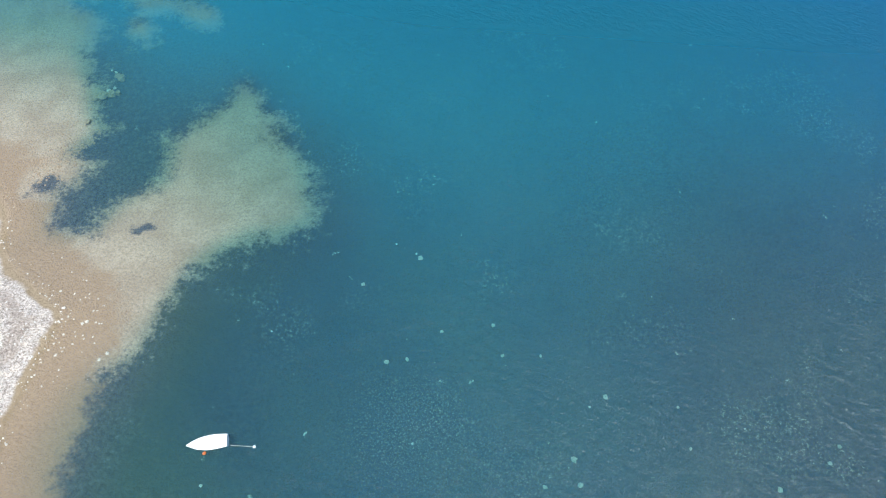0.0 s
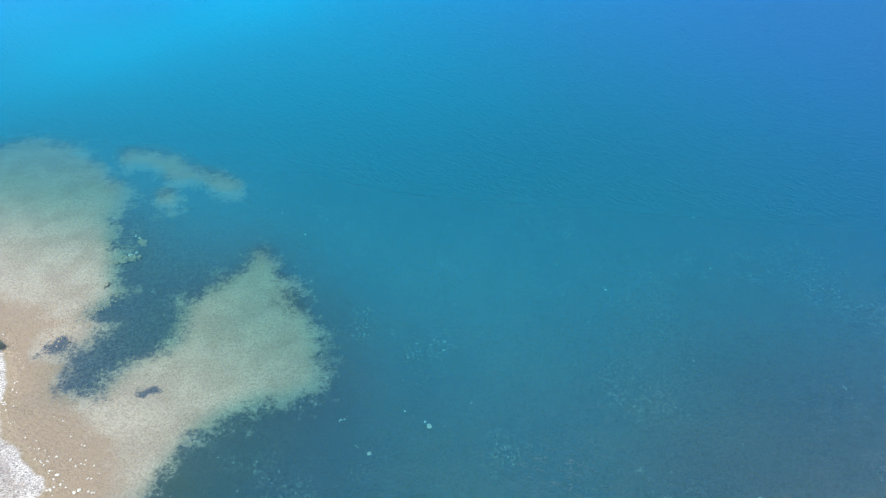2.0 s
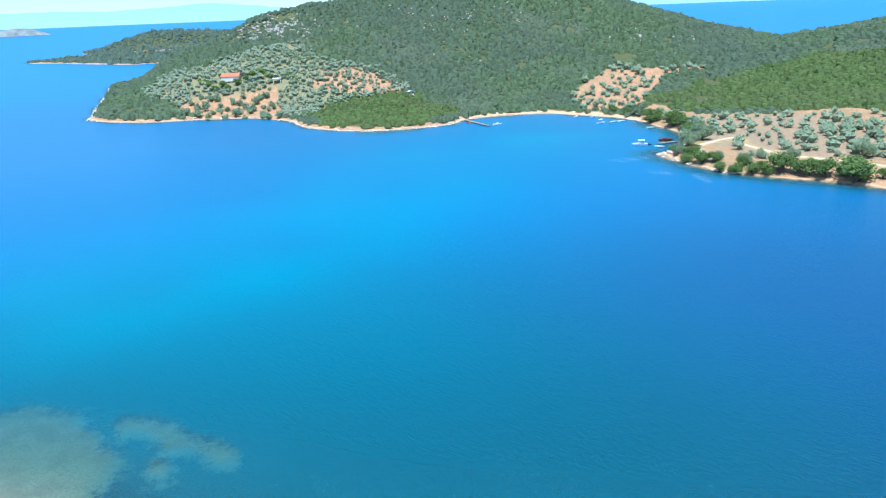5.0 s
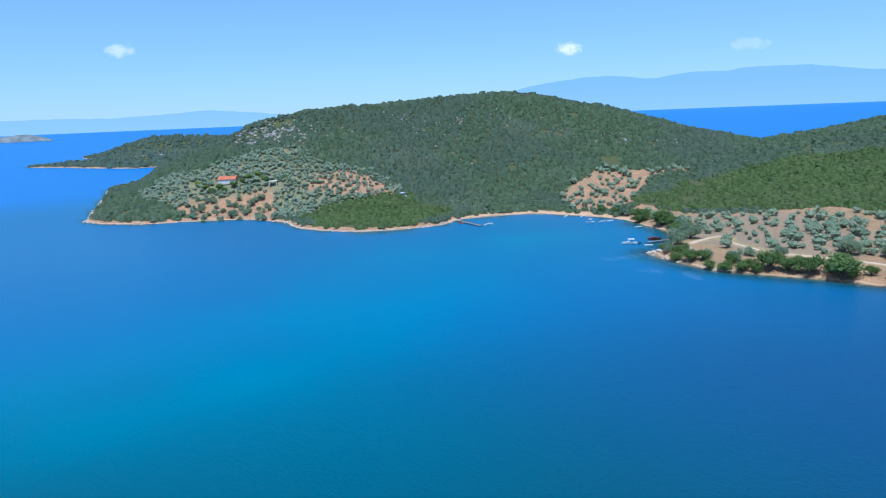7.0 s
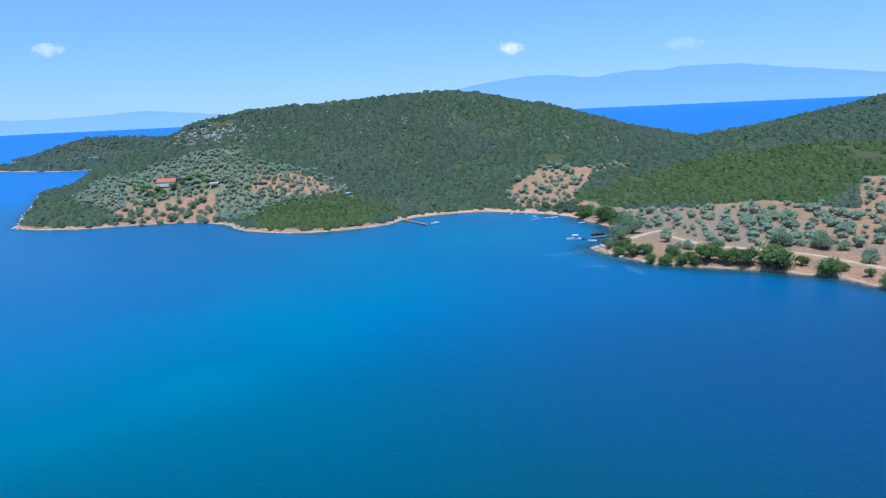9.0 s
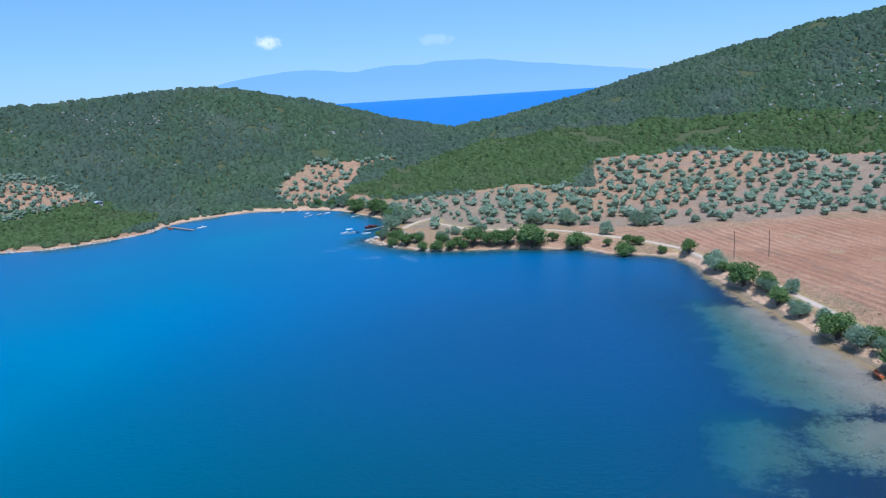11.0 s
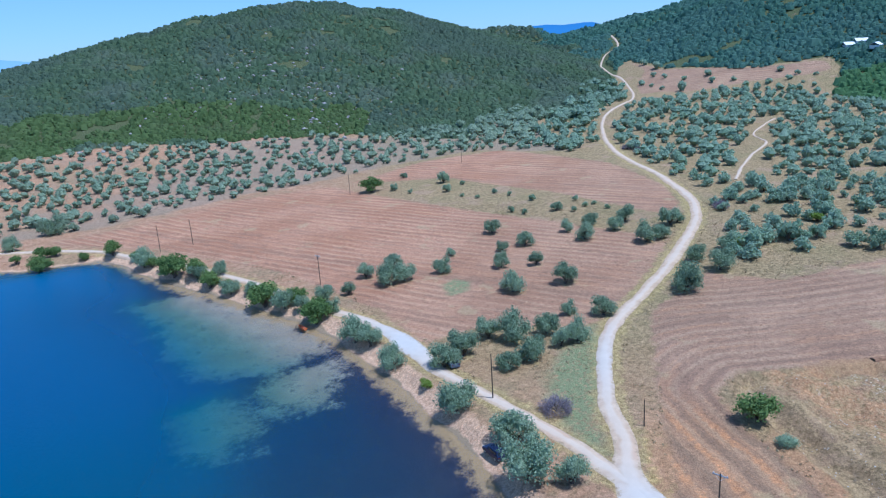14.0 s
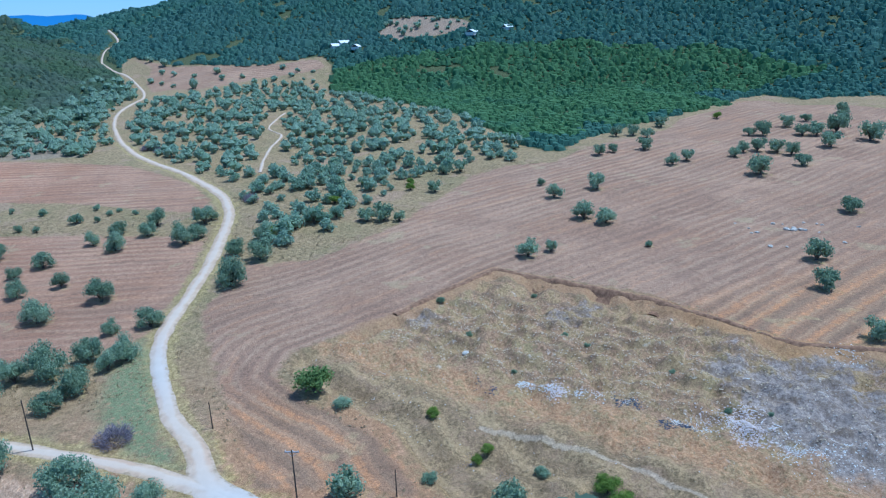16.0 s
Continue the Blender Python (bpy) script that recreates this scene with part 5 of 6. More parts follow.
_far_trees = [far_tree(200 + k) for k in range(5)]
_cape = (GROVE_X < 20) & (GROVE_Y > 360)
_foot = ~_valley & ~_cape
stuff("olive_grove", _far_trees, GROVE_X[_foot], GROVE_Y[_foot], GROVE_W[_foot], OLIVE_FAR, "rows of grey-green olive trees on red earth at the foot of the hills", 3, 0.06)
stuff("cape_olive_grove", _far_trees, GROVE_X[_cape], GROVE_Y[_cape], GROVE_W[_cape], OLIVE_CAPE, "dense sage-green olive trees round the houses on the cape", 17, 0.02)
stuff("valley_olive_grove", _far_trees, GROVE_X[_valley], GROVE_Y[_valley], GROVE_W[_valley], OLIVE_VALLEY, "dark green olive trees scattered over the valley floor", 13, 0.06)
_x, _y, _w = wooded()
_w = np.where(np.hypot(_x, _y) > 720, 0.8 * _w, _w)
_south = ~(best_of(_x, _y, [THICKET_CAPE, THICKET_SPUR]) > -20) & (_y < 0.35 * (_x - 420) + 20 * value_noise(_x, _y, 40, 14))
_lush = best_of(_x, _y, [THICKET_CAPE, THICKET_SPUR]) > 12 * value_noise(_x, _y, 18, 15) - 2
_cape = (_x < -100) & (_y > 800)
_hill = ~_south & ~_lush & ~_cape
_light = _south & (line_distance(_x, _y, WOODS_LIGHT) > 26 * value_noise(_x, _y, 48, 16) + 10 * value_noise(_x, _y, 12, 18) - 10)
_deep = _south & ~_light
_models = [scrub_clump(300 + k) for k in range(14)]
stuff("evergreen_thicket", _models, _x[_lush], _y[_lush], _w[_lush], THICKET, "bright green dense thicket at the foot of the hill", 9, 0.0)
stuff("maquis_scrub", _models, _x[_hill], _y[_hill], _w[_hill], SCRUB, "dense olive-green evergreen scrub covering the hills", 4, 0.02)
stuff("headland_scrub", _models, _x[_cape], _y[_cape], _w[_cape], HEADLAND_LEAVES, "hazy green scrub on the low headland across the water", 19, 0.02)
stuff("oak_wood", _models, _x[_light], _y[_light], _w[_light] * 1.1, OAKS, "bright green low oak wood at the edge of the fields", 12, 0.0)
stuff("woodland", _models, _x[_deep], _y[_deep], _w[_deep] * 1.1, WOODS, "dense dark green woodland on the slopes behind the valley", 6, 0.0)

# ---- tracks ----
GRAVEL = material("track_gravel")
_g = Graph(GRAVEL)
_n = _g.noise(0.5, 7.0)
_c = _g.mix(_g.step(_n, 0.35, 0.65), (0.47, 0.325, 0.21), (0.56, 0.41, 0.28))
_c = _g.mix(_g.math("MULTIPLY", _g.step(_g.noise(0.10, 4.0), 0.48, 0.66), 0.6), _c, (0.52, 0.34, 0.22))
_c = _g.mix(_g.math("MULTIPLY", _g.step(_g.noise(4.0, 7.0, 0.75), 0.48, 0.64), 0.4), _c, (0.34, 0.26, 0.20))
_lane = _g.math("ABSOLUTE", _g.attr("lane"))
_c = _g.mix(_g.math("MULTIPLY", _g.step(_g.math("ADD", _lane, _g.math("MULTIPLY", _g.math("SUBTRACT", _g.noise(0.3, 5.0), 0.5), 0.5)), 0.30, 0.10), 0.6), _c, (0.59, 0.485, 0.38))
_c = _g.mix(_g.math("MULTIPLY", _g.attr("worn"), 0.85), _c, _g.mix(_n, (0.43, 0.41, 0.38), (0.55, 0.53, 0.50)))
_edge = _g.step(_g.math("ADD", _lane, _g.math("MULTIPLY", _g.math("SUBTRACT", _g.noise(0.9, 8.0, 0.75), 0.5), 0.9)), 0.33, 0.50)
_c = _g.mix(_edge, _c, _g.mix(_g.step(_g.noise(2.0, 6.0, 0.7), 0.35, 0.65), (0.27, 0.19, 0.115), (0.46, 0.35, 0.22)))
_g.finish(_c, 0.95, _g.noise(6.0, 5.0), 0.3, 0.03)


def track(name, line, width, label, bay=None):
    pts = np.array(line, float)
    out = []
    for i in range(len(pts) - 1):
        p0, p1, p2, p3 = pts[max(i - 1, 0)], pts[i], pts[i + 1], pts[min(i + 2, len(pts) - 1)]
        m = max(2, int(np.hypot(*(p2 - p1)) / 0.9))
        for k in range(m):
            u = k / m
            out.append(0.5 * (2 * p1 + (p2 - p0) * u + (2 * p0 - 5 * p1 + 4 * p2 - p3) * u * u + (3 * p1 - p0 - 3 * p2 + p3) * u ** 3))
    c = np.array(out)
    t = np.gradient(c, axis=0)
    t /= np.linalg.norm(t, axis=1)[:, None]
    nrm = np.stack([-t[:, 1], t[:, 0]], 1)
    wide = width * (1 + 0.12 * value_noise(c[:, 0], c[:, 1], 17, 20) + 0.03 * value_noise(c[:, 0], c[:, 1], 5, 21))
    wide = wide * (1 - 0.3 * smooth((np.hypot(c[:, 0], c[:, 1]) - 170) / 200))
    if bay:
        wide = wide + bay[2] * np.exp(-((c[:, 0] - bay[0]) ** 2 + (c[:, 1] - bay[1]) ** 2) / 60)
    lanes = np.linspace(-0.5, 0.5, 7)
    left = 0.28 * value_noise(c[:, 0], c[:, 1], 2.2, 22) + 0.2 * value_noise(c[:, 0], c[:, 1], 6.0, 23)
    right = 0.28 * value_noise(c[:, 0], c[:, 1], 2.2, 24) + 0.2 * value_noise(c[:, 0], c[:, 1], 6.0, 25)
    shift = lanes * wide[:, None] + np.where(lanes > 0, left[:, None], right[:, None]) * np.abs(2 * lanes) ** 2
    x = c[:, 0][:, None] + nrm[:, 0][:, None] * shift
    y = c[:, 1][:, None] + nrm[:, 1][:, None] * shift
    lift = 0.16 * (1 - (2 * np.abs(lanes)) ** 4) + 0.10 * np.exp(-(lanes / 0.08) ** 2) - 0.05
    z = ground_at(x, y) + lift + 0.0004 * np.hypot(x, y) * (1 - (2 * np.abs(lanes)) ** 4)
    me = grid_mesh(name, x, y, z, False)
    put_attr(me, "lane", np.repeat(lanes[None], len(c), 0))
    put_attr(me, "worn", np.repeat(np.maximum(np.exp(-((c[:, 0] - 113) ** 2 + (c[:, 1] - 49) ** 2) / 160), np.maximum(0.8 * np.exp(-((c[:, 0] - 73) ** 2 + (c[:, 1] - 1) ** 2) / 60), 0.6 * np.exp(-((c[:, 0] - 112) ** 2 + (c[:, 1] - 11) ** 2) / 150)))[:, None], 7, 1))
    me.flip_normals()
    me.materials.append(GRAVEL)
    return tagged(new(name, me), label, "track", kind="structure")


track("shore_track", SHORE_TRACK, 3.0, "pale dusty gravel track along the shore", (112, 48, 2.6))
track("main_track", MAIN_TRACK, 3.3, "pale winding gravel track through fields up the valley", (74, 1.5, 2.6))
track("side_track", SIDE_TRACK, 1.7, "narrow sandy side track among the olive trees")


# ---- the cut bank of the dug plot ----
_line = catmull(PLOT[:5] + [(66, -104)], 1)[:-1]
_pts = np.concatenate([np.linspace(_line[i], _line[i + 1], 26)[:-1] for i in range(4)])
_t = np.gradient(_pts, axis=0)
_t /= np.linalg.norm(_t, axis=1)[:, None]
_in = np.stack([_t[:, 1], -_t[:, 0]], 1)
_in *= np.sign(line_distance(_pts[:, 0] + _in[:, 0], _pts[:, 1] + _in[:, 1], PLOT))[:, None]
_rows = []
for _o, _h in ((-1.6, 0.0), (-0.8, 0.32), (-0.1, 0.26), (0.25, -0.6), (0.55, -1.1), (1.2, -1.5), (2.0, -2.0)):
    _wob = _o + 0.3 * value_noise(_pts[:, 0], _pts[:, 1], 6.0, 90) + 0.2 * value_noise(_pts[:, 0], _pts[:, 1], 1.5, 91)
    _q = _pts + _in * _wob[:, None]
    _z0 = land_height(_pts[:, 0], _pts[:, 1])
    _rows.append(np.column_stack([_q, _z0 + _h + 0.34 * value_noise(_q[:, 0], _q[:, 1], 1.6, 92) * (_o > -1.5)]))
_rows = np.array(_rows)
_me = grid_mesh("earth_bank", _rows[:, :, 0], _rows[:, :, 1], _rows[:, :, 2], False)
BANK = plain("red_cut_earth", (0.27, 0.15, 0.085), 0.95, 0.3, 1.2)
_me.materials.append(BANK)
tagged(new("earth_bank", _me), "crumbling red earth bank at the rim of the dug plot", "bank", kind="structure")


# ---- dry grass ----
STRAW = leaves("dry_grass", (0.30, 0.23, 0.13), (0.50, 0.39, 0.235))
_r = np.random.default_rng(77)
_x, _y = _r.uniform(45, 215, 27000), _r.uniform(-105, 110, 27000)
_far = np.minimum(line_distance(_x, _y, MAIN_TRACK, False), line_distance(_x, _y, SHORE_TRACK, False))
_keep = (best_of(_x, _y, [F_SHORE, F_UPPER, F_EAST]) < 0.5 + 2 * value_noise(_x, _y, 7, 95)) & (_far > 2.3) & (shore_distance(_x, _y) > 2.5) & (value_noise(_x, _y, 11, 96) + 0.7 * value_noise(_x, _y, 3, 97) > -0.25)
_x, _y = _x[_keep], _y[_keep]


def tuft(seed):
    r = np.random.default_rng(seed)
    pts = np.column_stack([r.uniform(-0.35, 0.35, 5), r.uniform(-0.35, 0.35, 5), r.uniform(0.12, 0.3, 5)])
    return card_cloud(pts, 0.26, np.column_stack([pts[:, :2], np.full(5, 0.4)]), seed, 0.3, 0.8)


_keep = (line_distance(_x, _y, PLOT) < 0) | (_r.uniform(size=len(_x)) < 0.4)
_x, _y = _x[_keep], _y[_keep]
stuff("dry_grass_tufts", [tuft(700 + k) for k in range(5)], _x, _y, _r.uniform(0.25, 0.62, len(_x)) * np.where(line_distance(_x, _y, PLOT) < 0, 1.0, 0.7), STRAW, "dry straw-coloured grass tufts on waste ground", 8, 0.0)

# ---- built things ----
WHITE = plain("white_paint", (0.80, 0.80, 0.78), 0.45, 0.06, 2.0)
WHITE_OLD = plain("weathered_white", (0.68, 0.67, 0.63), 0.6, 0.12, 2.5)
RED_BOAT = plain("dark_red_paint", (0.20, 0.045, 0.035), 0.5, 0.15, 3.0)
NAVY = plain("navy_canvas", (0.04, 0.07, 0.16), 0.8, 0.15, 4.0)
ORANGE = plain("orange_plastic", (0.62, 0.16, 0.05), 0.5, 0.12, 4.0)
WOOD_POLE = plain("creosoted_wood", (0.085, 0.065, 0.05), 0.9, 0.25, 5.0)
PLANK = plain("grey_planks", (0.30, 0.26, 0.21), 0.9, 0.2, 4.0)
STEEL = plain("galvanised_steel", (0.45, 0.47, 0.48), 0.45, 0.1, 6.0, 0.6)
TILE = plain("red_roof_tiles", (0.56, 0.17, 0.09), 0.85, 0.2, 2.0)
PLASTER = plain("white_plaster", (0.74, 0.72, 0.67), 0.9, 0.08, 1.5)
SHEET = plain("pale_metal_roof", (0.72, 0.76, 0.80), 0.35, 0.08, 0.8, 0.3)
STONE = plain("grey_limestone", (0.54, 0.49, 0.42), 0.95, 0.18, 3.0)
STONE_PALE = plain("pale_beach_stone", (0.66, 0.61, 0.55), 0.95, 0.15, 5.0)
STONE_BROWN = plain("brown_shore_rock", (0.42, 0.32, 0.235), 0.95, 0.2, 4.0)
RUBBER = plain("black_rubber", (0.025, 0.025, 0.025), 0.85, 0.1, 8.0)
ROPE = plain("rope", (0.42, 0.38, 0.30), 0.9, 0.15, 20.0)
GLASS = material("dark_window_glass")
Graph(GLASS).finish((0.02, 0.025, 0.03), 0.06, specular=0.6)
LAMP = material("lamp_lens")
Graph(LAMP).finish((0.6, 0.58, 0.55), 0.15, specular=0.6)


def part(name, geo, mat, parent, label="", at=None):
    """One mesh object under a thing or part. geo: a bmesh, or (places, quads)."""
    if isinstance(geo, tuple):
        me = raw_mesh(name, geo[0], geo[1], False)
    else:
        me = bpy.data.meshes.new(name)
        geo.to_mesh(me)
        geo.free()
    me.materials.append(mat)
    ob = new(name, me)
    ob.parent = parent
    if at is not None:
        ob.matrix_basis = at
    if label:
        ob["label"] = label
    return ob


def box(sx, sy, sz, x=0, y=0, z=0, bevel=0.03):
    """A bevelled box on its base centre."""
    bm = bmesh.new()
    bmesh.ops.create_cube(bm, size=1, matrix=Matrix.Translation((x, y, z + sz / 2)) @ Matrix.Diagonal((sx, sy, sz, 1)))
    if bevel:
        bmesh.ops.bevel(bm, geom=bm.edges[:], offset=min(bevel, 0.3 * min(sx, sy, sz)), segments=1, affect="EDGES")
    return bm


def rod(p, q, r0, r1=None, sides=8):
    """A capped round bar from p to q."""
    bm = bmesh.new()
    p, q = Vector(p), Vector(q)
    m = Matrix.Translation((p + q) / 2) @ (q - p).to_track_quat("Z", "Y").to_matrix().to_4x4()
    bmesh.ops.create_cone(bm, cap_ends=True, segments=sides, radius1=r0, radius2=r0 if r1 is None else r1, depth=(q - p).length, matrix=m)
    return bm


def hull_geo(length, beam, depth, inner=False):
    """A boat's shell: pointed bow at +x, flat transom at -x, with sheer."""
    n, k = 11, 9
    rows = []
    for i in range(n):
        u = i / (n - 1)
        half = beam / 2 * (1 - max(0, (u - 0.35) / 0.65) ** 2.4) * (0.86 + 0.14 * min(1, u / 0.3))
        half = max(half, 0.02)
        top = depth * (0.92 + 0.28 * max(0, u - 0.3) ** 1.5)
        keel = -0.12 * depth + 0.75 * depth * max(0, (u - 0.72) / 0.28) ** 2
        if inner:
            half, keel = max(half - 0.05, 0.01), keel + 0.10
        for j in range(k):
            v = -1 + 2 * j / (k - 1)
            s = math.copysign(abs(v) ** 0.7, v)
            rows.append((length * (u - 0.5), half * s, keel + (top - keel) * abs(v) ** 2.2))
    co = np.array(rows)
    i, j = np.meshgrid(np.arange(n - 1), np.arange(k - 1), indexing="ij")
    q = np.stack([i * k + j, (i + 1) * k + j, (i + 1) * k + j + 1, i * k + j + 1], -1).reshape(-1, 4)
    return co, q, n, k


def shell(length, beam, depth):
    """Outer and inner skin, joined by a rail and a transom."""
    a, qa, n, k = hull_geo(length, beam, depth)
    b, qb, _, _ = hull_geo(length * 0.97, beam, depth, True)
    off = len(a)
    extra = []
    for i in range(n - 1):
        for j in (0, k - 1):
            extra.append([i * k + j, (i + 1) * k + j, off + (i + 1) * k + j, off + i * k + j])
    for j in range(k // 2):
        extra.append([j, j + 1, k - 2 - j, k - 1 - j])
        extra.append([off + j, off + j + 1, off + k - 2 - j, off + k - 1 - j])
    return np.concatenate([a, b]), np.concatenate([qa, qb[:, ::-1] + off, np.array(extra)])


def boat(name, x, y, heading, length, beam, paint, label, z=-0.04, deck=None, canopy=None, cover=None, motor=True, roll=0):
    thing = new(name)
    depth = 0.16 * length if length < 4.5 else 0.15 * length
    part("hull", shell(length, beam, depth), paint, thing)
    if cover:
        co, q, n, k = hull_geo(length * 0.985, beam * 0.97, depth)
        co = co.copy()
        v = (np.arange(len(co)) % k) / (k - 1) * 2 - 1
        u = np.repeat(np.arange(n) / (n - 1), k)
        top = depth * (0.94 + 0.28 * np.maximum(0, u - 0.3) ** 1.5)
        co[:, 2] = top + 0.10 * (1 - v ** 2) * (1 - 0.6 * u)
        part("cover", (co, q[:, ::-1]), cover, thing, "taut white boat cover")
    else:
        for k, s in enumerate((-0.28, 0.02, 0.24)):
            part("thwart", box(0.055 * length, beam * 0.8, 0.03, s * length, 0, depth * 0.62, 0.01), PLANK, thing)
    if deck:
        part("foredeck", box(length * 0.24, beam * 0.55, 0.06, length * 0.27, 0, depth * 1.0, 0.02), deck, thing)
        cabin = part("cabin", box(length * 0.2, beam * 0.55, 0.5, length * 0.06, 0, depth * 0.9, 0.08), deck, thing)
        part("windscreen", box(0.04, beam * 0.5, 0.3, length * 0.165, 0, depth * 0.9 + 0.16, 0.01), GLASS, cabin)
    if canopy:
        roof = part("canopy", box(length * 0.42, beam * 0.8, 0.07, -length * 0.1, 0, depth + 1.25, 0.03), canopy, thing, "white sun canopy")
        for a in (-0.29, 0.09):
            for b in (-0.36, 0.36):
                part("stanchion", rod((a * length, b * beam, depth * 0.8), (a * length, b * beam, depth + 1.27), 0.02, None, 6), STEEL, roof)
    if motor:
        m = part("outboard", box(0.2, 0.22, 0.34, -length * 0.52, 0, depth * 0.75, 0.05), NAVY, thing, "dark outboard motor")
        part("shaft", rod((-length * 0.53, 0, -0.2), (-length * 0.53, 0, depth * 0.8), 0.05), NAVY, m)
    thing.matrix_basis = pose(x, y, z, roll, 0, heading)
    return tagged(thing, label, "boat", "moored boats")


boat("dinghy", -19.8, 20.75, 186, 3.3, 1.25, WHITE, "white covered dinghy moored over dark sea grass", cover=WHITE, motor=False)
boat("motor_boat", 82.1, 275.5, 170, 6.2, 2.2, WHITE, "white motor boat with a sun canopy at its mooring", deck=WHITE_OLD, canopy=WHITE)
boat("fishing_boat", 94.6, 283.0, 190, 6.0, 2.0, RED_BOAT, "dark red wooden fishing boat near the point", deck=RED_BOAT, motor=False)
boat("skiff", 86.2, 276.8, 100, 3.2, 1.3, NAVY, "small dark skiff beside the jetty")
boat("skiff", 88.3, 270.4, 165, 3.8, 1.5, WHITE, "white open skiff with an outboard motor")
boat("skiff", 80.0, 332.9, 20, 4.2, 1.6, WHITE, "white open boat moored off the beach", canopy=WHITE)
boat("skiff", 86.0, 334.0, 25, 4.0, 1.5, WHITE_OLD, "weathered white boat moored off the beach")
boat("skiff", 90.2, 334.8, 15, 4.0, 1.5, WHITE, "white open boat moored off the beach")
boat("skiff", 72.9, 356.8, 60, 3.2, 1.3, WHITE, "small white boat close to the sand")
boat("skiff", 80.9, 353.6, 40, 3.2, 1.3, WHITE, "small white boat close to the sand")
boat("skiff", 30.8, 339.8, 20, 5.0, 1.8, WHITE, "white boat tied to the end of the jetty", deck=WHITE_OLD)
boat("skiff", 98.0, 314.0, 10, 4.0, 1.5, WHITE_OLD, "pale boat at the edge of the trees", motor=False)
boat("rowing_boat", 17.2, 349.2, 130, 3.0, 1.2, ORANGE, "orange rowing boat at the root of the jetty", motor=False)
boat("rowing_boat", 118.8, 74.6, 60, 3.0, 1.1, ORANGE, "old orange rowing boat drawn up on the sand", z=0.15, motor=False, roll=12)

_m = new("mooring_buoy")
part("float", (lumpy(0.13, 0.9, 5)[0], lumpy(0.13, 0.9, 5)[1]), WHITE_OLD, _m)
part("line", rod((0, 0, 0), (-1.9, 0.15, 0.18), 0.02, None, 5), ROPE, _m, "thin mooring line")
_m.matrix_basis = pose(-16.0, 20.4, 0.02)
tagged(_m, "small weathered buoy with a mooring line to the dinghy", "buoy")
_m = new("fender")
part("ball", lumpy(0.14, 1.0, 6), ORANGE, _m)
_m.matrix_basis = pose(-20.0, 20.02, 0.12)
tagged(_m, "orange ball fender hanging beside the dinghy", "fender")


def jetty(name, a, b, width, label):
    thing = new(name)
    a, b = Vector((*a, 0)), Vector((*b, 0))
    length = (b - a).length
    n = int(length / 0.45)
    for i in range(n):
        part("plank", box(0.40, width, 0.05, (i + 0.5) * length / n, 0, 0.62, 0.01), PLANK, thing)
    for i in range(int(length / 2.6) + 1):
        for s in (-0.42, 0.42):
            part("post", rod((i * 2.6, s * width, -1.6), (i * 2.6, s * width, 0.75), 0.07, None, 6), WOOD_POLE, thing)
    for s in (-0.35, 0.35):
        part("beam", box(length, 0.1, 0.12, length / 2, s * width, 0.49, 0.01), PLANK, thing)
    thing.matrix_basis = Matrix.Translation(a) @ pose(0, 0, 0, 0, 0, math.degrees(math.atan2(b.y - a.y, b.x - a.x)))
    tagged(thing, label, "jetty")


jetty("jetty", (16.0, 356.5), (26.5, 335.5), 1.5, "narrow grey wooden jetty reaching into the bay")
jetty("landing_stage", (102, 279.5), (89.5, 275.5), 1.2, "low wooden landing stage by the moored boats")


def pole(x, y, height, label, arm=False, thick=0.1):
    z = float(ground_at([x], [y])[0])
    thing = new("power_pole" if height > 5 else "wooden_post")
    part("shaft", rod((0, 0, -0.6), (0.05, 0.02, height), thick, thick * 0.72, 8), WOOD_POLE, thing)
    if arm:
        bar = part("crossarm", box(1.7, 0.12, 0.12, 0.05, 0, height - 0.35, 0.01), STEEL, thing, "grey steel crossarm")
        for s in (-0.75, -0.1, 0.75):
            part("insulator", rod((0.05 + s, 0, height - 0.24), (0.05 + s, 0, height - 0.05), 0.06, 0.04, 6), WHITE_OLD, bar)
        part("brace", rod((0.05, 0.06, height - 0.9), (0.65, 0.06, height - 0.33), 0.02, None, 5), STEEL, thing)
        part("brace", rod((0.05, 0.06, height - 0.9), (-0.55, 0.06, height - 0.33), 0.02, None, 5), STEEL, thing)
    thing.matrix_basis = pose(x, y, z, 0, 0, 68)
    tagged(thing, label, "pole", "poles of the power line" if height > 5 else "posts by the track")


for _x, _y, _h, _arm in ((161.1, 146.3, 8.2, False), (169.4, 141, 8.2, False), (141.6, 82.1, 7.6, True), (95.1, 26.7, 7.8, False), (228.1, 115.7, 7.5, False), (277.1, 87.2, 8.0, False), (71.8, -5.4, 7.0, True)):
    pole(_x, _y, _h, "tall dark wooden power pole standing in a field" if not _arm else "dark wooden power pole with a steel crossarm", _arm)
pole(91.8, 3.6, 4.2, "short dark wooden post beside the gravel track", thick=0.09)
pole(68.2, -16.7, 3.8, "short dark wooden post on the edge of the ploughed land", thick=0.09)


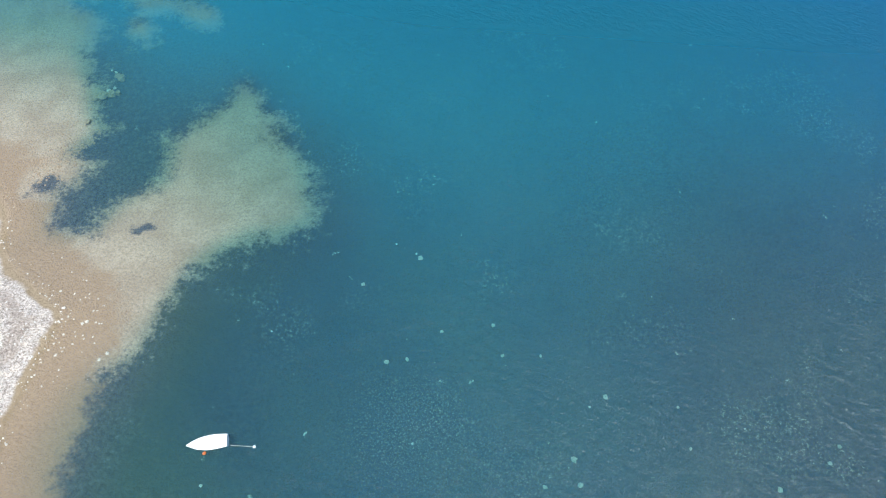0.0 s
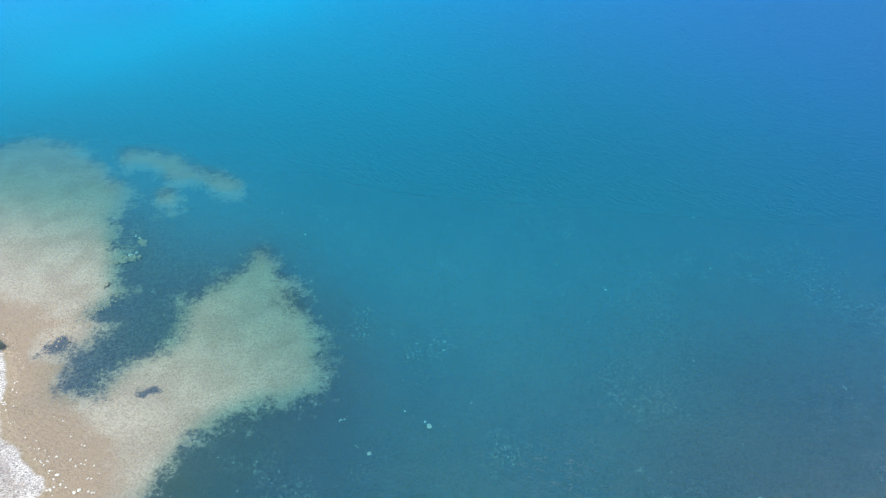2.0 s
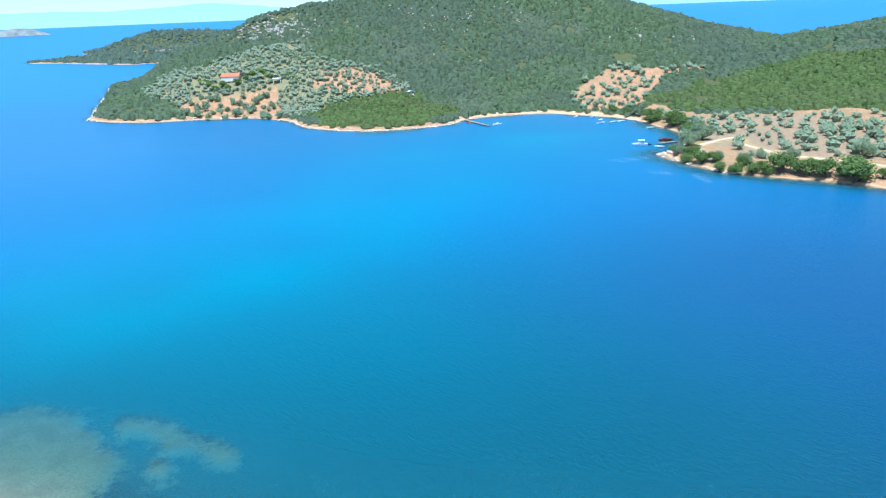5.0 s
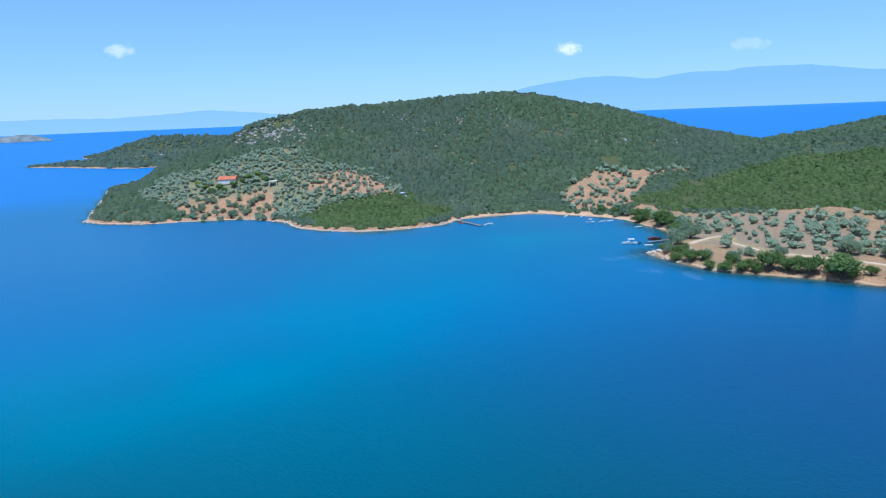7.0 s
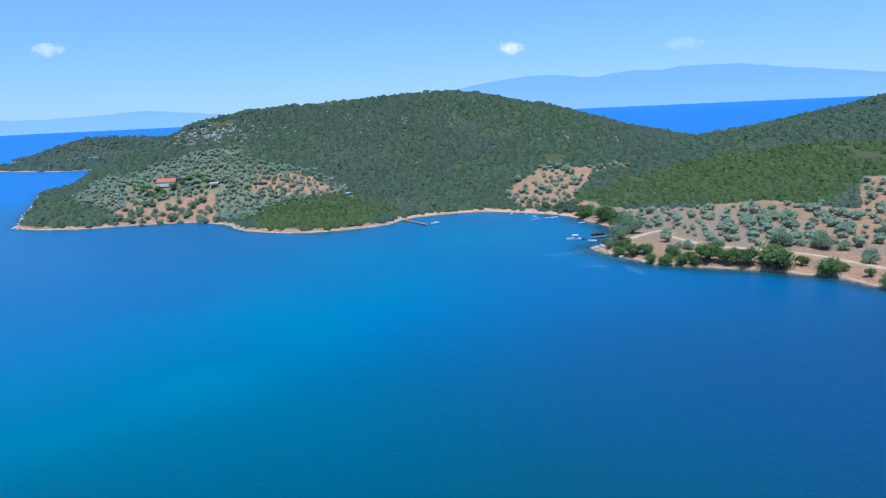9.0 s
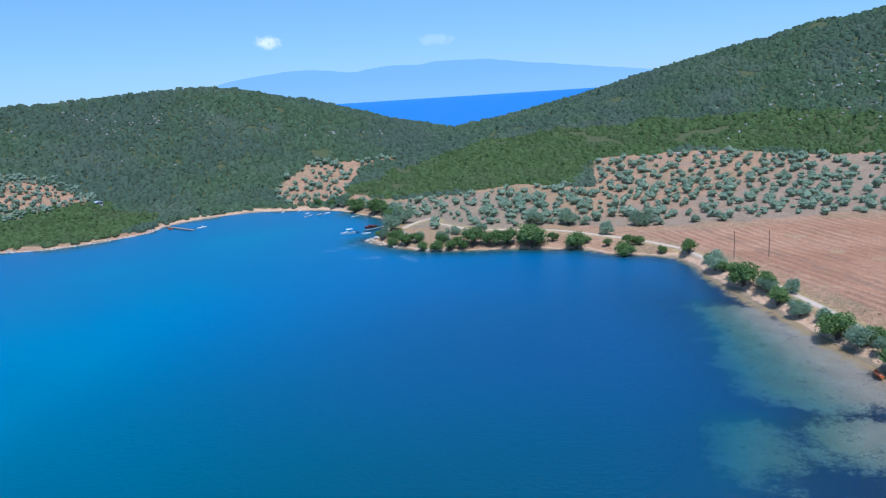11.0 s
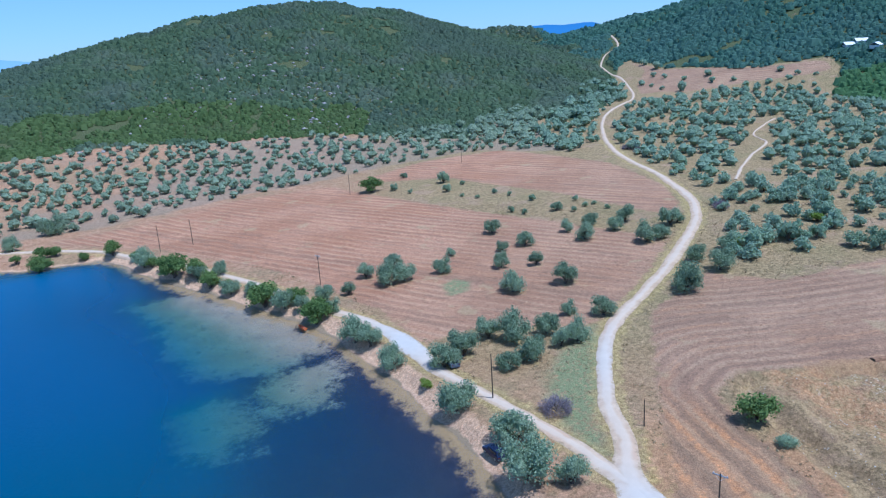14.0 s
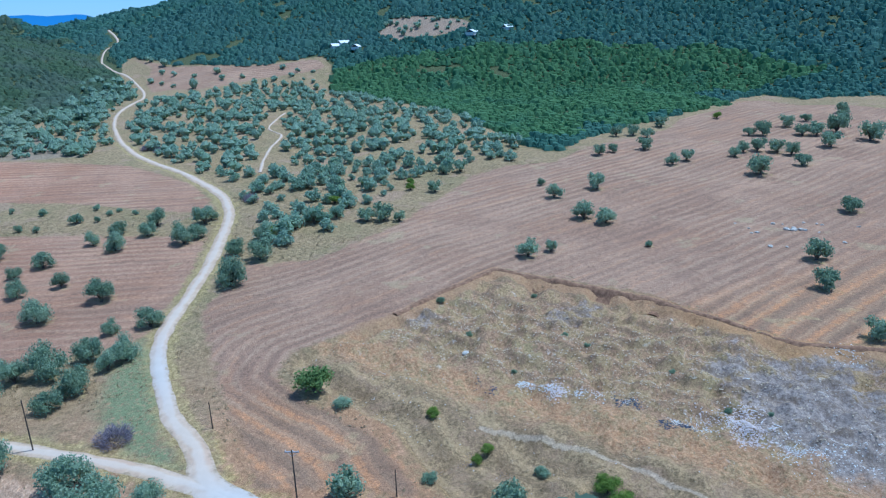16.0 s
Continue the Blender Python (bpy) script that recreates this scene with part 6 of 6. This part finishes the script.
def gable(sx, sy, rise_, over):
    """A tiled or sheet roof with two slopes and thickness."""
    bm = bmesh.new()
    prof = [(-sx / 2 - over, 0), (0, rise_), (sx / 2 + over, 0), (sx / 2 + over, 0.14), (0, rise_ + 0.16), (-sx / 2 - over, 0.14)]
    front = [bm.verts.new((a, -sy / 2 - over, b)) for a, b in prof]
    back = [bm.verts.new((a, sy / 2 + over, b)) for a, b in prof]
    bm.faces.new(front[::-1]), bm.faces.new(back)
    for i in range(6):
        j = (i + 1) % 6
        bm.faces.new((front[i], front[j], back[j], back[i]))
    bmesh.ops.recalc_face_normals(bm, faces=bm.faces[:])
    return bm


def house(name, x, y, turn, sx, sy, high, rise_, roof, label, windows=True, wall=None, category="house"):
    z = float(ground_at([x], [y])[0])
    thing = new(name)
    part("wall", box(sx, sy, high + 0.8, 0, 0, -0.8, 0.02), wall or PLASTER, thing)
    top = part("roof", gable(sx, sy, rise_, 0.35), roof, thing)
    top.matrix_basis = pose(0, 0, high - 0.05)
    if windows:
        for s in (-0.3, 0.3):
            for side in (-1, 1):
                w = part("window", box(1.0, 0.10, 1.2, s * sx, side * sy / 2, 1.0, 0.02), WHITE, thing, "white framed window")
                part("pane", box(0.8, 0.13, 1.0, s * sx, side * sy / 2, 1.1, 0.0), GLASS, w)
        part("door", box(1.0, 0.12, 2.05, 0, -sy / 2, 0.0, 0.02), PLANK, thing, "plank door")
    thing.matrix_basis = pose(x, y, z, 0, 0, turn)
    return tagged(thing, label, category)


house("house", -126.5, 451.0, 90, 7.0, 11.0, 2.1, 1.9, TILE, "white house with a red tiled roof among trees")
house("hut", -13.1, 414.5, 20, 3.2, 3.0, 2.2, 0.5, SHEET, "small pale hut half hidden in the scrub")
for _x, _y, _t, _sx, _sy in ((507, -97, 15, 7, 8), (509, -103, 10, 6, 7), (498, -110, 60, 5, 12), (464, -184, 50, 6, 15), (456, -206, 20, 5, 6)):
    house("farm_shed", _x, _y, _t, _sx, _sy, 1.3, 1.7, WHITE, "low farm shed with a pale metal roof in the woods", False, WHITE_OLD, "shed")
_pav = new("pavilion")
for _a in (-2.2, 2.2):
    for _b in (-1.6, 1.6):
        part("pillar", box(0.35, 0.35, 3.0, _a, _b, -0.4, 0.02), PLASTER, _pav)
part("roof_slab", box(5.4, 4.2, 0.3, 0, 0, 2.6, 0.04), PLASTER, _pav)
_pav.matrix_basis = pose(-96.4, 443.0, float(ground_at([-96.4], [443.0])[0]), 0, 0, 12)
tagged(_pav, "white concrete pavilion on four pillars among olives", "pavilion")


def car(x, y, heading, paint, label):
    z = float(ground_at([x], [y])[0])
    thing = new("car")

    def section(pts, wide, top):
        """A body pressed from a side profile and drawn in towards the roof."""
        bm = bmesh.new()
        rows = []
        for s in (-1, 1):
            rows.append([bm.verts.new((a, s * wide / 2 * (1 - 0.16 * max(0, (b - 0.85) / (top - 0.85)) if top > 0.85 else 1), b)) for a, b in pts])
        bm.faces.new(rows[0]), bm.faces.new(rows[1][::-1])
        for i in range(len(pts)):
            j = (i + 1) % len(pts)
            bm.faces.new((rows[0][i], rows[0][j], rows[1][j], rows[1][i]))
        bmesh.ops.recalc_face_normals(bm, faces=bm.faces[:])
        bmesh.ops.bevel(bm, geom=bm.edges[:], offset=0.04, segments=2, affect="EDGES")
        return bm

    body = part("body", section([(-1.95, 0.28), (1.95, 0.28), (2.0, 0.55), (1.9, 0.78), (1.0, 0.92), (-1.9, 0.95), (-2.0, 0.6)], 1.66, 0.84), paint, thing)
    cabin = part("cabin", section([(-1.85, 0.92), (1.05, 0.92), (0.35, 1.42), (-1.45, 1.45)], 1.6, 1.45), paint, thing)
    for s in (-1, 1):
        part("side_window", box(1.7, 0.03, 0.34, -0.5, s * 0.755, 1.0, 0.01), GLASS, cabin)
    part("windscreen", box(0.03, 1.25, 0.58, 0, 0, -0.29, 0.01), GLASS, cabin, "", pose(0.74, 0, 1.17, 0, -54, 0))
    part("rear_window", box(0.03, 1.2, 0.42, 0, 0, -0.21, 0.01), GLASS, cabin, "", pose(-1.67, 0, 1.19, 0, 37, 0))
    for a in (-1.25, 1.25):
        for s in (-1, 1):
            w = part("wheel", rod((a, s * 0.66, 0.31), (a, s * 0.84, 0.31), 0.31, None, 16), RUBBER, thing)
            part("rim", rod((a, s * 0.83, 0.31), (a, s * 0.855, 0.31), 0.19, None, 12), STEEL, w)
    for s in (-0.6, 0.6):
        part("headlight", box(0.06, 0.3, 0.14, 1.95, s, 0.62, 0.02), LAMP, thing)
        part("tail_light", box(0.05, 0.22, 0.2, -1.98, s, 0.66, 0.02), RED_BOAT, thing)
    thing.matrix_basis = pose(x, y, z + 0.02, 0, 0, heading)
    tagged(thing, label, "car", "parked cars")


car(105.6, 36.9, 40, plain("slate_blue_paint", (0.17, 0.20, 0.25), 0.35, 0.08, 3.0), "small slate blue car parked in the shade of olives")
car(81.4, 22.9, 48, plain("dark_blue_paint", (0.015, 0.025, 0.07), 0.3, 0.08, 3.0), "dark blue car parked on the beach under an olive")


# ---- stones ----
def stone_mesh(seed, mat):
    co, q = lumpy(0.5, 0.62, seed, 5, 7)
    me = raw_mesh("stone", co, q, False)
    me.materials.append(mat)
    return me


STONES = [stone_mesh(400 + k, STONE) for k in range(4)]
BROWN_STONES = [stone_mesh(440 + k, STONE_BROWN) for k in range(4)]
PALE_STONES = [stone_mesh(420 + k, STONE_PALE) for k in range(4)]


def stone(x, y, size, meshes, label, group, k, up=0.1):
    z = float(surface(np.array([x], float), np.array([y], float))[0][0])
    ob = new("stone", meshes[k % len(meshes)])
    ob.matrix_basis = pose(x, y, z + up * size, 0, 0, 77 * k) @ Matrix.Diagonal((size, size * (0.7 + 0.1 * (k % 4)), size * 0.8, 1))
    tagged(ob, label, "stone", group)


for _k, (_x, _y, _s) in enumerate(((126.5, -120.3, 0.8), (123.3, -119.9, 1.1), (123.6, -118.5, 0.8), (126.8, -127.8, 1.2), (125.5, -129.5, 0.8), (121.9, -127.3, 1.6), (120.9, -128.4, 1.8), (120.2, -129.9, 1.5), (119.6, -130.6, 1.2), (121.9, -129.3, 1.3),
                                   (124.2, -134.6, 0.8), (122.1, -136.5, 0.8), (120.9, -136.9, 0.8), (117.1, -132, 0.7), (109.3, -131.1, 1.0), (114.5, -115.5, 1.2), (112.7, -118.3, 0.9), (115.9, -142.6, 0.8), (131, -120.1, 0.6), (99.7, -37.7, 1.3))):
    stone(_x, _y, _s, STONES, "pale grey field stone lying on ploughed earth", "stones in the field", _k)
for _k, (_x, _y, _s) in enumerate(((-39.5, 69.4, 0.8), (-40.1, 69.8, 0.6), (-39.6, 66.0, 0.9), (-38.9, 66.4, 0.8), (-40.5, 65.6, 0.7), (-33.2, 33.2, 0.7), (-33.6, 33.0, 0.6), (-34.5, 35.6, 0.5), (-35.2, 36.3, 0.6), (-30.6, 29.9, 0.7), (-31.2, 29.3, 0.6), (-36.6, 36.6, 0.6), (-35.6, 34.6, 0.7))):
    stone(_x, _y, _s * 0.6, PALE_STONES, "pale stone awash in the shallow water", "stones by the beach", _k, 0.15)
for _k, (_x, _y, _s) in enumerate(((-38.9, 68.4, 1.1), (-38.4, 68.0, 1.2), (-39.8, 64.8, 1.5), (-38.9, 65.0, 1.3), (-38.2, 65.3, 1.0), (-40.6, 64.6, 0.9), (-40.5, 60.4, 0.9))):
    stone(_x, _y, _s, BROWN_STONES, "flat brown rock lying just under the water", "rocks in the shallows", _k, 0.25)
for _k, (_x, _y) in enumerate(((-4.6, 41.3), (-2.6, 40.0), (-0.4, 31.1), (4.4, 31.5), (-3.6, 28.4), (-5.4, 28.2), (12.0, 23.2), (19.5, 22.8), (19.7, 19.2), (31.8, 18.8), (25.9, 15.6), (10.0, 18.7), (24.6, 20.7), (-3.2, 20.6), (5.0, 28.4), (-7.8, 36.6), (7.4, 16.6), (10.2, 16.6), (-16.1, 31.8), (-20.3, 17.8), (8.4, 28.2), (30.5, 17.5), (13.5, 24.0), (-2.2, 39.4))):
    stone(_x, _y, 0.22 + 0.07 * (_k * 7 % 6), PALE_STONES, "pale stone on the dark sea bed", "pale stones on the sea bed", _k, 0.2)
for _k, (_x, _y, _s) in enumerate(((98.4, 253.8, 3.2), (98.6, 247.5, 2.6), (97.2, 238.5, 2.4), (87.0, 254.0, 2.6), (85.2, 256.0, 2.0), (96.0, 249.5, 2.2), (99.5, 243.0, 2.0))):
    stone(_x, _y, _s, STONES, "grey rock on the tip of the point", "rocks of the point", _k, 0.0)


def pebbles(name, x, y, sizes, mat, label, seed, sides=(4, 5)):
    r = np.random.default_rng(seed)
    z = ground_at(x, y)
    models = [lumpy(0.5, 0.6, 500 + k, *sides) for k in range(4)]
    cos, faces, base = [], [], 0
    for i in range(len(x)):
        co, q = models[i % 4]
        t = r.uniform(0, 6.28)
        rot = np.array([[math.cos(t), -math.sin(t), 0], [math.sin(t), math.cos(t), 0], [0, 0, 1]])
        cos.append((co * np.array([1, r.uniform(0.6, 1), 0.8])) @ rot.T * sizes[i] + np.array([x[i], y[i], z[i] + 0.1 * sizes[i]]))
        faces.append(q + base)
        base += len(co)
    me = raw_mesh(name, np.concatenate(cos), np.concatenate(faces), False)
    me.materials.append(mat)
    tagged(new(name, me), label, "stones", kind="stuff")


_r = np.random.default_rng(31)
_x, _y = _r.uniform(-52, -31, 12000), _r.uniform(12, 60, 12000)
_d = shore_distance(_x, _y)
_k = _r.uniform(size=12000) < np.exp(-((_d - 0.6) / 1.3) ** 2) * (0.3 + 0.7 * np.exp(-((_x + 36) ** 2 + (_y - 34) ** 2) / 30)) + 0.10 * np.exp(-((_d + 2.5) / 2.0) ** 2) * np.exp(-((_x + 35) ** 2 + (_y - 36) ** 2) / 60)
pebbles("beach_pebbles", _x[_k], _y[_k], _r.uniform(0.07, 0.3, _k.sum()) ** 1.05, STONE_PALE, "white stones scattered along the edge of the beach", 1)
_x, _y = _r.uniform(-52, -37, 5000), _r.uniform(46, 66, 5000)
_k = (_r.uniform(size=5000) < 0.75 * np.exp(-((_y - 51.5 - 0.9 * (_x + 45)) / 2.6) ** 2) + 0.12 * np.exp(-((_x + 42) ** 2 + (_y - 60) ** 2) / 25)) & (np.maximum(line_distance(_x, _y, SAND_COVE), line_distance(_x, _y, SAND_SPIT)) > 0) & (shore_distance(_x, _y) < 0)
pebbles("shallow_pebbles", _x[_k], _y[_k], _r.uniform(0.10, 0.38, _k.sum()), STONE_BROWN, "brown and pale stones under the clear shallow water", 11)
_line = np.concatenate([np.linspace(COAST[k], COAST[k + 1], 12)[:-1] for k in range(len(COAST) - 1) if np.hypot(*COAST[k]) < 720 and COAST[k][1] > 215 and COAST[k][0] < 100])
_line = _line[_r.integers(0, len(_line), 1500)] + _r.normal(size=(1500, 2)) * 1.5
_d = shore_distance(_line[:, 0], _line[:, 1])
_k = (_d > -0.9) & (_d < 1.8) & ((_line[:, 0] < 22) | (_line[:, 1] < 300))
pebbles("shore_rocks", _line[_k, 0], _line[_k, 1], _r.uniform(0.3, 1.5, _k.sum()) ** 1.2, plain("pale_shore_rock", (0.58, 0.50, 0.42), 0.95, 0.2, 1.0), "pale broken rocks along the foot of the wooded shore", 14, (3, 5))
_x, _y = _r.uniform(30, 130, 9000), _r.uniform(-100, -8, 9000)
_k = (line_distance(_x, _y, PLOT) > 1.5) & (_r.uniform(size=9000) < 0.08 + 0.5 * smooth((value_noise(_x, _y, 13, 44) - 0.1) / 0.4))
pebbles("rubble", _x[_k], _y[_k], _r.uniform(0.10, 0.40, _k.sum()) ** 1.3, STONE, "grey stones and rubble strewn over the dug plot", 2)
def heap(name, spots, count, low, high, mat, label, seed):
    """Small pieces tipped in heaps: x, y, spread, share."""
    p = np.array(spots, float)
    i = _r.choice(len(p), count, p=p[:, 3] / p[:, 3].sum())
    pebbles(name, p[i, 0] + _r.normal(size=count) * p[i, 2], p[i, 1] + _r.normal(size=count) * p[i, 2], _r.uniform(low, high, count), mat, label, seed, (3, 4))


PINKISH = plain("broken_plaster", (0.66, 0.56, 0.51), 0.9, 0.15, 4.0)
WASTE = plain("dark_plastic_waste", (0.075, 0.085, 0.12), 0.5, 0.3, 4.0)
SPOIL = plain("dry_spoil", (0.56, 0.445, 0.31), 0.95, 0.22, 2.0)
heap("building_debris", [(66.1, -66.1, 1.5, 5), (64.2, -64.6, 1.0, 2), (83.1, -46, 0.9, 2), (62.6, -64.8, 1.3, 1.5), (68.5, -61.5, 1.2, 0.7)], 1500, 0.10, 0.42, PINKISH, "pinkish broken plaster and bricks tipped on the plot", 3)
heap("white_waste", [(87, -42.7, 0.8, 2), (80.5, -48.5, 0.6, 1), (69.3, -57.2, 0.5, 1), (57.8, -66.6, 1.6, 2.5), (55.5, -69.5, 2.4, 3), (52, -76, 3, 2), (72.6, -91.3, 1.5, 2.5), (84.5, -45, 0.7, 1.2), (78.3, -50.3, 0.6, 0.8), (75.5, -53.2, 0.5, 0.6), (67.5, -59.5, 0.9, 1.2), (66.3, -64.2, 1.2, 1.5)], 1500, 0.08, 0.32, WHITE_OLD, "white waste and pale stones scattered on the plot", 5)
heap("dark_waste", [(76.2, -52.8, 0.8, 2), (74.6, -53.8, 0.6, 2), (88.1, -37.4, 0.7, 1), (69.1, -55.4, 0.6, 2), (68.0, -57.5, 0.7, 2), (91, -36, 0.6, 0.6)], 330, 0.12, 0.42, WASTE, "dark grey plastic waste lying in a row", 6)
_x, _y = _r.uniform(55, 118, 16000), _r.uniform(-80, -22, 16000)
_tip = (_y + 47.5) * 0.78 - (_x - 81) * 0.63
_k = (line_distance(_x, _y, PLOT) > 2) & (_tip < -1.5) & (_tip > -24) & (_x - 0.8 * _y > 104) & (_r.uniform(size=16000) < 0.1 + 0.55 * smooth((np.sin(_tip * 1.5 + 1.5 * value_noise(_x, _y, 9, 61)) + 0.4) / 0.9))
pebbles("earth_clods", _x[_k], _y[_k], _r.uniform(0.10, 0.50, _k.sum()) ** 1.15, SPOIL, "rows of dry earth clods and spoil on the plot", 7, (3, 5))


def board(x, y, turn, long):
    z = float(ground_at([x], [y])[0])
    ob = part("board", box(long * 0.7, 0.14, 0.05, 0, 0, 0, 0.01), WHITE_OLD, None)
    ob.matrix_basis = pose(x, y, z + 0.12, 0, 3, turn)
    tagged(ob, "white broken board lying on rubble", "board", "boards on the plot")


for _x, _y, _t, _l in ((63.2, -69.0, 20, 1.6), (62.4, -67.4, 75, 1.9), (65.0, -68.0, 120, 1.2), (61.8, -69.2, 160, 1.1), (73.8, -73.0, 50, 1.3), (66.9, -68.4, 15, 0.9)):
    board(_x, _y, _t, _l)

_r = np.random.default_rng(92)
pebbles("limestone_outcrop", ROCK_X, ROCK_Y, _r.uniform(1.0, 3.4, 1100), plain("weathered_limestone", (0.37, 0.35, 0.325), 0.95, 0.25, 0.6), "pale grey limestone outcrops among the hillside scrub", 4)

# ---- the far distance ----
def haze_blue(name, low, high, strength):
    """A far range: distance haze painted as a glowing blue that pales towards its foot."""
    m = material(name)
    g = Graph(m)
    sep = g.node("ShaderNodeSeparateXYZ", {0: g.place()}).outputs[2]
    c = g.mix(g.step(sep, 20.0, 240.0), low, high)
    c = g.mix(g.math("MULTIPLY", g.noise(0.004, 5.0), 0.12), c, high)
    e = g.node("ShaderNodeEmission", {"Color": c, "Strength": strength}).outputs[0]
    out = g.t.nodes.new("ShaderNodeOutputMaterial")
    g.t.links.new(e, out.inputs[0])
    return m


def range_line(name, points, mat, label, deep=90.0):
    """A mountain range far away: a faceted slope with a ridge and a back."""
    p = np.array(points, float)
    t = np.linspace(0, len(p) - 1, len(p) * 14)
    ridge = np.stack([np.interp(t, np.arange(len(p)), p[:, k]) for k in range(3)], 1)
    kern = np.hanning(13)
    pad = np.pad(ridge[:, 2], 6, mode="edge")
    ridge[:, 2] = np.convolve(pad, kern / kern.sum(), "valid") + 3.0 * value_noise(ridge[:, 0], ridge[:, 1], 60, 70) + 1.5 * value_noise(ridge[:, 0], ridge[:, 1], 22, 71)
    out = ridge[:, :2] / np.linalg.norm(ridge[:, :2], axis=1)[:, None]
    rows_x, rows_y, rows_z = [], [], []
    for u in (0, 0.35, 0.7, 1.0):
        off = -deep * (1 - u)
        rows_x.append(ridge[:, 0] + out[:, 0] * off)
        rows_y.append(ridge[:, 1] + out[:, 1] * off)
        rows_z.append(10 + (ridge[:, 2] - 10) * u)
    me = grid_mesh(name, np.array(rows_x), np.array(rows_y), np.array(rows_z), False)
    me.materials.append(mat)
    tagged(new(name, me), label, "mountains", kind="structure")


FAR_HAZE = haze_blue("far_range_haze", (0.34, 0.58, 0.90), (0.28, 0.52, 0.88), 0.9)
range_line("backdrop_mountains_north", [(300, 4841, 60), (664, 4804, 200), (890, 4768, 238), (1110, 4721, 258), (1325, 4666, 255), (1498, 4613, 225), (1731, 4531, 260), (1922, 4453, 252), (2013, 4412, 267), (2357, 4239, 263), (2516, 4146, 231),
                                        (2801, 3960, 193), (3225, 3622, 119), (3420, 3440, 60)], FAR_HAZE, "pale blue mountain range across the sea")
range_line("backdrop_mountains_west", [(-3400, 3450, 40), (-2900, 3890, 105), (-2328, 4255, 116), (-1931, 4449, 109), (-1633, 4567, 121), (-1375, 4651, 142), (-967, 4753, 100), (-500, 4820, 50)], FAR_HAZE, "very pale blue low range on the horizon")
range_line("backdrop_mountains_east", [(4700, 1180, 120), (4743, 1011, 166), (4770, 877, 177), (4793, 744, 168), (4815, 582, 176), (4829, 453, 136), (4840, 300, 90)], haze_blue("far_peak_haze", (0.10, 0.34, 0.80), (0.08, 0.28, 0.72), 0.75), "blue far mountain beyond the pass")
_isle = [(-1800, 2890, 18), (-1720, 2935, 34), (-1639, 2979, 42), (-1597, 3002, 30), (-1563, 3020, 14)]
range_line("island", _isle, plain("islet_scrub", (0.20, 0.23, 0.24), 0.9, 0.3, 0.03), "low dark islet far out on the sea", 50)


def cloud(name, x, y, z, wide, high, thick, label):
    m = material(name)
    g = Graph(m)
    side, up = g.attr("across"), g.attr("up")
    c = g.math("ADD", g.math("MULTIPLY", side, side), g.math("MULTIPLY", up, up))
    a = g.step(g.math("ADD", g.math("SUBTRACT", 0.62, g.math("MULTIPLY", c, 0.95)), g.math("MULTIPLY", g.math("SUBTRACT", g.noise(0.018, 6.0, 0.62), 0.5), 1.5)), 0.05, 0.75)
    # the cloud's sunlit white is emitted by the card itself
    e = g.node("ShaderNodeEmission", {"Color": (0.93, 0.95, 1.0, 1), "Strength": 0.95}).outputs[0]
    tr = g.t.nodes.new("ShaderNodeBsdfTransparent").outputs[0]
    mix = g.node("ShaderNodeMixShader", {0: g.math("MULTIPLY", a, thick), 1: tr, 2: e}).outputs[0]
    out = g.t.nodes.new("ShaderNodeOutputMaterial")
    g.t.links.new(mix, out.inputs[0])
    d = np.array([x, y]) / math.hypot(x, y)
    s = np.array([-d[1], d[0]])
    a_, b_ = np.meshgrid(np.linspace(-0.5, 0.5, 17), np.linspace(-0.5, 0.5, 9), indexing="ij")
    bulge = -60 * np.cos(a_ * math.pi) * np.cos(b_ * math.pi)
    me = grid_mesh(name, x + s[0] * a_ * wide + d[0] * bulge, y + s[1] * a_ * wide + d[1] * bulge, z + b_ * high, False)
    put_attr(me, "across", 2 * a_)
    put_attr(me, "up", 2 * b_)
    me.materials.append(m)
    tagged(new(name, me), label, "cloud", kind="structure")


cloud("backdrop_cloud_1", 996, 4767, 447, 260, 130, 0.9, "small white fair weather cloud")
cloud("backdrop_cloud_2", 2048, 4419, 405, 360, 120, 0.2, "thin wispy white cloud")
cloud("backdrop_cloud_3", -1847, 4506, 513, 250, 120, 0.55, "small soft white cloud low in the sky")
